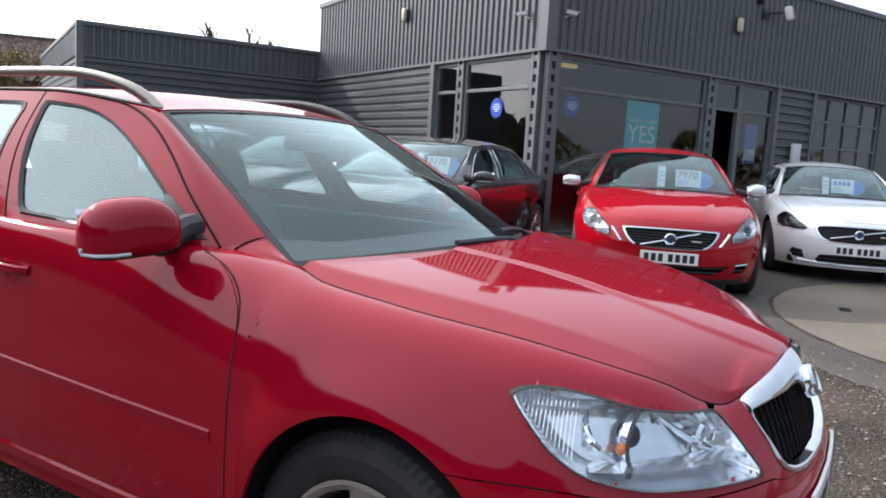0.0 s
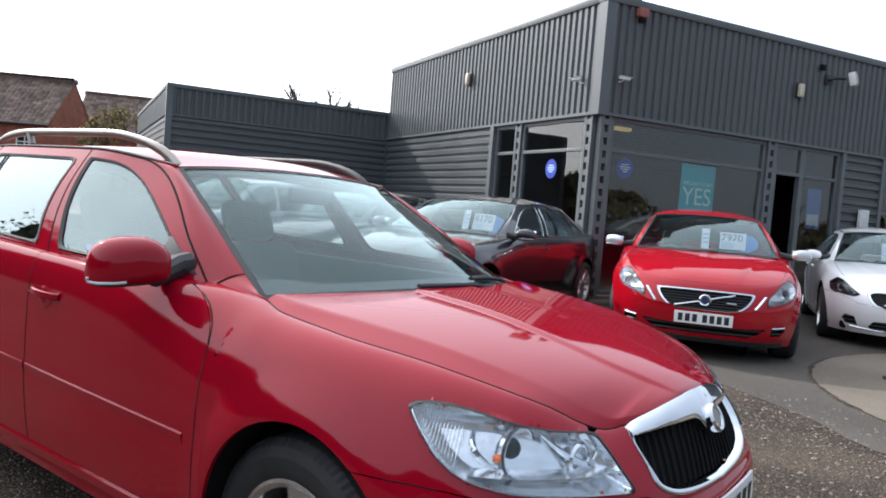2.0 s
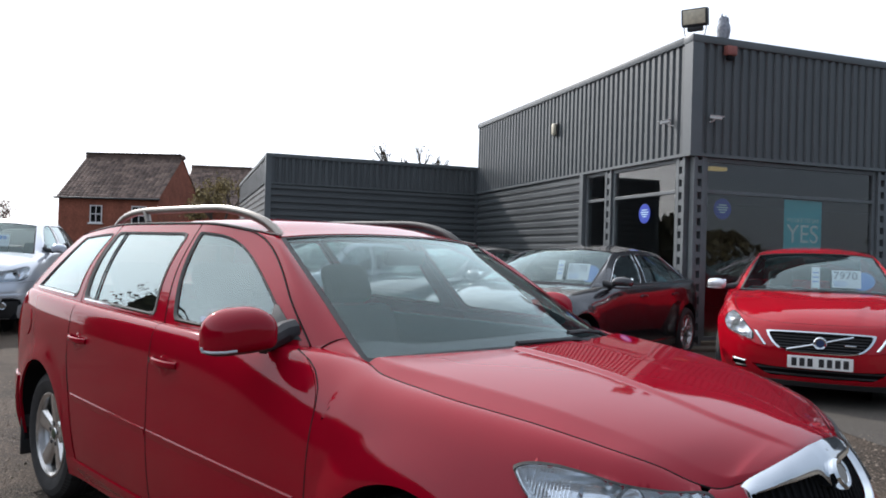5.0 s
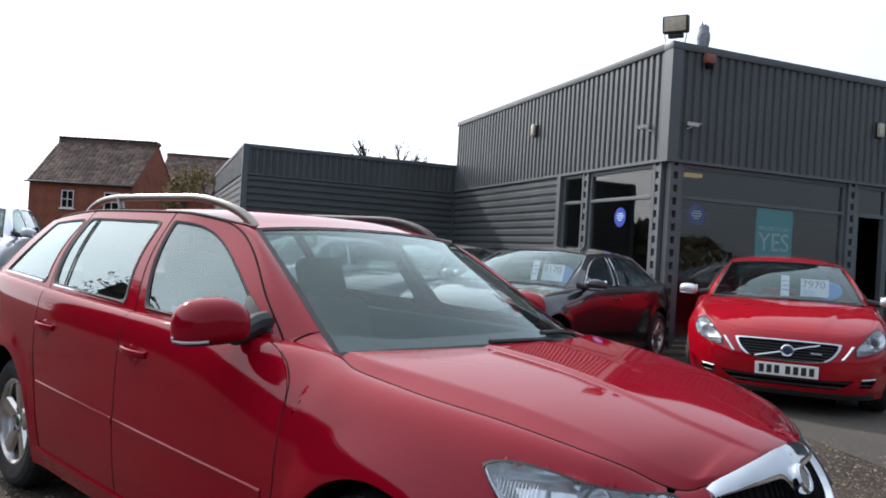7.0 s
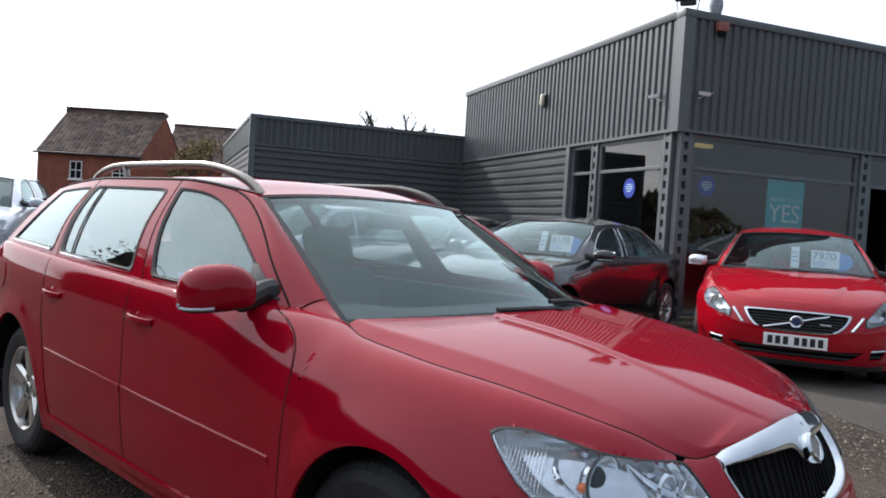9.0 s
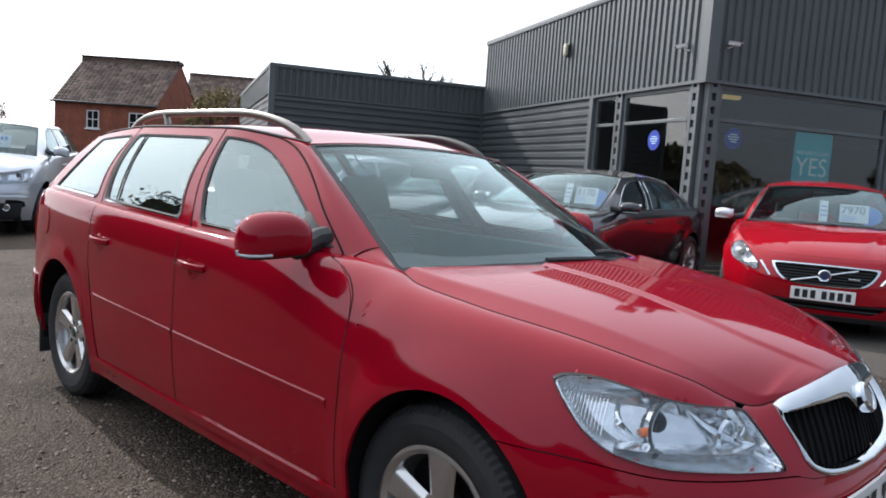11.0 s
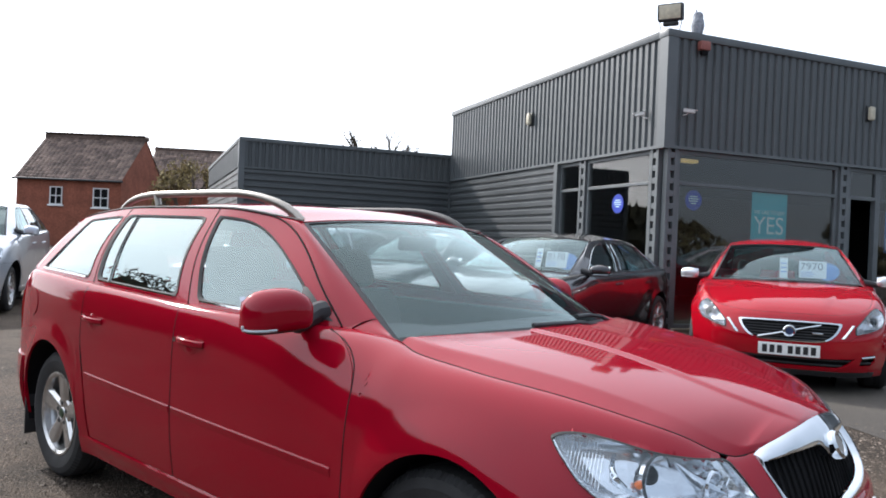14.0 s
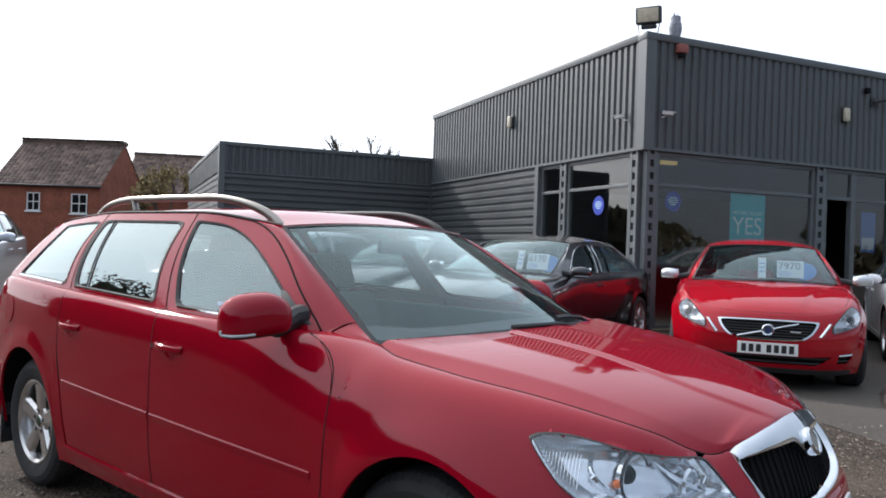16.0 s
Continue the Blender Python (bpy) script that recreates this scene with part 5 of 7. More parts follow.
    wiper(car, [ws(0.74, 0.0) + Vector((0.05, 0, 0.0)), ws(0.66, 0.004) + up, ws(0.54, 0.014) + up, ws(0.40, 0.018) + up])
    wiper(car, [ws(0.93, 0.0) + Vector((0.05, 0, 0.0)), ws(0.90, 0.03) + up, ws(0.78, 0.05) + up, ws(0.66, 0.05) + up])

    def cowl(a, b):
        q = ws(a, 0.0)
        return Vector((q.x + lerp(-0.015, 0.06, b), q.y, q.z - 0.012 - 0.012 * b))
    part("cowl_panel", grid(cowl, 30, 3), PLASTIC, car, "black plastic cowl panel")
    return car, sh


estate, estate_shell = estate_car()

# other parked cars
SALOON = dict(
    plan=[(0.90, 0), (0.885, 0.25), (0.835, 0.48), (0.71, 0.68), (0.50, 0.82), (0.25, 0.895), (0.0, 0.918), (-0.6, 0.925), (-1.5, 0.93), (-2.4, 0.925), (-3.1, 0.88), (-3.45, 0.74), (-3.6, 0.42), (-3.64, 0)],
    edge=[(0.90, 0.80, 0, 0.735), (0.885, 0.785, 0.24, 0.735), (0.835, 0.72, 0.46, 0.745), (0.71, 0.60, 0.62, 0.775), (0.50, 0.43, 0.71, 0.825), (0.25, 0.22, 0.745, 0.88), (0.0, 0.0, 0.755, 0.925), (-0.4, -0.4, 0.755, 0.972), (-0.65, -0.65, 0.81, 0.985), (-1.0, -1.0, 0.855, 0.985), (-2.0, -2.0, 0.865, 1.0), (-2.8, -2.8, 0.85, 1.03), (-3.35, -3.3, 0.70, 1.05), (-3.64, -3.55, 0.0, 1.05)],
    hard=[(0.9, 1.4), (0.7, 1.6), (0.4, 2.0), (-0.3, 2.4), (-0.8, 3.2), (-3.0, 3.0), (-3.64, 2.2)],
    waist=[(0.9, 0.50), (0.5, 0.54), (0.0, 0.60), (-3.64, 0.64)],
    chin_in=[(0.15, 0.06), (0.30, 0.01), (0.42, 0.0)],
    rail_y=[(-0.5, 0.48), (-0.9, 0.555), (-1.3, 0.595), (-2.0, 0.605), (-2.6, 0.565), (-3.3, 0.52)],
    rail_z=[(-0.5, 1.28), (-0.9, 1.335), (-1.25, 1.372), (-1.8, 1.405), (-2.4, 1.385), (-2.8, 1.30), (-3.3, 1.12)],
    bonnet=[(0.80, 0.735), (0.72, 0.785), (0.60, 0.835), (0.40, 0.89), (0.1, 0.945), (-0.3, 0.985), (-0.6, 0.99)],
    roof=[(-1.1, 1.392), (-1.26, 1.405), (-1.5, 1.448), (-1.9, 1.478), (-2.5, 1.44), (-2.8, 1.37), (-3.3, 1.15)],
    sill=0.20, tuck=0.05, wheelbase=2.776, wheel_r=0.330, arch_r=0.385, chin=0.17, track=1.60, flare=0.014,
    headlight=[(0.34, 0.740), (0.45, 0.805), (0.60, 0.775), (0.80, 0.635), (0.755, 0.600), (0.42, 0.640)],
    bumper_top=[(0.90, 0.500), (0.80, 0.53), (0.70, 0.58), (0.45, 0.625), (0.30, 0.625), (0.0, 0.62)],
    nose_x=0.835, grille=(0.50, 0.40, 0.675, 0.515), grille_arch=0.012, grille_sag=0.02,
    cowl_x=-0.42, crease=[(-0.5, 0.60), (0.0, 0.50), (0.5, 0.36), (0.85, 0.28)], crease_h=0.006, crease_w=0.04, cowl_bow=0.12,
    doors=[-0.45, -1.50, -2.42], door_front=[(0.2, -0.46), (0.85, -0.44), (0.98, -0.58), (1.1, -0.62)], rear_cut=[(0.2, 0.10), (0.55, 0.05), (0.8, 0.0), (1.0, 0.0)], door_low=0.30,
    handle_z=0.86,
    windows=[
        dict(outer=(-0.64, -1.50, -1.62, -1.30, 0.0, 1.0), inner=(-0.74, -1.44, -1.58, -1.38, 0.05, 0.88), curve=(0.06, -0.01), bend=0.56),
        dict(outer=(-1.506, -2.95, -2.60, -1.626, 0.0, 1.0), inner=(-1.56, -2.80, -2.50, -1.66, 0.05, 0.88), curve=(-0.01, -0.06), bar=(-2.42, -2.40)),
    ],
    ws_base=(-0.46, 0.745, 0.985), ws_top=(-1.26, 0.565, 1.392), ws_base_bow=0.17, ws_top_bow=0.07, ws_bulge=0.04, cowl_crown=0.015,
    rs_base=(-3.22, 0.60, 1.05), rs_top=(-2.62, 0.545, 1.36),
    mirror=(-0.66, 1.00, 1.03, 0.21, 0.135, 0.14), mirror_foot=(-0.68, 0.08), belt=0.985, cabin_y=0.76, seat_x=-1.42, seat_z=0.38,
    bowls=[(0.60, 0.46, 0.046), (0.36, 0.50, 0.036)], lamp_depth=0.05, lamp_shelves=[0.22, 0.80], lamp_inner=LAMPDARK,
    intakes=[[(0.0, 0.225), (0.42, 0.225), (0.46, 0.26), (0.40, 0.335), (0.0, 0.345)], [(0.56, 0.255), (0.70, 0.27), (0.735, 0.33), (0.70, 0.385), (0.60, 0.37)]],
    wheel=WHEEL_B,
)


def variant(base, kx, ky, kz, **over):
    """The measures of another car, by stretching those of a first one."""
    S = {k: v for k, v in base.items() if k not in ("grille_rim", "grille_mouth", "arches", "shoulder")}
    for k in ("plan",):
        S[k] = [(x * kx, y * ky) for x, y in base[k]]
    S["edge"] = [(a * kx, b * kx, c * ky, d * kz) for a, b, c, d in base["edge"]]
    S["hard"] = [(x * kx, v) for x, v in base["hard"]]
    for k in ("waist", "rail_z", "bonnet", "roof", "headlight", "bumper_top"):
        S[k] = [(x * kx, z * kz) for x, z in base[k]]
    for k in ("rail_y", "crease"):
        S[k] = [(x * kx, y * ky) for x, y in base[k]]
    S["door_front"] = [(z * kz, x * kx) for z, x in base["door_front"]]
    S["doors"] = [x * kx for x in base["doors"]]
    S["wheelbase"] = base["wheelbase"] * kx
    for k in ("ws_base", "ws_top", "rs_base", "rs_top"):
        x, y, z = base[k]
        S[k] = (x * kx, y * ky, z * kz)
    S["windows"] = [dict(w, outer=tuple(v * kx for v in w["outer"][:4]) + w["outer"][4:], inner=tuple(v * kx for v in w["inner"][:4]) + w["inner"][4:]) for w in base["windows"]]
    for w in S["windows"]:
        if "bar" in w:
            w["bar"] = tuple(v * kx for v in w["bar"])
    a, b, c, d = base["grille"]
    S["grille"] = (a * ky, b * ky, c * kz, d * kz)
    x, y, z, p, q, r = base["mirror"]
    S["mirror"] = (x * kx, y * ky, z * kz, p, q, r)
    S["mirror_foot"] = (base["mirror_foot"][0] * kx, base["mirror_foot"][1])
    S["intakes"] = [[(yy * ky, zz * kz) for yy, zz in poly] for poly in base["intakes"]]
    for k in ("cowl_x", "nose_x", "seat_x"):
        S[k] = base[k] * kx
    for k in ("belt", "handle_z", "seat_z"):
        S[k] = base[k] * kz
    S["cabin_y"], S["track"] = base["cabin_y"] * ky, base["track"] * ky
    S.update(over)
    return S


def slanted_grille(sh, S, car, chrome=True, bar=True, rows=7):
    """A dark grille of thin slats with a bright rim, a slanting bar and a plain round badge."""
    g = grille_outline(S)
    w1, w0, z1, z0 = S["grille"]
    cz = (z0 + z1) / 2
    gr = empty("grille")
    gr.parent = car
    part("backing", grid(lambda a, b: on_front(sh, lerp(-w1, w1, a), lerp(z0 - 0.03, z1 + 0.02, b), -0.03), 20, 6, None, sh.mid), DARK, gr, "black grille backing")
    for k in range(rows):
        z = lerp(z0, z1, (k + 0.5) / rows)
        ok = [y for y in np.linspace(-w1, w1, 80) if inside(g, y, z)]
        part("slat", tube([on_front(sh, lerp(ok[1], ok[-2], i / 16), z, -0.008) for i in range(17)], 0.005, 5), PLASTIC, gr)

    def scaled(k, out):
        return [on_front(sh, y * k, cz + (z - cz) * (1 + (k - 1) * 2), out) for y, z in g]
    bm = bmesh.new()
    rws = [[bm.verts.new(p) for p in lo] for lo in (scaled(1.05, 0.0005), scaled(1.03, 0.009), scaled(0.975, 0.009), scaled(0.965, -0.01))]
    n = len(g)
    for a, b in zip(rws, rws[1:]):
        for i in range(n):
            bm.faces.new((a[i], a[(i + 1) % n], b[(i + 1) % n], b[i]))
    finish(bm, sh.mid, 0)
    part("chrome_surround", bm, CHROME if chrome else PLASTIC, gr, "bright grille surround" if chrome else "")
    if bar:
        pts = [on_front(sh, lerp(-w1 * 0.62, w1 * 0.62, i / 12), lerp(z0 + 0.02, z1 - 0.02, i / 12), 0.004) for i in range(13)]
        part("slanting_bar", tube(pts, 0.009, 6), CHROME, gr)
        round_badge(sh, gr, 0, cz, 0.055, 0.008, "badge", CHROME, True)
        q = on_front(sh, w1 * 0.55, cz - 0.01, 0.004)
        part("side_badge", boxes(((q.x - 0.01, q.y - 0.045, q.z - 0.008), (q.x + 0.006, q.y + 0.045, q.z + 0.008), 0.002)), CHROME, gr)


def price_card(car, sh, S, a, b, text, blue=True, name="price_card"):
    """A price card that stands behind the windscreen."""
    ws = screen(sh, S, S["ws_base"], S["ws_top"], S["ws_base_bow"], S["ws_top_bow"], S["ws_bulge"])
    q = ws(a, b)
    m = Matrix.Translation(q + Vector((-0.05, 0, -0.135))) @ Matrix.Rotation(radians(90), 4, "Z") @ Matrix.Rotation(radians(72), 4, "X")
    card = part(name, boxes(((-0.14, -0.10, -0.002), (0.14, 0.10, 0.0), 0)), PAPER, car, "white price card with dark figures", smooth=False)
    card.matrix_local = m
    if text:
        words(text, 0.118, VEILED, card, pose(-0.01, 0.035, 0.001), "figures")
    else:
        for k in range(4):
            part("bar", boxes(((-0.11 + k * 0.055, 0.01, 0), (-0.07 + k * 0.055, 0.07, 0.001))), BLUEP, card, smooth=False)
    for k in range(3):
        part("bar", boxes(((-0.12, -0.035 - k * 0.022, 0), (0.0 + 0.02 * (k % 2), -0.029 - k * 0.022, 0.001))), BLUEP, card, smooth=False)
    if blue:
        bm = lathe([(0.0005, -0.003), (0.12, -0.003), (0.12, -0.005)], 40, "z")
        bmesh.ops.translate(bm, vec=(0.15, -0.02, 0), verts=bm.verts)
        for v in bm.verts:
            v.co.y *= 0.85
        part("blue_roundel", bm, BLUEP, card, "blue roundel")
    return card


def tag_card(car, sh, S, a, b):
    ws = screen(sh, S, S["ws_base"], S["ws_top"], S["ws_base_bow"], S["ws_top_bow"], S["ws_bulge"])
    m = Matrix.Translation(ws(a, b) + Vector((-0.05, 0, -0.13))) @ Matrix.Rotation(radians(90), 4, "Z") @ Matrix.Rotation(radians(72), 4, "X")
    tag = part("paper_tag", boxes(((-0.042, -0.12, -0.002), (0.042, 0.12, 0.0))), PAPER, car, "white paper tag", smooth=False)
    tag.matrix_local = m
    for k in range(3):
        part("bar", boxes(((-0.03, 0.05 - k * 0.05, 0), (0.03, 0.062 - k * 0.05, 0.001))), BLUEP, tag, smooth=False)


def place(x, y, degrees):
    return Matrix.Translation((x, y, 0)) @ Matrix.Rotation(radians(degrees), 4, "Z")


SILVERCAP = mat("silver_cap", (0.72, 0.74, 0.76), 0.22, 0.6, vary=0.04, scale=8, coat=0.6)
S_RED = variant(
    SALOON, 1, 1, 1, mirror_paint=SILVERCAP, mirror_label="satin silver mirror housing",
    headlight=[(0.43, 0.775), (0.50, 0.81), (0.61, 0.785), (0.72, 0.73), (0.797, 0.635), (0.80, 0.567), (0.717, 0.594), (0.557, 0.636), (0.44, 0.711)],
    bumper_top=[(0.90, 0.480), (0.82, 0.52), (0.80, 0.548), (0.717, 0.575), (0.557, 0.618), (0.43, 0.655), (0.30, 0.64), (0.0, 0.62)],
    grille_rim=([(0, 0.668), (0.2, 0.667), (0.40, 0.662), (0.43, 0.652)], [(0.43, 0.652), (0.415, 0.615), (0.37, 0.555), (0.31, 0.512), (0.24, 0.495), (0.15, 0.490), (0, 0.489)]), grille=(0.43, 0.30, 0.665, 0.49),
    intakes=[[(0.0, 0.255), (0.42, 0.255), (0.50, 0.290), (0.565, 0.352), (0.42, 0.345), (0.28, 0.340), (0.0, 0.340)], [(0.61, 0.285), (0.72, 0.285), (0.755, 0.330), (0.735, 0.388), (0.63, 0.375)]],
)
red_saloon, sh = build_car("saloon_car", place(6.516, 5.482, 226.0), S_RED, VRED, "bright red saloon car with silver mirrors and a price card")
slanted_grille(sh, S_RED, red_saloon)
panel_joints(sh, S_RED, red_saloon)
for s in (1, -1):
    part("strip_lamp", grid(lambda a, b: on_front(sh, s * (lerp(0.437, 0.532, b) + lerp(0.0, 0.030, a)), lerp(0.535, 0.655, b), 0.003 + 0.010 * math.sin(a * math.pi)), 6, 10, None, sh.mid, 0.01), REFLECTOR, red_saloon, "slim silver strip lamp")
    part("fog_trim", tube([on_front(sh, s * lerp(0.615, 0.735, i / 8), lerp(0.362, 0.372, i / 8), 0.004) for i in range(9)], 0.010, 6), CHROME, red_saloon, "bright fog lamp trim")
part("lower_lip", grid(lambda a, b: on_front(sh, lerp(-0.78, 0.78, a), lerp(0.170, 0.218, b), 0.006), 40, 4, None, sh.mid, 0.01), PLASTIC, red_saloon, "black plastic lower lip")
number_plate(red_saloon, on_front(sh, 0, 0.405, 0.012), 0)
price_card(red_saloon, sh, S_RED, 0.73, 0.60, "7970")
tag_card(red_saloon, sh, S_RED, 0.50, 0.58)
wiper(red_saloon, [Vector((-0.30, 0.1, 1.005)), Vector((-0.36, -0.2, 1.02)), Vector((-0.46, -0.62, 1.02))])

S_WHITE = variant(SALOON, 0.97, 0.966, 0.985, lamp_inner=DARK)
white_hatch, sh = build_car("hatchback_car", place(9.751, 5.426, 221.9), S_WHITE, WHITE, "white hatchback car with dark headlights and a price card")
slanted_grille(sh, S_WHITE, white_hatch)
panel_joints(sh, S_WHITE, white_hatch)
number_plate(white_hatch, on_front(sh, 0, 0.395, 0.012), 0)
price_card(white_hatch, sh, S_WHITE, 0.60, 0.62, "")
tag_card(white_hatch, sh, S_WHITE, 0.43, 0.60)
part("chrome_strip", tube([on_front(sh, lerp(-0.62, 0.62, i / 20), 0.215 + 0.03 * abs(i / 10 - 1) ** 2, 0.006) for i in range(21)], 0.007, 6), CHROME, white_hatch)

S_BLACK = variant(SALOON, 1.075, 1.0, 0.985, window_chrome=True, grille=(0.42, 0.36, 0.70, 0.52), mirror_paint=BLACKP)
black_saloon, sh = build_car("saloon_car", place(3.93, 7.171, 213.0), S_BLACK, BLACKP, "glossy black saloon car with chrome window trim and a price card")
slanted_grille(sh, S_BLACK, black_saloon, True, False)
price_card(black_saloon, sh, S_BLACK, 0.75, 0.62, "8170")
tag_card(black_saloon, sh, S_BLACK, 0.58, 0.62)

S_SUV = variant(ESTATE, 1.03, 1.03, 1.165, wheel=WHEEL_B, wheel_r=0.345, arch_r=0.41, sill=0.27, chin=0.22, door_low=0.36, strip_z=None, grille=(0.46, 0.38, 0.875, 0.70), mirror_paint=SILVER, mirror_left=None, rear_glass=PRIVACY)
suv, sh = build_car("suv_car", place(-2.243, 11.821, 267.5), S_SUV, SILVER, "pale silver SUV parked facing the yard with a price card")
slanted_grille(sh, S_SUV, suv, True, False, 4)
for z in (0.745, 0.80, 0.85):
    part("chrome_bar", tube([on_front(sh, lerp(-0.40, 0.40, i / 14), z, 0.006) for i in range(15)], 0.010, 6), CHROME, suv, "chrome grille bar")
part("lower_bumper", grid(lambda a, b: on_front(sh, lerp(-0.72, 0.72, a), lerp(0.225, 0.46, b), 0.006), 40, 10, None, sh.mid, 0.01), PLASTIC, suv, "black lower bumper")
for y in (-0.56, 0.56):
    round_badge(sh, suv, y, 0.40, 0.05, 0.012, "fog_lamp", CHROME)
number_plate(suv, on_front(sh, 0, 0.56, 0.012), 0)
price_card(suv, sh, S_SUV, 0.60, 0.66, "", False)

S_DARK = variant(SALOON, 0.98, 0.97, 0.97)
dark_car, sh = build_car("saloon_car", place(3.30, 9.75, 213.0), S_DARK, BLACKP, "black saloon car parked behind another black saloon")
slanted_grille(sh, S_DARK, dark_car, True, False)
S_PALE = variant(SALOON, 0.98, 0.98, 1.0)
pale_car, sh = build_car("hatchback_car", place(1.55, 10.4, 214.0), S_PALE, SILVER, "pale silver car parked near the low grey wing")
slanted_grille(sh, S_PALE, pale_car, True, False)
wiper(pale_car, [Vector((-0.30, 0.1, 1.02)), Vector((-0.36, -0.2, 1.035)), Vector((-0.46, -0.62, 1.035))])

# remove the loose wheel patterns
for pattern in (WHEEL_A, WHEEL_B):
    for o in list(pattern.children_recursive) + [pattern]:
        bpy.data.objects.remove(o)

# ground
def sheet(name, pts, z, material, label):
    bm = bmesh.new()
    bm.faces.new([bm.verts.new((x, y, z)) for x, y in pts])
    bm.normal_update()
    if bm.faces[:][0].normal.z < 0:
        bmesh.ops.reverse_faces(bm, faces=bm.faces)
    ob = part(name, bm, material, None, label, smooth=False)
    return tagged(ob, label, "ground", "", "structure")


sheet("ground", [(-900, -900), (900, -900), (900, 900), (-900, 900)], 0.0, GRAVEL, "worn gravelly tarmac yard with loose stones")


def blob(name, pts, z, material, label, seed, jag=0.05, n=160):
    """A flat sheet with a worn, uneven edge."""
    rnd = random.Random(seed)
    line = smooth_line([(x, y, 0) for x, y in pts + pts[:1]], n)[:-1]
    sheet(name, [(p.x + rnd.uniform(-jag, jag), p.y + rnd.uniform(-jag, jag)) for p in line], z, material, label)


blob("pavement", [(4.95, 1.6), (5.0, 2.6), (5.25, 3.6), (5.3, 4.6), (4.2, 5.6), (2.6, 7.2), (1.5, 9.5), (1.6, 14.0), (2.4, 17.0), (7.4, 17.0), (7.5, 8.8), (16.0, 8.7), (40.0, 8.7), (40.0, -6.0), (16.0, -4.0), (6.0, -2.0), (5.2, 0.2)], 0.004, CONCRETE, "smooth grey tarmac in front of the showroom", 3, 0.045, 420)
circle = [(8.7 + 3.15 * math.cos(a), 1.9 + 3.05 * math.sin(a)) for a in np.linspace(0, 2 * math.pi, 24, endpoint=False)]
blob("pavement_circle", [(8.7 + 3.185 * math.cos(a), 1.9 + 3.085 * math.sin(a)) for a in np.linspace(0, 2 * math.pi, 24, endpoint=False)], 0.006, GRAVEL, "dark gritty joint round the pale concrete", 5, 0.02, 260)
blob("pavement_disc", circle, 0.009, PALE, "pale round concrete slab set in the yard", 4, 0.012, 260)
drain = part("drain_cover", boxes(((-0.09, -0.05, 0.009), (0.09, 0.05, 0.014), 0.002)), DARK, None, smooth=False)
tagged(drain, "small dark drain cover in pale concrete", "drain cover")
drain.matrix_world = pose(7.35, 3.95, 0.0, 0, 0, 35)


# building
bld = empty("showroom_building")
tagged(bld, "grey metal-clad car showroom with glazed corner and parapet", "building")
X0, Y0, X1, Y1 = 7.45, 8.735, 26.0, 17.04
HEAD, PARAPET, LOW = 2.825, 4.545, 3.46


def ribbed(name, o, along, length, z0, z1, pitch, depth, parent, material, vertical=True, flat=0.55):
    """Trapezoid-profile cladding sheet; its outer face turns to the right of along."""
    along = Vector(along)
    outv = Vector((along.y, -along.x, 0))
    o = Vector(o)
    bm = bmesh.new()
    prof = []
    total = length if vertical else z1 - z0
    n = int(total / pitch) + 1
    for k in range(n):
        b = k * pitch
        for f, d in ((0.0, 0.0), (0.30, 0.0), (0.42, depth), (0.88, depth), (1.0, 0.0)):
            if b + f * pitch <= total:
                prof.append((b + f * pitch, d))
    prof.append((total, 0.0))
    rows = []
    for t, d in prof:
        if vertical:
            rows.append([bm.verts.new(o + along * t + outv * d + Vector((0, 0, z))) for z in (z0, z1)])
        else:
            rows.append([bm.verts.new(o + along * s + outv * d + Vector((0, 0, z0 + t))) for s in (0, length)])
    for a, b in zip(rows, rows[1:]):
        if (Vector(a[0].co) - Vector(b[0].co)).length > 1e-6:
            bm.faces.new((a[0], b[0], b[1], a[1]))
    bm.normal_update()
    s = sum(f.normal.dot(outv) for f in bm.faces)
    if s < 0:
        bmesh.ops.reverse_faces(bm, faces=bm.faces)
    return part(name, bm, material, parent, smooth=False)


def slab(name, lo, hi, material, parent, label="", bevel=0.0):
    return part(name, boxes((lo, hi, bevel)), material, parent, label, smooth=bevel > 0)


# upper cladding on its backing walls
ribbed("upper_cladding", (X0, Y0 - 0.03, 0), (1, 0, 0), X1 - X0, HEAD, PARAPET - 0.1, 0.152, 0.032, bld, CLAD)
ribbed("upper_cladding", (X0 - 0.03, Y1, 0), (0, -1, 0), Y1 - Y0, HEAD, PARAPET - 0.1, 0.152, 0.032, bld, CLAD)
slab("wall", (X0, Y0 - 0.025, HEAD), (X1, Y0 + 0.12, PARAPET - 0.02), CLAD, bld)
slab("wall", (X0 - 0.025, Y0 + 0.12, HEAD), (X0 + 0.12, Y1 - 0.02, PARAPET - 0.02), CLAD, bld)
slab("parapet_flashing", (X0 - 0.085, Y0 - 0.085, PARAPET - 0.11), (X1, Y0 + 0.14, PARAPET), FLASH, bld, "", 0.006)
slab("parapet_flashing", (X0 - 0.085, Y0 + 0.14, PARAPET - 0.11), (X0 + 0.14, Y1 - 0.02, PARAPET), FLASH, bld, "", 0.006)
slab("drip_flashing", (X0 - 0.08, Y0 - 0.08, HEAD - 0.03), (X1, Y0 + 0.02, HEAD + 0.015), FLASH, bld)
slab("drip_flashing", (X0 - 0.08, Y0 + 0.02, HEAD - 0.03), (X0 + 0.02, Y1, HEAD + 0.015), FLASH, bld)
slab("corner_flashing", (X0 - 0.078, Y0 - 0.078, HEAD + 0.015), (X0 + 0.11, Y0 - 0.026, PARAPET - 0.11), FLASH, bld)
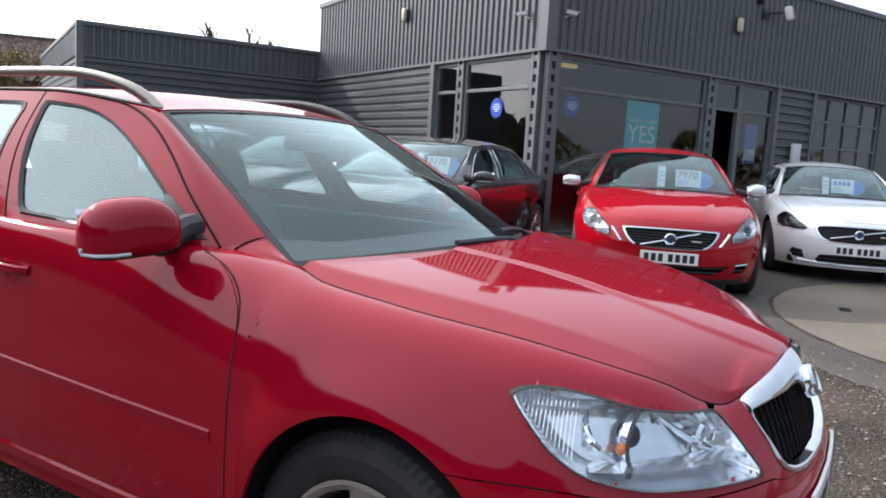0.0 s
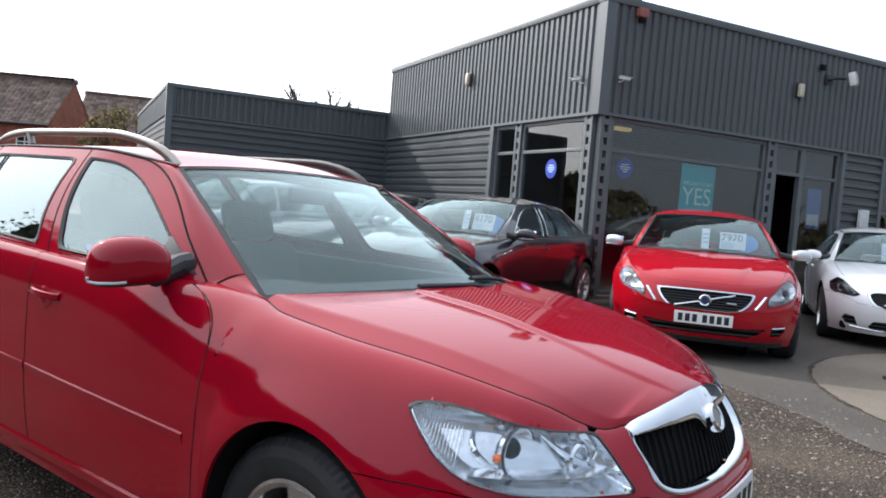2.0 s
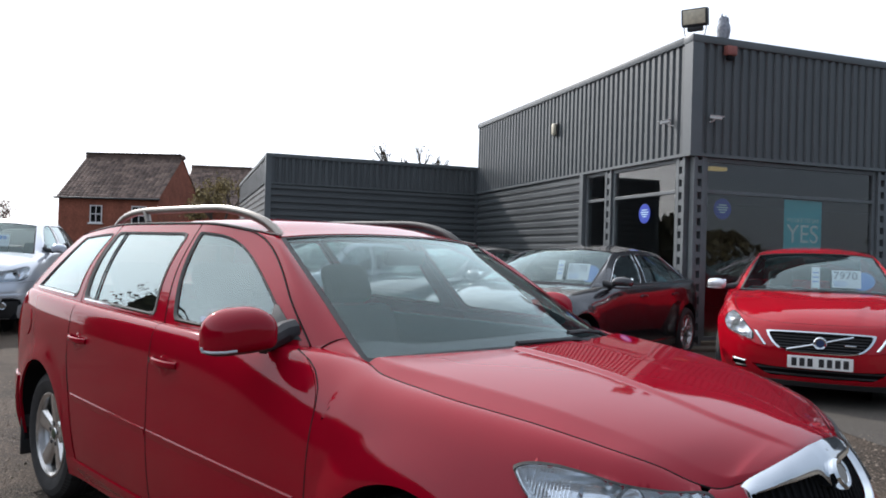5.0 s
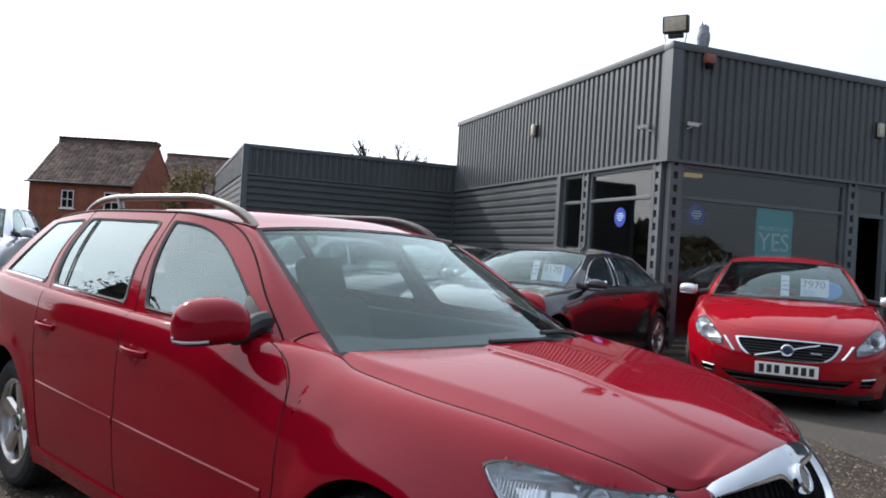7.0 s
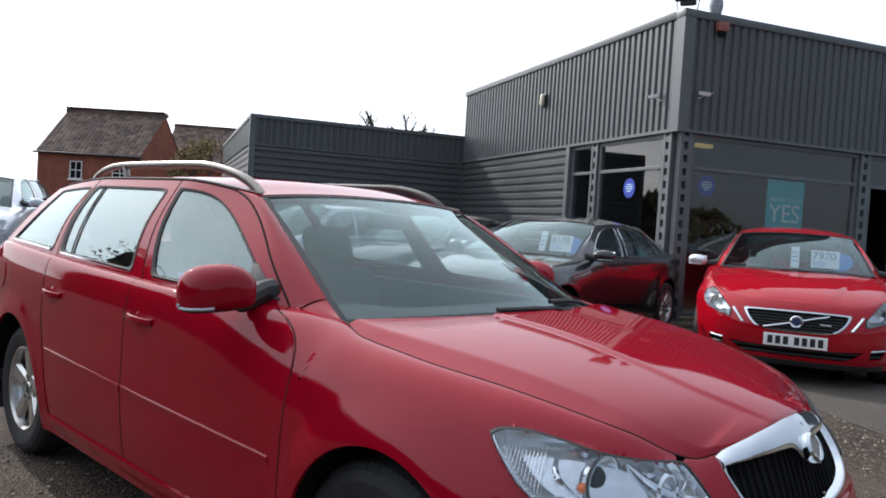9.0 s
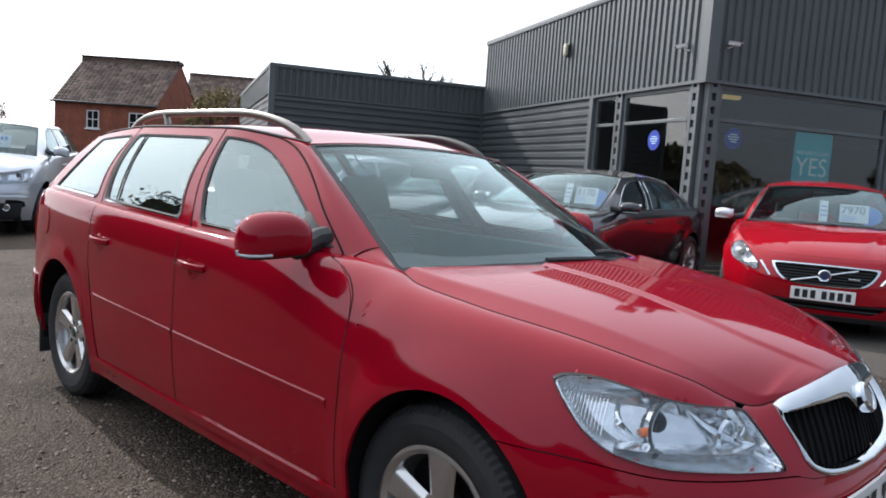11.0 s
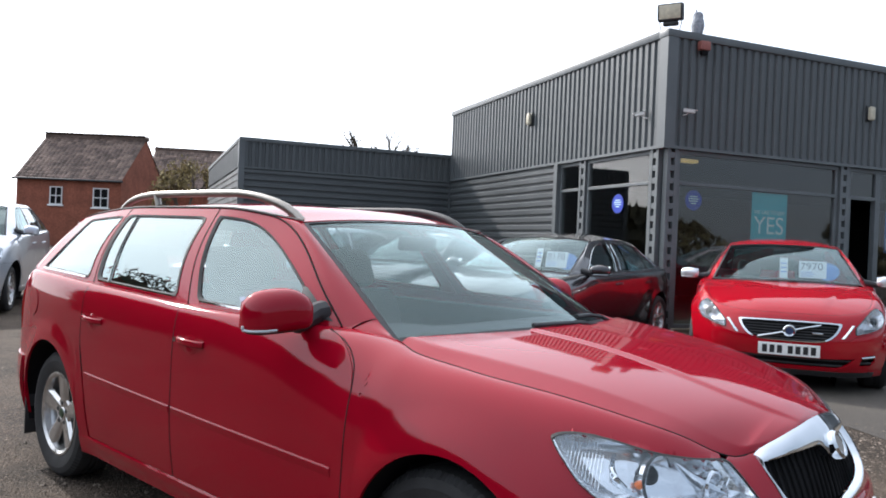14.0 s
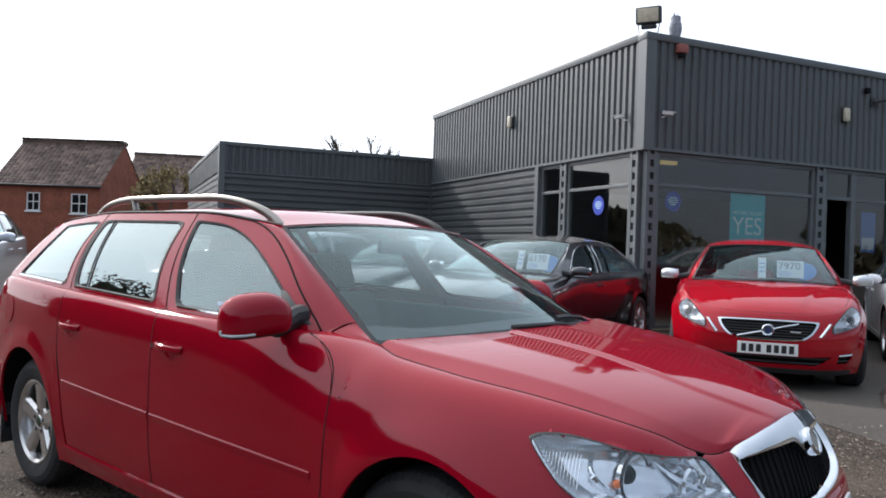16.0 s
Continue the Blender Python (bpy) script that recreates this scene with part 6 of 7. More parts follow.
slab("corner_flashing", (X0 - 0.078, Y0 - 0.026, HEAD + 0.015), (X0 - 0.026, Y0 + 0.11, PARAPET - 0.11), FLASH, bld)
slab("roof", (X0 + 0.14, Y0 + 0.14, PARAPET - 0.5), (X1, Y1 - 0.02, PARAPET - 0.4), ROOFING, bld)
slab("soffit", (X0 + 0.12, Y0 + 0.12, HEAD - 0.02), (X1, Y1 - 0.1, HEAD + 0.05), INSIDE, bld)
slab("floor_slab", (X0 - 0.02, Y0 - 0.02, 0.0), (X1, Y1 - 0.02, 0.10), PALE, bld)
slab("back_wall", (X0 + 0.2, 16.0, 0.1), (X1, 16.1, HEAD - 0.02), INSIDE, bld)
slab("end_wall", (X1 - 0.1, Y0 + 0.13, 0.0), (X1, Y1 - 0.14, PARAPET - 0.12), CLAD, bld)
slab("rear_wall", (X0 + 0.15, Y1 - 0.12, 0.0), (X1, Y1 - 0.02, PARAPET - 0.12), CLAD, bld)
# left front: ribbed panel, then glazing up to the corner
ribbed("lower_cladding", (X0 - 0.02, Y1, 0), (0, -1, 0), Y1 - 11.82, 0.0, HEAD - 0.03, 0.153, 0.036, bld, CLAD, False)
slab("wall", (X0, 11.75, 0.0), (X0 + 0.12, Y1, HEAD - 0.02), CLAD, bld)
slab("panel_edge", (X0 - 0.085, 11.70, 0.0), (X0 + 0.12, 11.82, HEAD - 0.03), STEEL, bld)


def perforated(x, y, along, z1):
    """A steel post with a row of square openings on the side that shows."""
    p = empty("steel_post")
    p.parent = bld
    a = Vector((1, 0, 0)) if along == "x" else Vector((0, 1, 0))
    bm = bmesh.new()
    w, d = 0.19, 0.10
    o = Vector((x, y, 0))
    side = Vector((0, 1, 0)) if along == "x" else Vector((1, 0, 0))

    def bx(s0, s1, d0, d1, z0, zz1):
        c0, c1 = o + a * s0 + side * d0, o + a * s1 + side * d1
        box(bm, (min(c0.x, c1.x), min(c0.y, c1.y), z0), (max(c0.x, c1.x), max(c0.y, c1.y), zz1))
    bx(0, 0.055, -0.05, 0.05, 0.0, z1)
    bx(w - 0.055, w, -0.05, 0.05, 0.0, z1)
    z = 0.0
    while z < z1:
        bx(0.055, w - 0.055, -0.045, 0.045, z, min(z1, z + 0.085))
        z += 0.19
    part("post", bm, STEEL, p, smooth=False)
    bm = bmesh.new()
    bx2 = (o + a * 0.056 + side * 0.03, o + a * (w - 0.056) + side * 0.046)
    box(bm, (min(bx2[0].x, bx2[1].x), min(bx2[0].y, bx2[1].y), 0), (max(bx2[0].x, bx2[1].x), max(bx2[0].y, bx2[1].y), z1))
    part("post_back", bm, LINING, p, smooth=False)
    return p


perforated(X0, 10.80, "y", HEAD - 0.03)
perforated(X0, Y0 + 0.08, "y", HEAD - 0.03)
perforated(X0 + 0.02, Y0, "x", HEAD - 0.03)
slab("kerb", (X0 - 0.25, Y0 - 0.35, 0.0), (X1, Y0 - 0.02, 0.055), PALE, bld, "pale concrete kerb", 0.01)
perforated(10.98, Y0, "x", HEAD - 0.03)


def window(name, p0, p1, z0, z1, transom=None, bars=(), fr=0.06, shade=SHOPGLASS):
    """A glazed opening between two plan points, with frame, transom and bars."""
    w = empty(name)
    w.parent = bld
    a, b = Vector((*p0, 0)), Vector((*p1, 0))
    d = (b - a).normalized()
    L = (b - a).length
    rot = Matrix.Translation(a) @ Matrix.Rotation(math.atan2(d.y, d.x), 4, "Z")

    def bit(nm, x0, x1, za, zb, y0, y1, m):
        ob = part(nm, boxes(((x0, y0, za), (x1, y1, zb), 0.003 if m is not shade else 0)), m, w, smooth=False)
        ob.matrix_local = rot
        return ob
    bit("window_frame", 0, fr, z0, z1, -0.03, 0.05, STEEL)
    bit("window_frame", L - fr, L, z0, z1, -0.03, 0.05, STEEL)
    bit("window_frame", fr, L - fr, z1 - fr, z1, -0.028, 0.05, STEEL)
    bit("window_frame", fr, L - fr, z0, z0 + fr, -0.028, 0.05, STEEL)
    if transom:
        bit("transom", fr, L - fr, transom - 0.025, transom + 0.025, -0.035, 0.05, STEEL)
    for t in bars:
        bit("mullion", L * t - 0.03, L * t + 0.03, z0 + fr, z1 - fr, -0.026, 0.05, STEEL)
    g = part("pane", boxes(((fr * 0.8, 0.004, z0 + fr * 0.8), (L - fr * 0.8, 0.010, z1 - fr * 0.8))), shade, w, smooth=False)
    g.matrix_local = rot
    return w


H = HEAD - 0.035
window("window", (X0 + 0.02, 11.70), (X0 + 0.02, 11.0), 0.12, H, 2.30)
window("window", (X0 + 0.02, 10.79), (X0 + 0.02, 9.02), 0.12, H, 2.30)
window("window", (7.68, Y0 + 0.02), (10.97, Y0 + 0.02), 0.12, H, 2.30)
window("window", (11.20, Y0 + 0.02), (11.90, Y0 + 0.02), 2.27, H)
slab("door_jamb", (11.20, Y0 - 0.02, 0.10), (11.26, Y0 + 0.07, 2.27), STEEL, bld)
slab("door_jamb", (11.84, Y0 - 0.02, 0.10), (11.90, Y0 + 0.07, 2.27), STEEL, bld)
leaf = part("open_door", boxes(((0, 0, 0.12), (0.05, 0.62, 2.25), 0.004)), TRIM, bld, "dark door standing open inward", smooth=False)
leaf.matrix_local = Matrix.Translation((11.27, Y0 + 0.08, 0)) @ Matrix.Rotation(radians(-52), 4, "Z")
window("window", (11.90, Y0 + 0.02), (12.86, Y0 + 0.02), 0.12, H, 2.29)
strip = part("ceiling_light", boxes(((8.02, Y0 + 0.30, 2.665), (8.34, Y0 + 0.42, 2.72), 0.01)), GLOWLAMP, None)
tagged(strip, "small yellow lit lamp inside the shop window head", "lamp")
slab("wall", (12.86, Y0 - 0.01, 0.0), (14.08, Y0 + 0.12, HEAD - 0.02), CLAD, bld)
ribbed("lower_cladding", (12.95, Y0 - 0.012, 0), (1, 0, 0), 1.05, 0.0, HEAD - 0.03, 0.153, 0.036, bld, CLAD, False)
slab("panel_edge", (12.86, Y0 - 0.07, 0.0), (12.95, Y0 - 0.01, HEAD - 0.03), STEEL, bld)
slab("panel_edge", (14.0, Y0 - 0.07, 0.0), (14.08, Y0 - 0.01, HEAD - 0.03), STEEL, bld)
window("window", (14.10, Y0 + 0.05), (16.5, Y0 + 0.05), 0.12, H, 1.8, (0.25, 0.5, 0.75))
for z in (1.30, 2.30):
    slab("glazing_bar", (14.16, Y0 + 0.022, z - 0.025), (16.44, Y0 + 0.048, z + 0.025), STEEL, bld)
slab("wall", (16.5, Y0 - 0.01, 0.0), (X1, Y0 + 0.12, HEAD - 0.02), CLAD, bld)

# low wing
ribbed("low_upper_cladding", (2.31, Y1 - 0.02, 0), (1, 0, 0), X0 - 2.31 - 0.03, 2.80, LOW - 0.08, 0.152, 0.028, bld, CLAD)
ribbed("low_cladding", (2.31, Y1 - 0.02, 0), (1, 0, 0), X0 - 2.31 - 0.03, 0.0, 2.77, 0.153, 0.036, bld, CLAD, False)
ribbed("low_upper_cladding", (2.31 - 0.02, 26.0, 0), (0, -1, 0), 26.0 - Y1, 2.80, LOW - 0.08, 0.152, 0.028, bld, CLAD)
ribbed("low_cladding", (2.31 - 0.02, 26.0, 0), (0, -1, 0), 26.0 - Y1, 0.0, 2.77, 0.153, 0.036, bld, CLAD, False)
slab("low_wall", (2.31, Y1, 0.0), (X0 - 0.06, Y1 + 0.2, LOW - 0.02), CLAD, bld)
slab("low_wall", (2.31, Y1 + 0.2, 0.0), (2.51, 26.0, LOW - 0.02), CLAD, bld)
slab("low_wall", (2.51, 25.8, 0.0), (X0, 26.0, LOW - 0.02), CLAD, bld)
slab("low_roof", (2.51, Y1 + 0.2, LOW - 0.3), (X0 - 0.03, 25.8, LOW - 0.2), ROOFING, bld)
slab("low_flashing", (2.31 - 0.07, Y1 - 0.07, LOW - 0.09), (X0 - 0.09, Y1 + 0.1, LOW), FLASH, bld, "", 0.006)
slab("low_flashing", (2.31 - 0.07, Y1 + 0.1, LOW - 0.09), (2.5, 26.0, LOW), FLASH, bld, "", 0.006)
slab("low_corner", (2.31 - 0.075, Y1 - 0.075, 0.0), (2.31 + 0.06, Y1 - 0.021, LOW - 0.09), FLASH, bld)
slab("low_corner", (2.31 - 0.075, Y1 - 0.021, 0.0), (2.31 - 0.021, Y1 + 0.06, LOW - 0.09), FLASH, bld)
slab("low_drip", (2.31 - 0.05, Y1 - 0.06, 2.77), (X0 - 0.09, Y1 - 0.019, 2.80), FLASH, bld)
slab("corner_trim", (X0 - 0.10, Y1 - 0.065, 0.0), (X0 - 0.0, Y1 + 0.02, LOW + 0.0), CLAD, bld)

# on the building
def lettered_disc(m, parent):
    d = part("round_sticker", lathe([(0.0005, 0.003), (0.155, 0.003), (0.155, 0.0)], 40, "z"), DISC, parent)
    tagged(d, "round blue sticker with pale lines on the glass", "sticker", "window stickers")
    d.matrix_world = m
    for k, w in enumerate((0.07, 0.10, 0.085, 0.05)):
        part("bar", boxes(((-w, 0.05 - k * 0.035, 0.003), (w, 0.064 - k * 0.035, 0.004))), LIGHTTEAL, d, smooth=False)
    return d


FACE_S = Matrix.Rotation(radians(90), 4, "X")                       # a sheet that faces -y
FACE_W = Matrix.Rotation(radians(-90), 4, "Z") @ FACE_S             # a sheet that faces -x
lettered_disc(Matrix.Translation((8.05, Y0 + 0.038, 2.06)) @ FACE_S, None)
lettered_disc(Matrix.Translation((X0 + 0.012, 9.88, 2.01)) @ FACE_W, None)
poster = part("poster", boxes(((-0.365, -0.42, 0), (0.365, 0.33, 0.004))), TEAL, None, smooth=False)
tagged(poster, "teal poster with the pale word YES in the window", "poster")
poster.matrix_world = Matrix.Translation((9.56, Y0 + 0.040, 1.93)) @ FACE_S
words("YES", 0.40, LIGHTTEAL, poster, pose(0, -0.20, 0.005), "lettering")
words("WE LIKE TO SAY", 0.085, LIGHTTEAL, poster, pose(0, 0.02, 0.005), "lettering")
small = part("poster", boxes(((-0.18, -0.35, 0), (0.18, 0.35, 0.004))), BLUEP, None, smooth=False)
tagged(small, "small blue and white poster inside the door glass", "poster")
small.matrix_world = Matrix.Translation((12.35, Y0 + 0.040, 1.75)) @ FACE_S
part("panel", boxes(((-0.15, -0.30, 0.004), (0.15, -0.10, 0.006))), PAPER, small, smooth=False)


def bulkhead(x, y, z, m, label):
    b = part("wall_light", boxes(((-0.075, -0.13, 0), (0.075, 0.13, 0.03), 0.01)), PLASTIC, None)
    tagged(b, label, "wall light", "wall lights")
    b.matrix_world = Matrix.Translation((x, y, z)) @ m
    part("diffuser", boxes(((-0.06, -0.115, 0.03), (0.06, 0.115, 0.10), 0.03)), BEIGE, b, "yellowed plastic cover")
    return b


bulkhead(11.52, Y0 - 0.065, 3.71, FACE_S, "yellowed bulkhead light on grey cladding")
bulkhead(X0 - 0.065, 12.81, 3.78, FACE_W, "yellowed bulkhead light on grey cladding")


def cctv(foot, body, aim, name="security_camera"):
    c = empty(name)
    tagged(c, "white security camera on a bracket by the corner", "camera", "security cameras")
    foot, body, aim = Vector(foot), Vector(body), Vector(aim)
    c.location = foot
    part("bracket", tube([Vector((0, 0, 0)), (body - foot) * 0.6 + Vector((0, 0, -0.03)), body - foot], 0.014, 8), CAMWHITE, c)
    m = Matrix.Translation(body - foot) @ aim.to_track_quat("X", "Z").to_matrix().to_4x4()
    bm = boxes(((-0.12, -0.035, -0.03), (0.13, 0.035, 0.04), 0.018))
    bmesh.ops.transform(bm, matrix=m, verts=bm.verts)
    part("housing", bm, CAMWHITE, c)
    bm = boxes(((-0.12, -0.045, 0.04), (0.17, 0.045, 0.05), 0.004))
    bmesh.ops.transform(bm, matrix=m, verts=bm.verts)
    part("sun_shield", bm, CAMWHITE, c)
    bm = lathe([(0.001, 0.135), (0.024, 0.135), (0.026, 0.12)], 16, "x")
    bmesh.ops.transform(bm, matrix=m, verts=bm.verts)
    part("lens", bm, DARK, c)
    return c


cctv((7.70, Y0 - 0.065, 3.30), (7.76, Y0 - 0.19, 3.37), (0.85, -0.45, -0.12)).scale = (0.68, 0.68, 0.68)
cctv((X0 - 0.065, 9.08, 3.28), (X0 - 0.19, 9.20, 3.37), (-0.5, 0.85, -0.12)).scale = (0.68, 0.68, 0.68)

alarm = part("alarm_box", boxes(((-0.09, -0.06, 0), (0.09, 0.075, 0.09), 0.012)), RUST, None)
tagged(alarm, "faded red alarm box under the parapet", "alarm")
alarm.matrix_world = Matrix.Translation((8.0, Y0 - 0.065, 4.35)) @ FACE_S
part("strobe", boxes(((-0.06, -0.13, 0.01), (0.06, -0.06, 0.07), 0.015)), DARK, alarm, "dark strobe light")

# floodlights
flood = empty("floodlight", Matrix.Translation((X0 + 0.02, Y0 + 0.02, PARAPET)))
tagged(flood, "grey floodlight standing on the parapet corner", "floodlight")
bm = boxes(((-0.06, -0.185, -0.10), (0.08, 0.185, 0.15), 0.02))
bmesh.ops.transform(bm, matrix=Matrix.Translation((0, 0, 0.24)) @ Matrix.Rotation(radians(220), 4, "Z") @ Matrix.Rotation(radians(10), 4, "Y"), verts=bm.verts)
part("housing", bm, PLASTIC, flood, "dark lamp housing")
bm = boxes(((0.08, -0.155, -0.07), (0.086, 0.155, 0.13), 0.002))
bmesh.ops.transform(bm, matrix=Matrix.Translation((0, 0, 0.24)) @ Matrix.Rotation(radians(220), 4, "Z") @ Matrix.Rotation(radians(10), 4, "Y"), verts=bm.verts)
part("glass", bm, BEIGE, flood, "pale front glass")
bm = boxes(((-0.05, -0.11, -0.17), (0.06, 0.11, -0.10), 0.02))
bmesh.ops.transform(bm, matrix=Matrix.Translation((0, 0, 0.24)) @ Matrix.Rotation(radians(220), 4, "Z") @ Matrix.Rotation(radians(10), 4, "Y"), verts=bm.verts)
part("control_box", bm, PLASTIC, flood)
for s in (-1, 1):
    part("bracket_leg", tube([Vector((s * 0.09, -s * 0.10, 0.0)), Vector((s * 0.10, -s * 0.12, 0.10)), Vector((s * 0.10, -s * 0.12, 0.2))], 0.008, 6), SATIN, flood)

sec = empty("floodlight", Matrix.Translation((12.22, Y0 - 0.065, 4.0)))
tagged(sec, "small white floodlight on a dark wall arm", "floodlight")
part("wall_plate", boxes(((-0.06, -0.02, -0.08), (0.06, 0.0, 0.08), 0.006)), PLASTIC, sec)
part("arm", tube([Vector((0, -0.02, 0)), Vector((0.1, -0.12, 0.03)), Vector((0.22, -0.2, 0.03))], 0.03, 8), PLASTIC, sec, "dark arm")
bm = boxes(((-0.07, -0.08, -0.13), (0.07, 0.05, 0.12), 0.035))
bmesh.ops.transform(bm, matrix=Matrix.Translation((0.31, -0.25, 0.02)) @ Matrix.Rotation(radians(28), 4, "Z") @ Matrix.Rotation(radians(-14), 4, "X"), verts=bm.verts)
part("lamp_head", bm, CAMWHITE, sec, "white lamp head")
bm = boxes(((-0.055, -0.088, -0.10), (0.055, -0.081, 0.09), 0.002))
bmesh.ops.transform(bm, matrix=Matrix.Translation((0.31, -0.25, 0.02)) @ Matrix.Rotation(radians(28), 4, "Z") @ Matrix.Rotation(radians(-14), 4, "X"), verts=bm.verts)
part("glass", bm, BEIGE, sec, "pale front glass")
dome = part("dome_sensor", boxes(((-0.05, -0.05, 0), (0.05, 0.05, 0.07), 0.02)), DARK, None)
tagged(dome, "small dark dome sensor on grey cladding", "sensor")
dome.matrix_world = Matrix.Translation((12.04, Y0 - 0.065, 4.18)) @ FACE_S

# plastic owl, one plain mesh
prof = [(0.001, 0.0), (0.07, 0.0), (0.085, 0.05), (0.10, 0.13), (0.095, 0.20), (0.075, 0.245), (0.08, 0.28), (0.07, 0.325), (0.03, 0.345), (0.001, 0.347)]
bm = lathe(prof, 20, "z")
for s in (-1, 1):
    r = bmesh.ops.create_cone(bm, cap_ends=True, segments=8, radius1=0.022, radius2=0.002, depth=0.07)
    bmesh.ops.translate(bm, vec=(s * 0.05, 0, 0.36), verts=r["verts"])
owl = part("owl_statue", bm, OWLM, None)
tagged(owl, "grey plastic owl statue on the parapet edge", "statue")
owl.matrix_world = Matrix.Translation((7.97, Y0 + 0.02, PARAPET)) @ Matrix.Rotation(radians(20), 4, "Z")

# white notice box on the louvred panel
nb = part("notice_box", boxes(((-0.13, -0.2, 0), (0.13, 0.2, 0.05), 0.008)), CAMWHITE, None)
tagged(nb, "white box on the grey louvred panel", "box")
nb.matrix_world = Matrix.Translation((13.54, Y0 - 0.075, 1.62)) @ FACE_S


# houses beyond the yard
def house(name, x0, x1, y0, y1, eave, ridge, label, wins=()):
    h = empty(name)
    tagged(h, label, "house", "brick houses")
    ym = (y0 + y1) / 2
    bm = bmesh.new()
    v = [bm.verts.new(p) for p in ((x0, y0, 0), (x1, y0, 0), (x1, y1, 0), (x0, y1, 0), (x0, y0, eave), (x1, y0, eave), (x1, y1, eave), (x0, y1, eave), (x0, ym, ridge), (x1, ym, ridge))]
    for f in ((0, 1, 5, 4), (1, 2, 6, 9, 5), (2, 3, 7, 6), (3, 0, 4, 8, 7)):
        bm.faces.new([v[i] for i in f])
    bmesh.ops.recalc_face_normals(bm, faces=bm.faces)
    part("wall", bm, BRICK, h, smooth=False)
    slope = math.hypot(ym - y0, ridge - eave)
    rows, cols = int(slope / 0.33), int((x1 - x0 + 0.3) / 0.30)
    for side in (-1, 1):
        bm = bmesh.new()
        base = Vector((x0 - 0.15, y0 if side < 0 else y1, eave))
        d = Vector((0, (ym - y0) * (1 if side < 0 else -1), ridge - eave)).normalized()
        nrm = Vector((0, -d.z if side < 0 else d.z, abs(d.y)))
        base = base - d * 0.25
        for r in range(rows + 2):
            for c in range(cols):
                o = base + d * (r * 0.33) + Vector((c * 0.30, 0, 0))
                pts = []
                for k in range(4):
                    t = k / 3
                    lift = 0.05 * math.sin(math.pi * t) + 0.02
                    pts.append((t, lift))
                lo = [bm.verts.new(o + Vector((t * 0.30, 0, 0)) + nrm * (l + 0.035)) for t, l in pts]
                hi = [bm.verts.new(o + d * 0.36 + Vector((t * 0.30, 0, 0)) + nrm * l) for t, l in pts]
                bt = [bm.verts.new(o + Vector((t * 0.30, 0, 0)) + nrm * (l - 0.03)) for t, l in pts]
                for k in range(3):
                    bm.faces.new((lo[k], lo[k + 1], hi[k + 1], hi[k]))
                    bm.faces.new((bt[k], bt[k + 1], lo[k + 1], lo[k]))
        roof = part("roof_slope", bm, TILE, h, "brown pantiled roof", smooth=False)
        roof["kind"] = "stuff"
    part("ridge", tube([Vector((x0 - 0.2, ym, ridge + 0.06)), Vector((x1 + 0.2, ym, ridge + 0.06))], 0.14, 8), TILE, h)
    part("gutter", tube([Vector((x0 - 0.2, y0 - 0.25, eave - 0.08)), Vector((x1 + 0.2, y0 - 0.25, eave - 0.08))], 0.07, 8), PLASTIC, h, "black gutter")
    for xa, xb, za, zb in wins:
        w = empty("window")
        w.parent = h
        t = 0.065
        part("window_frame", boxes(((xa, y0 - 0.06, za), (xa + t, y0 + 0.02, zb)), ((xb - t, y0 - 0.06, za), (xb, y0 + 0.02, zb)), ((xa + t, y0 - 0.06, zb - t), (xb - t, y0 + 0.02, zb)), ((xa + t, y0 - 0.06, za), (xb - t, y0 + 0.02, za + t)), (((xa + xb) / 2 - 0.025, y0 - 0.055, za + t), ((xa + xb) / 2 + 0.025, y0 + 0.02, zb - t)), ((xa + t, y0 - 0.052, (za + zb) / 2 - 0.03), (xb - t, y0 + 0.02, (za + zb) / 2 + 0.03))), UPVC, w, smooth=False)
        part("pane", boxes(((xa + t, y0 - 0.02, za + t), (xb - t, y0 - 0.01, zb - t))), DARK, w, smooth=False)
        part("sill", boxes(((xa - 0.1, y0 - 0.12, za - 0.1), (xb + 0.1, y0 + 0.0, za), 0.01)), UPVC, w)
    return h


h1 = house("house", 0.0, 7.0, 0.0, 7.6, 4.5, 7.7, "red-brick house with brown pantiled roof and white windows", ((2.25, 3.1, 2.75, 3.95), (5.15, 6.2, 2.65, 3.95)))
h1.matrix_world = Matrix.Translation((-7.75, 56.6, 0)) @ Matrix.Rotation(radians(-22), 4, "Z")
h2 = house("house", 0.0, 12.0, 0.0, 8.0, 4.6, 7.75, "red-brick house with brown tiled roof behind the yard", ())
h2.matrix_world = Matrix.Translation((0.2, 60.0, 0)) @ Matrix.Rotation(radians(-12), 4, "Z")


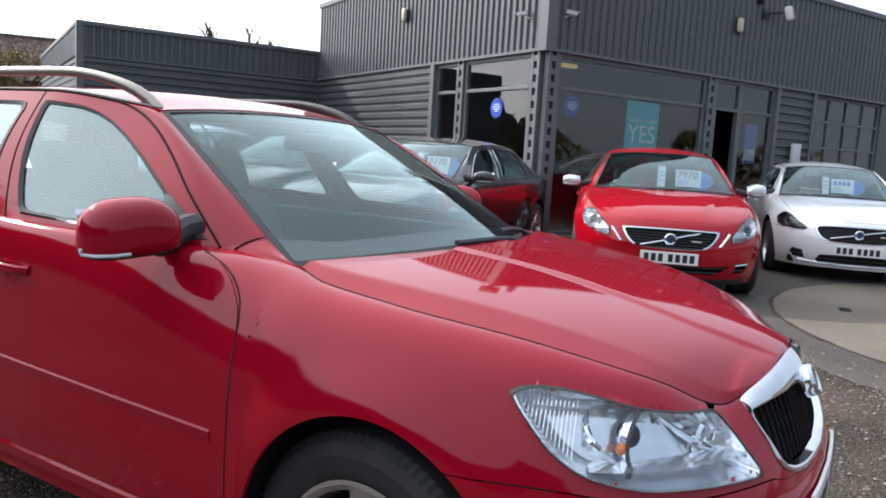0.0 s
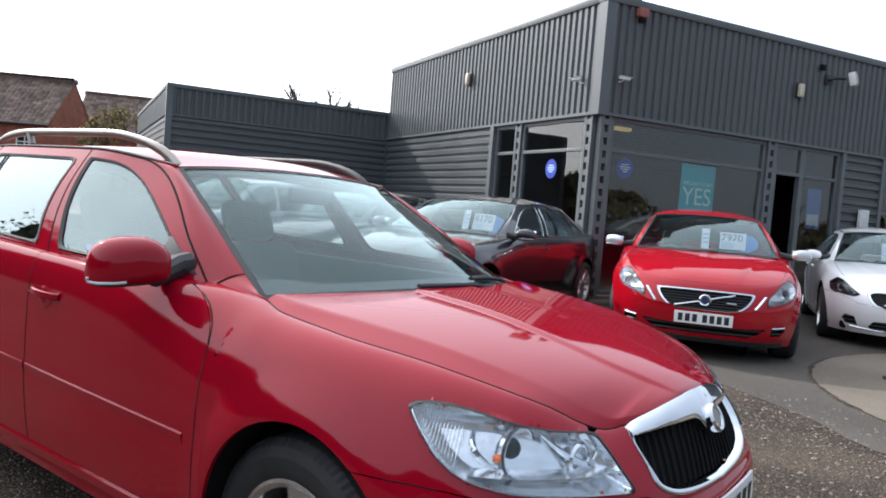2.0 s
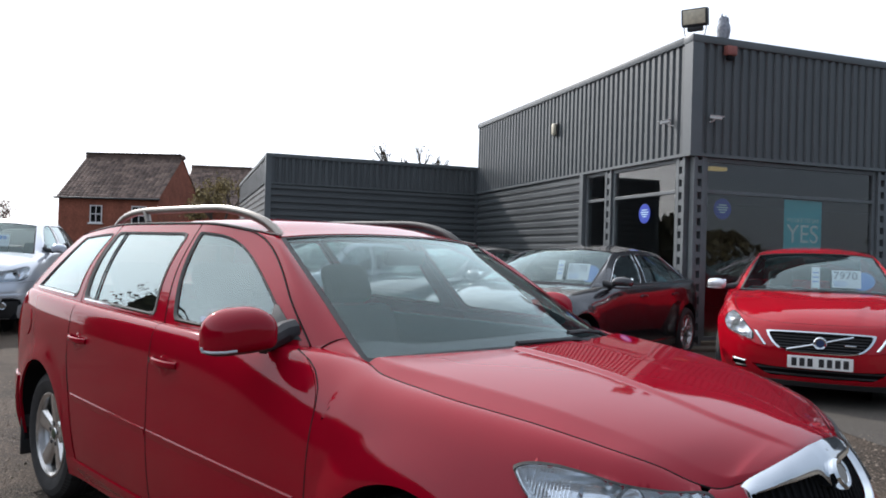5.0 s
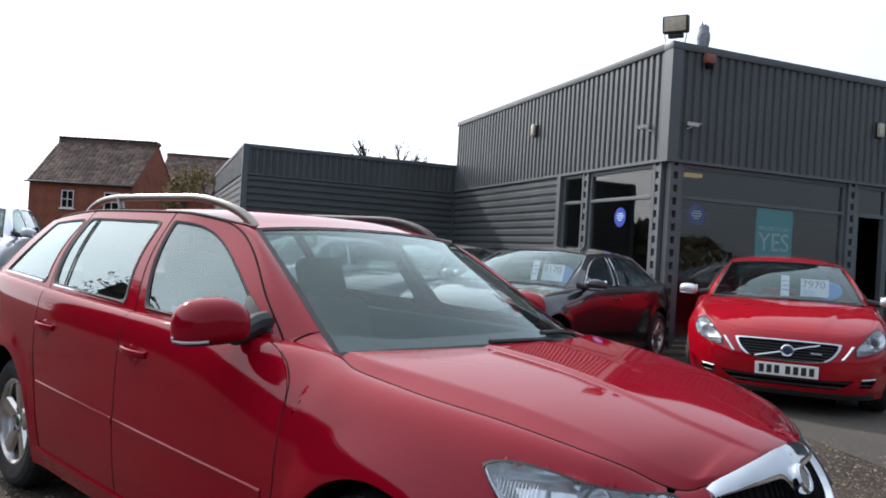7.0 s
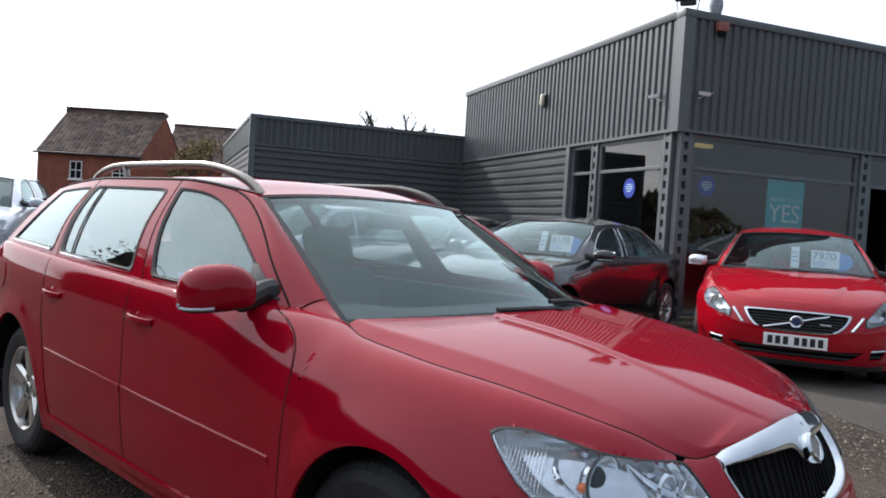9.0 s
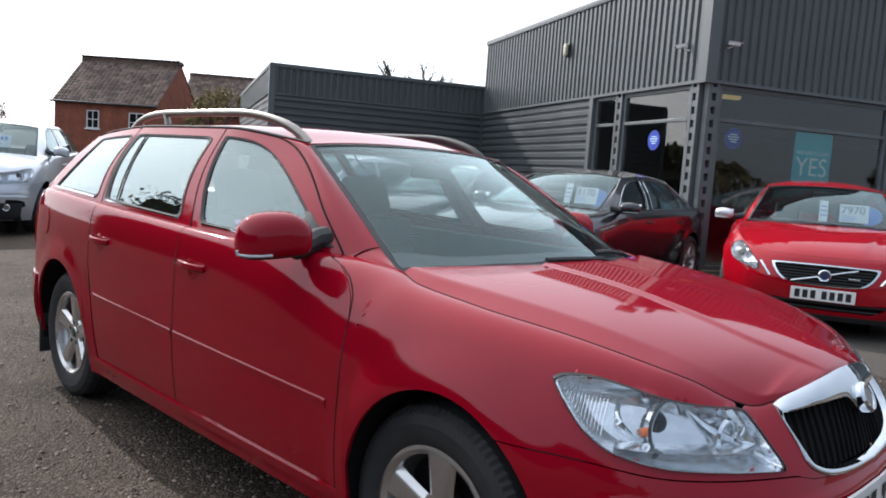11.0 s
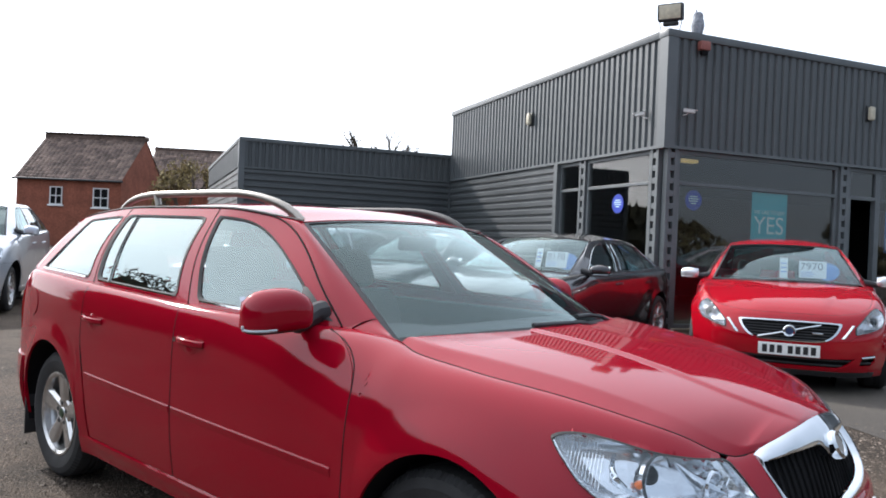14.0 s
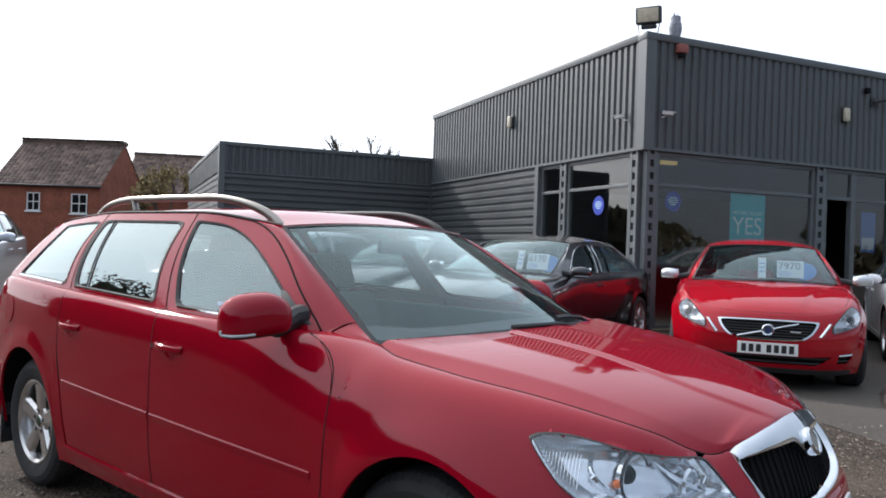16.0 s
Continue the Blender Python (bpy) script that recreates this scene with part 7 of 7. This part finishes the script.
# trees
def tree(name, x, y, height, crown, seed, label, material, leaves=900, low=0.35, size=0.09, spread=1.0):
    rnd = random.Random(seed)
    t = empty(name, Matrix.Translation((x, y, 0)))
    tagged(t, label, "tree", "trees beyond the yard")
    bm = bmesh.new()
    tips = []

    def limb(p, d, length, r, depth):
        q = p + d * length
        n = 6
        side = d.orthogonal().normalized()
        up = d.cross(side)
        lo = [bm.verts.new(p + (side * math.cos(2 * math.pi * k / n) + up * math.sin(2 * math.pi * k / n)) * r) for k in range(n)]
        hi = [bm.verts.new(q + (side * math.cos(2 * math.pi * k / n) + up * math.sin(2 * math.pi * k / n)) * r * 0.7) for k in range(n)]
        for k in range(n):
            bm.faces.new((lo[k], lo[(k + 1) % n], hi[(k + 1) % n], hi[k]))
        if depth == 0:
            tips.append((p, q))
            return
        for k in range(3 if depth > 1 else 4):
            a = rnd.uniform(0, 6.283)
            nd = (d + Vector((math.cos(a), math.sin(a), rnd.uniform(-0.1, 0.5))) * (rnd.uniform(0.5, 0.9) * spread)).normalized()
            limb(p.lerp(q, rnd.uniform(0.6, 1.0)), nd, length * rnd.uniform(0.6, 0.8), r * 0.62, depth - 1)
    limb(Vector((0, 0, -0.05)), Vector((0.03, 0.02, 1)).normalized(), height * low, height * 0.022, 4)
    part("trunk", bm, BARK, t, "grey-brown trunk and limbs")
    bm = bmesh.new()
    for k in range(leaves):
        p, q = rnd.choice(tips)
        c = p.lerp(q, rnd.uniform(0.1, 1.15)) + Vector([rnd.gauss(0, crown * 0.05) for _ in range(3)])
        s = size * rnd.uniform(0.6, 1.4)
        m = Matrix.Translation(c) @ Euler([rnd.uniform(0, 6.28) for _ in range(3)]).to_matrix().to_4x4()
        vs = [bm.verts.new(m @ Vector(v)) for v in ((-s, 0, 0), (0, -s * 0.5, s * 0.15), (s, 0, 0), (0, s * 0.5, s * 0.15))]
        bm.faces.new(vs)
    part("crown", bm, material, t, "sparse spring leaves", smooth=False)
    return t


tree("tree", 10.3, 33.0, 6.0, 1.4, 11, "bare young tree with few spring leaves behind the low wing", LEAF, 420, 0.44, 0.06, 0.36)
tree("tree", 2.6, 50.0, 7.2, 4.0, 12, "olive spring tree in front of a tiled roof", OLIVE, 2200, 0.32, 0.11)
tree("tree", -15.5, 45.0, 5.6, 3.5, 13, "pale pink blossoming tree beyond the cars", BLOSSOM, 2600, 0.34, 0.10)
tree("tree", -10.2, 48.0, 4.6, 3.0, 14, "pale sparse tree beyond the cars", BLOSSOM, 700, 0.34, 0.08)
# unseen trees and hedge, added to darken reflections in paint and glass
for k, (x, y, hgt) in enumerate([(-62, -38, 7.5), (-54, -52, 8.5), (-40, -60, 7.0), (-26, -68, 8.0), (-8, -74, 7.0), (12, -76, 8.5), (30, -72, 7.5), (46, -66, 9.0), (60, -54, 8.0), (70, -40, 8.5)]):
    tree("tree", x, y, hgt, 4.5, 30 + k, "dark tree added out of view for reflections", LEAF, 3200, 0.30, 0.17)
hedge = bmesh.new()
rnd = random.Random(8)
for k in range(9000):
    t = rnd.uniform(0, 1)
    a = lerp(-2.75, -0.35, t)
    c = Vector((72 * math.cos(a), 72 * math.sin(a), 0)) + Vector((rnd.gauss(0, 0.8), rnd.gauss(0, 0.8), rnd.uniform(0, 2.6 + 0.9 * math.sin(t * 40) + 0.6 * math.sin(t * 97))))
    s = rnd.uniform(0.25, 0.6)
    m = Matrix.Translation(c) @ Euler([rnd.uniform(0, 6.28) for _ in range(3)]).to_matrix().to_4x4()
    hedge.faces.new([hedge.verts.new(m @ Vector(v)) for v in ((-s, 0, 0), (0, -s * 0.6, 0.05), (s, 0, 0), (0, s * 0.6, 0.05))])
# unseen stretch added to darken the reflection in the left shop windows
for k in range(5000):
    t = rnd.uniform(0, 1)
    c = Vector((lerp(-11.5, -44, t), lerp(36, 76, t), 0)) + Vector((rnd.gauss(0, 0.7), rnd.gauss(0, 0.7), rnd.uniform(0, 3.4 + 0.5 * math.sin(t * 40))))
    s = rnd.uniform(0.25, 0.6)
    m = Matrix.Translation(c) @ Euler([rnd.uniform(0, 6.28) for _ in range(3)]).to_matrix().to_4x4()
    hedge.faces.new([hedge.verts.new(m @ Vector(v)) for v in ((-s, 0, 0), (0, -s * 0.6, 0.05), (s, 0, 0), (0, s * 0.6, 0.05))])
core = [[hedge.verts.new((lerp(-11.5, -44, k / 40), lerp(36, 76, k / 40), z)) for z in (0.0, 3.1 + 0.3 * math.sin(k))] for k in range(41)]
for a, b in zip(core, core[1:]):
    hedge.faces.new((a[0], b[0], b[1], a[1]))
hd = part("hedge", hedge, LEAF, None, smooth=False)
tagged(hd, "dark distant hedge added out of view for reflections", "hedge", "", "stuff")
def hedge_top(t):
    return (2.9 + 4.6 * max(0.0, 1 - t * 2.0)) + 0.14 * math.sin(t * 31) + 0.08 * math.sin(t * 83)


# unseen hedge, added for dark reflections in the estate car's doors and windows
unseen_hedge = bmesh.new()
rnd = random.Random(18)
for k in range(42000):
    t = rnd.uniform(0, 1)
    a = lerp(2.30, 4.10, t)
    r = 15.0 + 7.0 * max(0.0, 1 - t * 2.2)
    top = hedge_top(t)
    c = Vector((0.5 + r * math.cos(a), 0.5 + r * math.sin(a), 0)) + Vector((rnd.gauss(0, 0.5), rnd.gauss(0, 0.5), top * rnd.random() ** 0.8))
    q = rnd.uniform(0.05, 0.15)
    m = Matrix.Translation(c) @ Euler([rnd.uniform(0, 6.28) for _ in range(3)]).to_matrix().to_4x4()
    unseen_hedge.faces.new([unseen_hedge.verts.new(m @ Vector(v)) for v in ((-q, 0, 0), (0, -q * 0.6, 0.03), (q, 0, 0), (0, q * 0.6, 0.03))])
core = []
for k in range(241):
    t = k / 240
    a, r = lerp(2.30, 4.10, t), 15.0 + 7.0 * max(0.0, 1 - t * 2.2)
    core.append([unseen_hedge.verts.new((0.5 + r * math.cos(a), 0.5 + r * math.sin(a), hh)) for hh in (0.0, hedge_top(t) * 0.92)])
for a, b in zip(core, core[1:]):
    unseen_hedge.faces.new((a[0], b[0], b[1], a[1]))
nh = part("hedge", unseen_hedge, LEAF, None, smooth=False)
tagged(nh, "dark leafy hedge added out of view for reflections", "hedge", "", "stuff")


# loose stones on the tarmac
def stones(count, seed, spots):
    rnd = random.Random(seed)
    verts, faces = [], []
    for k in range(count):
        cx, cy, rx, ry = rnd.choice(spots)
        x, y = rnd.gauss(cx, rx), rnd.gauss(cy, ry)
        r = 0.003 + 0.011 * rnd.random() ** 3
        i = len(verts)
        a0 = rnd.uniform(0, 6.28)
        for j in range(5):
            a = a0 + j * 1.2566
            rr = r * rnd.uniform(0.7, 1.2)
            verts.append((x + rr * math.cos(a), y + rr * math.sin(a), -0.001 + r * rnd.uniform(0.1, 0.5)))
        verts.append((x + r * rnd.uniform(-0.3, 0.3), y + r * rnd.uniform(-0.3, 0.3), r * rnd.uniform(0.7, 1.1)))
        for j in range(5):
            faces.append((i + j, i + (j + 1) % 5, i + 5))
    me = bpy.data.meshes.new("loose_stones")
    me.from_pydata(verts, [], faces)
    me.materials.append(STONE)
    ob = new("loose_stones", me)
    return tagged(ob, "small loose brown stones scattered over the tarmac", "stones", "", "stuff")


stones(15000, 21, [(4.4, 1.2, 0.8, 1.4), (4.9, 2.8, 0.5, 1.0), (3.7, 0.2, 0.8, 0.9), (-1.0, 3.0, 1.0, 1.4), (-1.6, 5.5, 1.3, 1.8), (0.3, 1.8, 0.5, 0.8)])
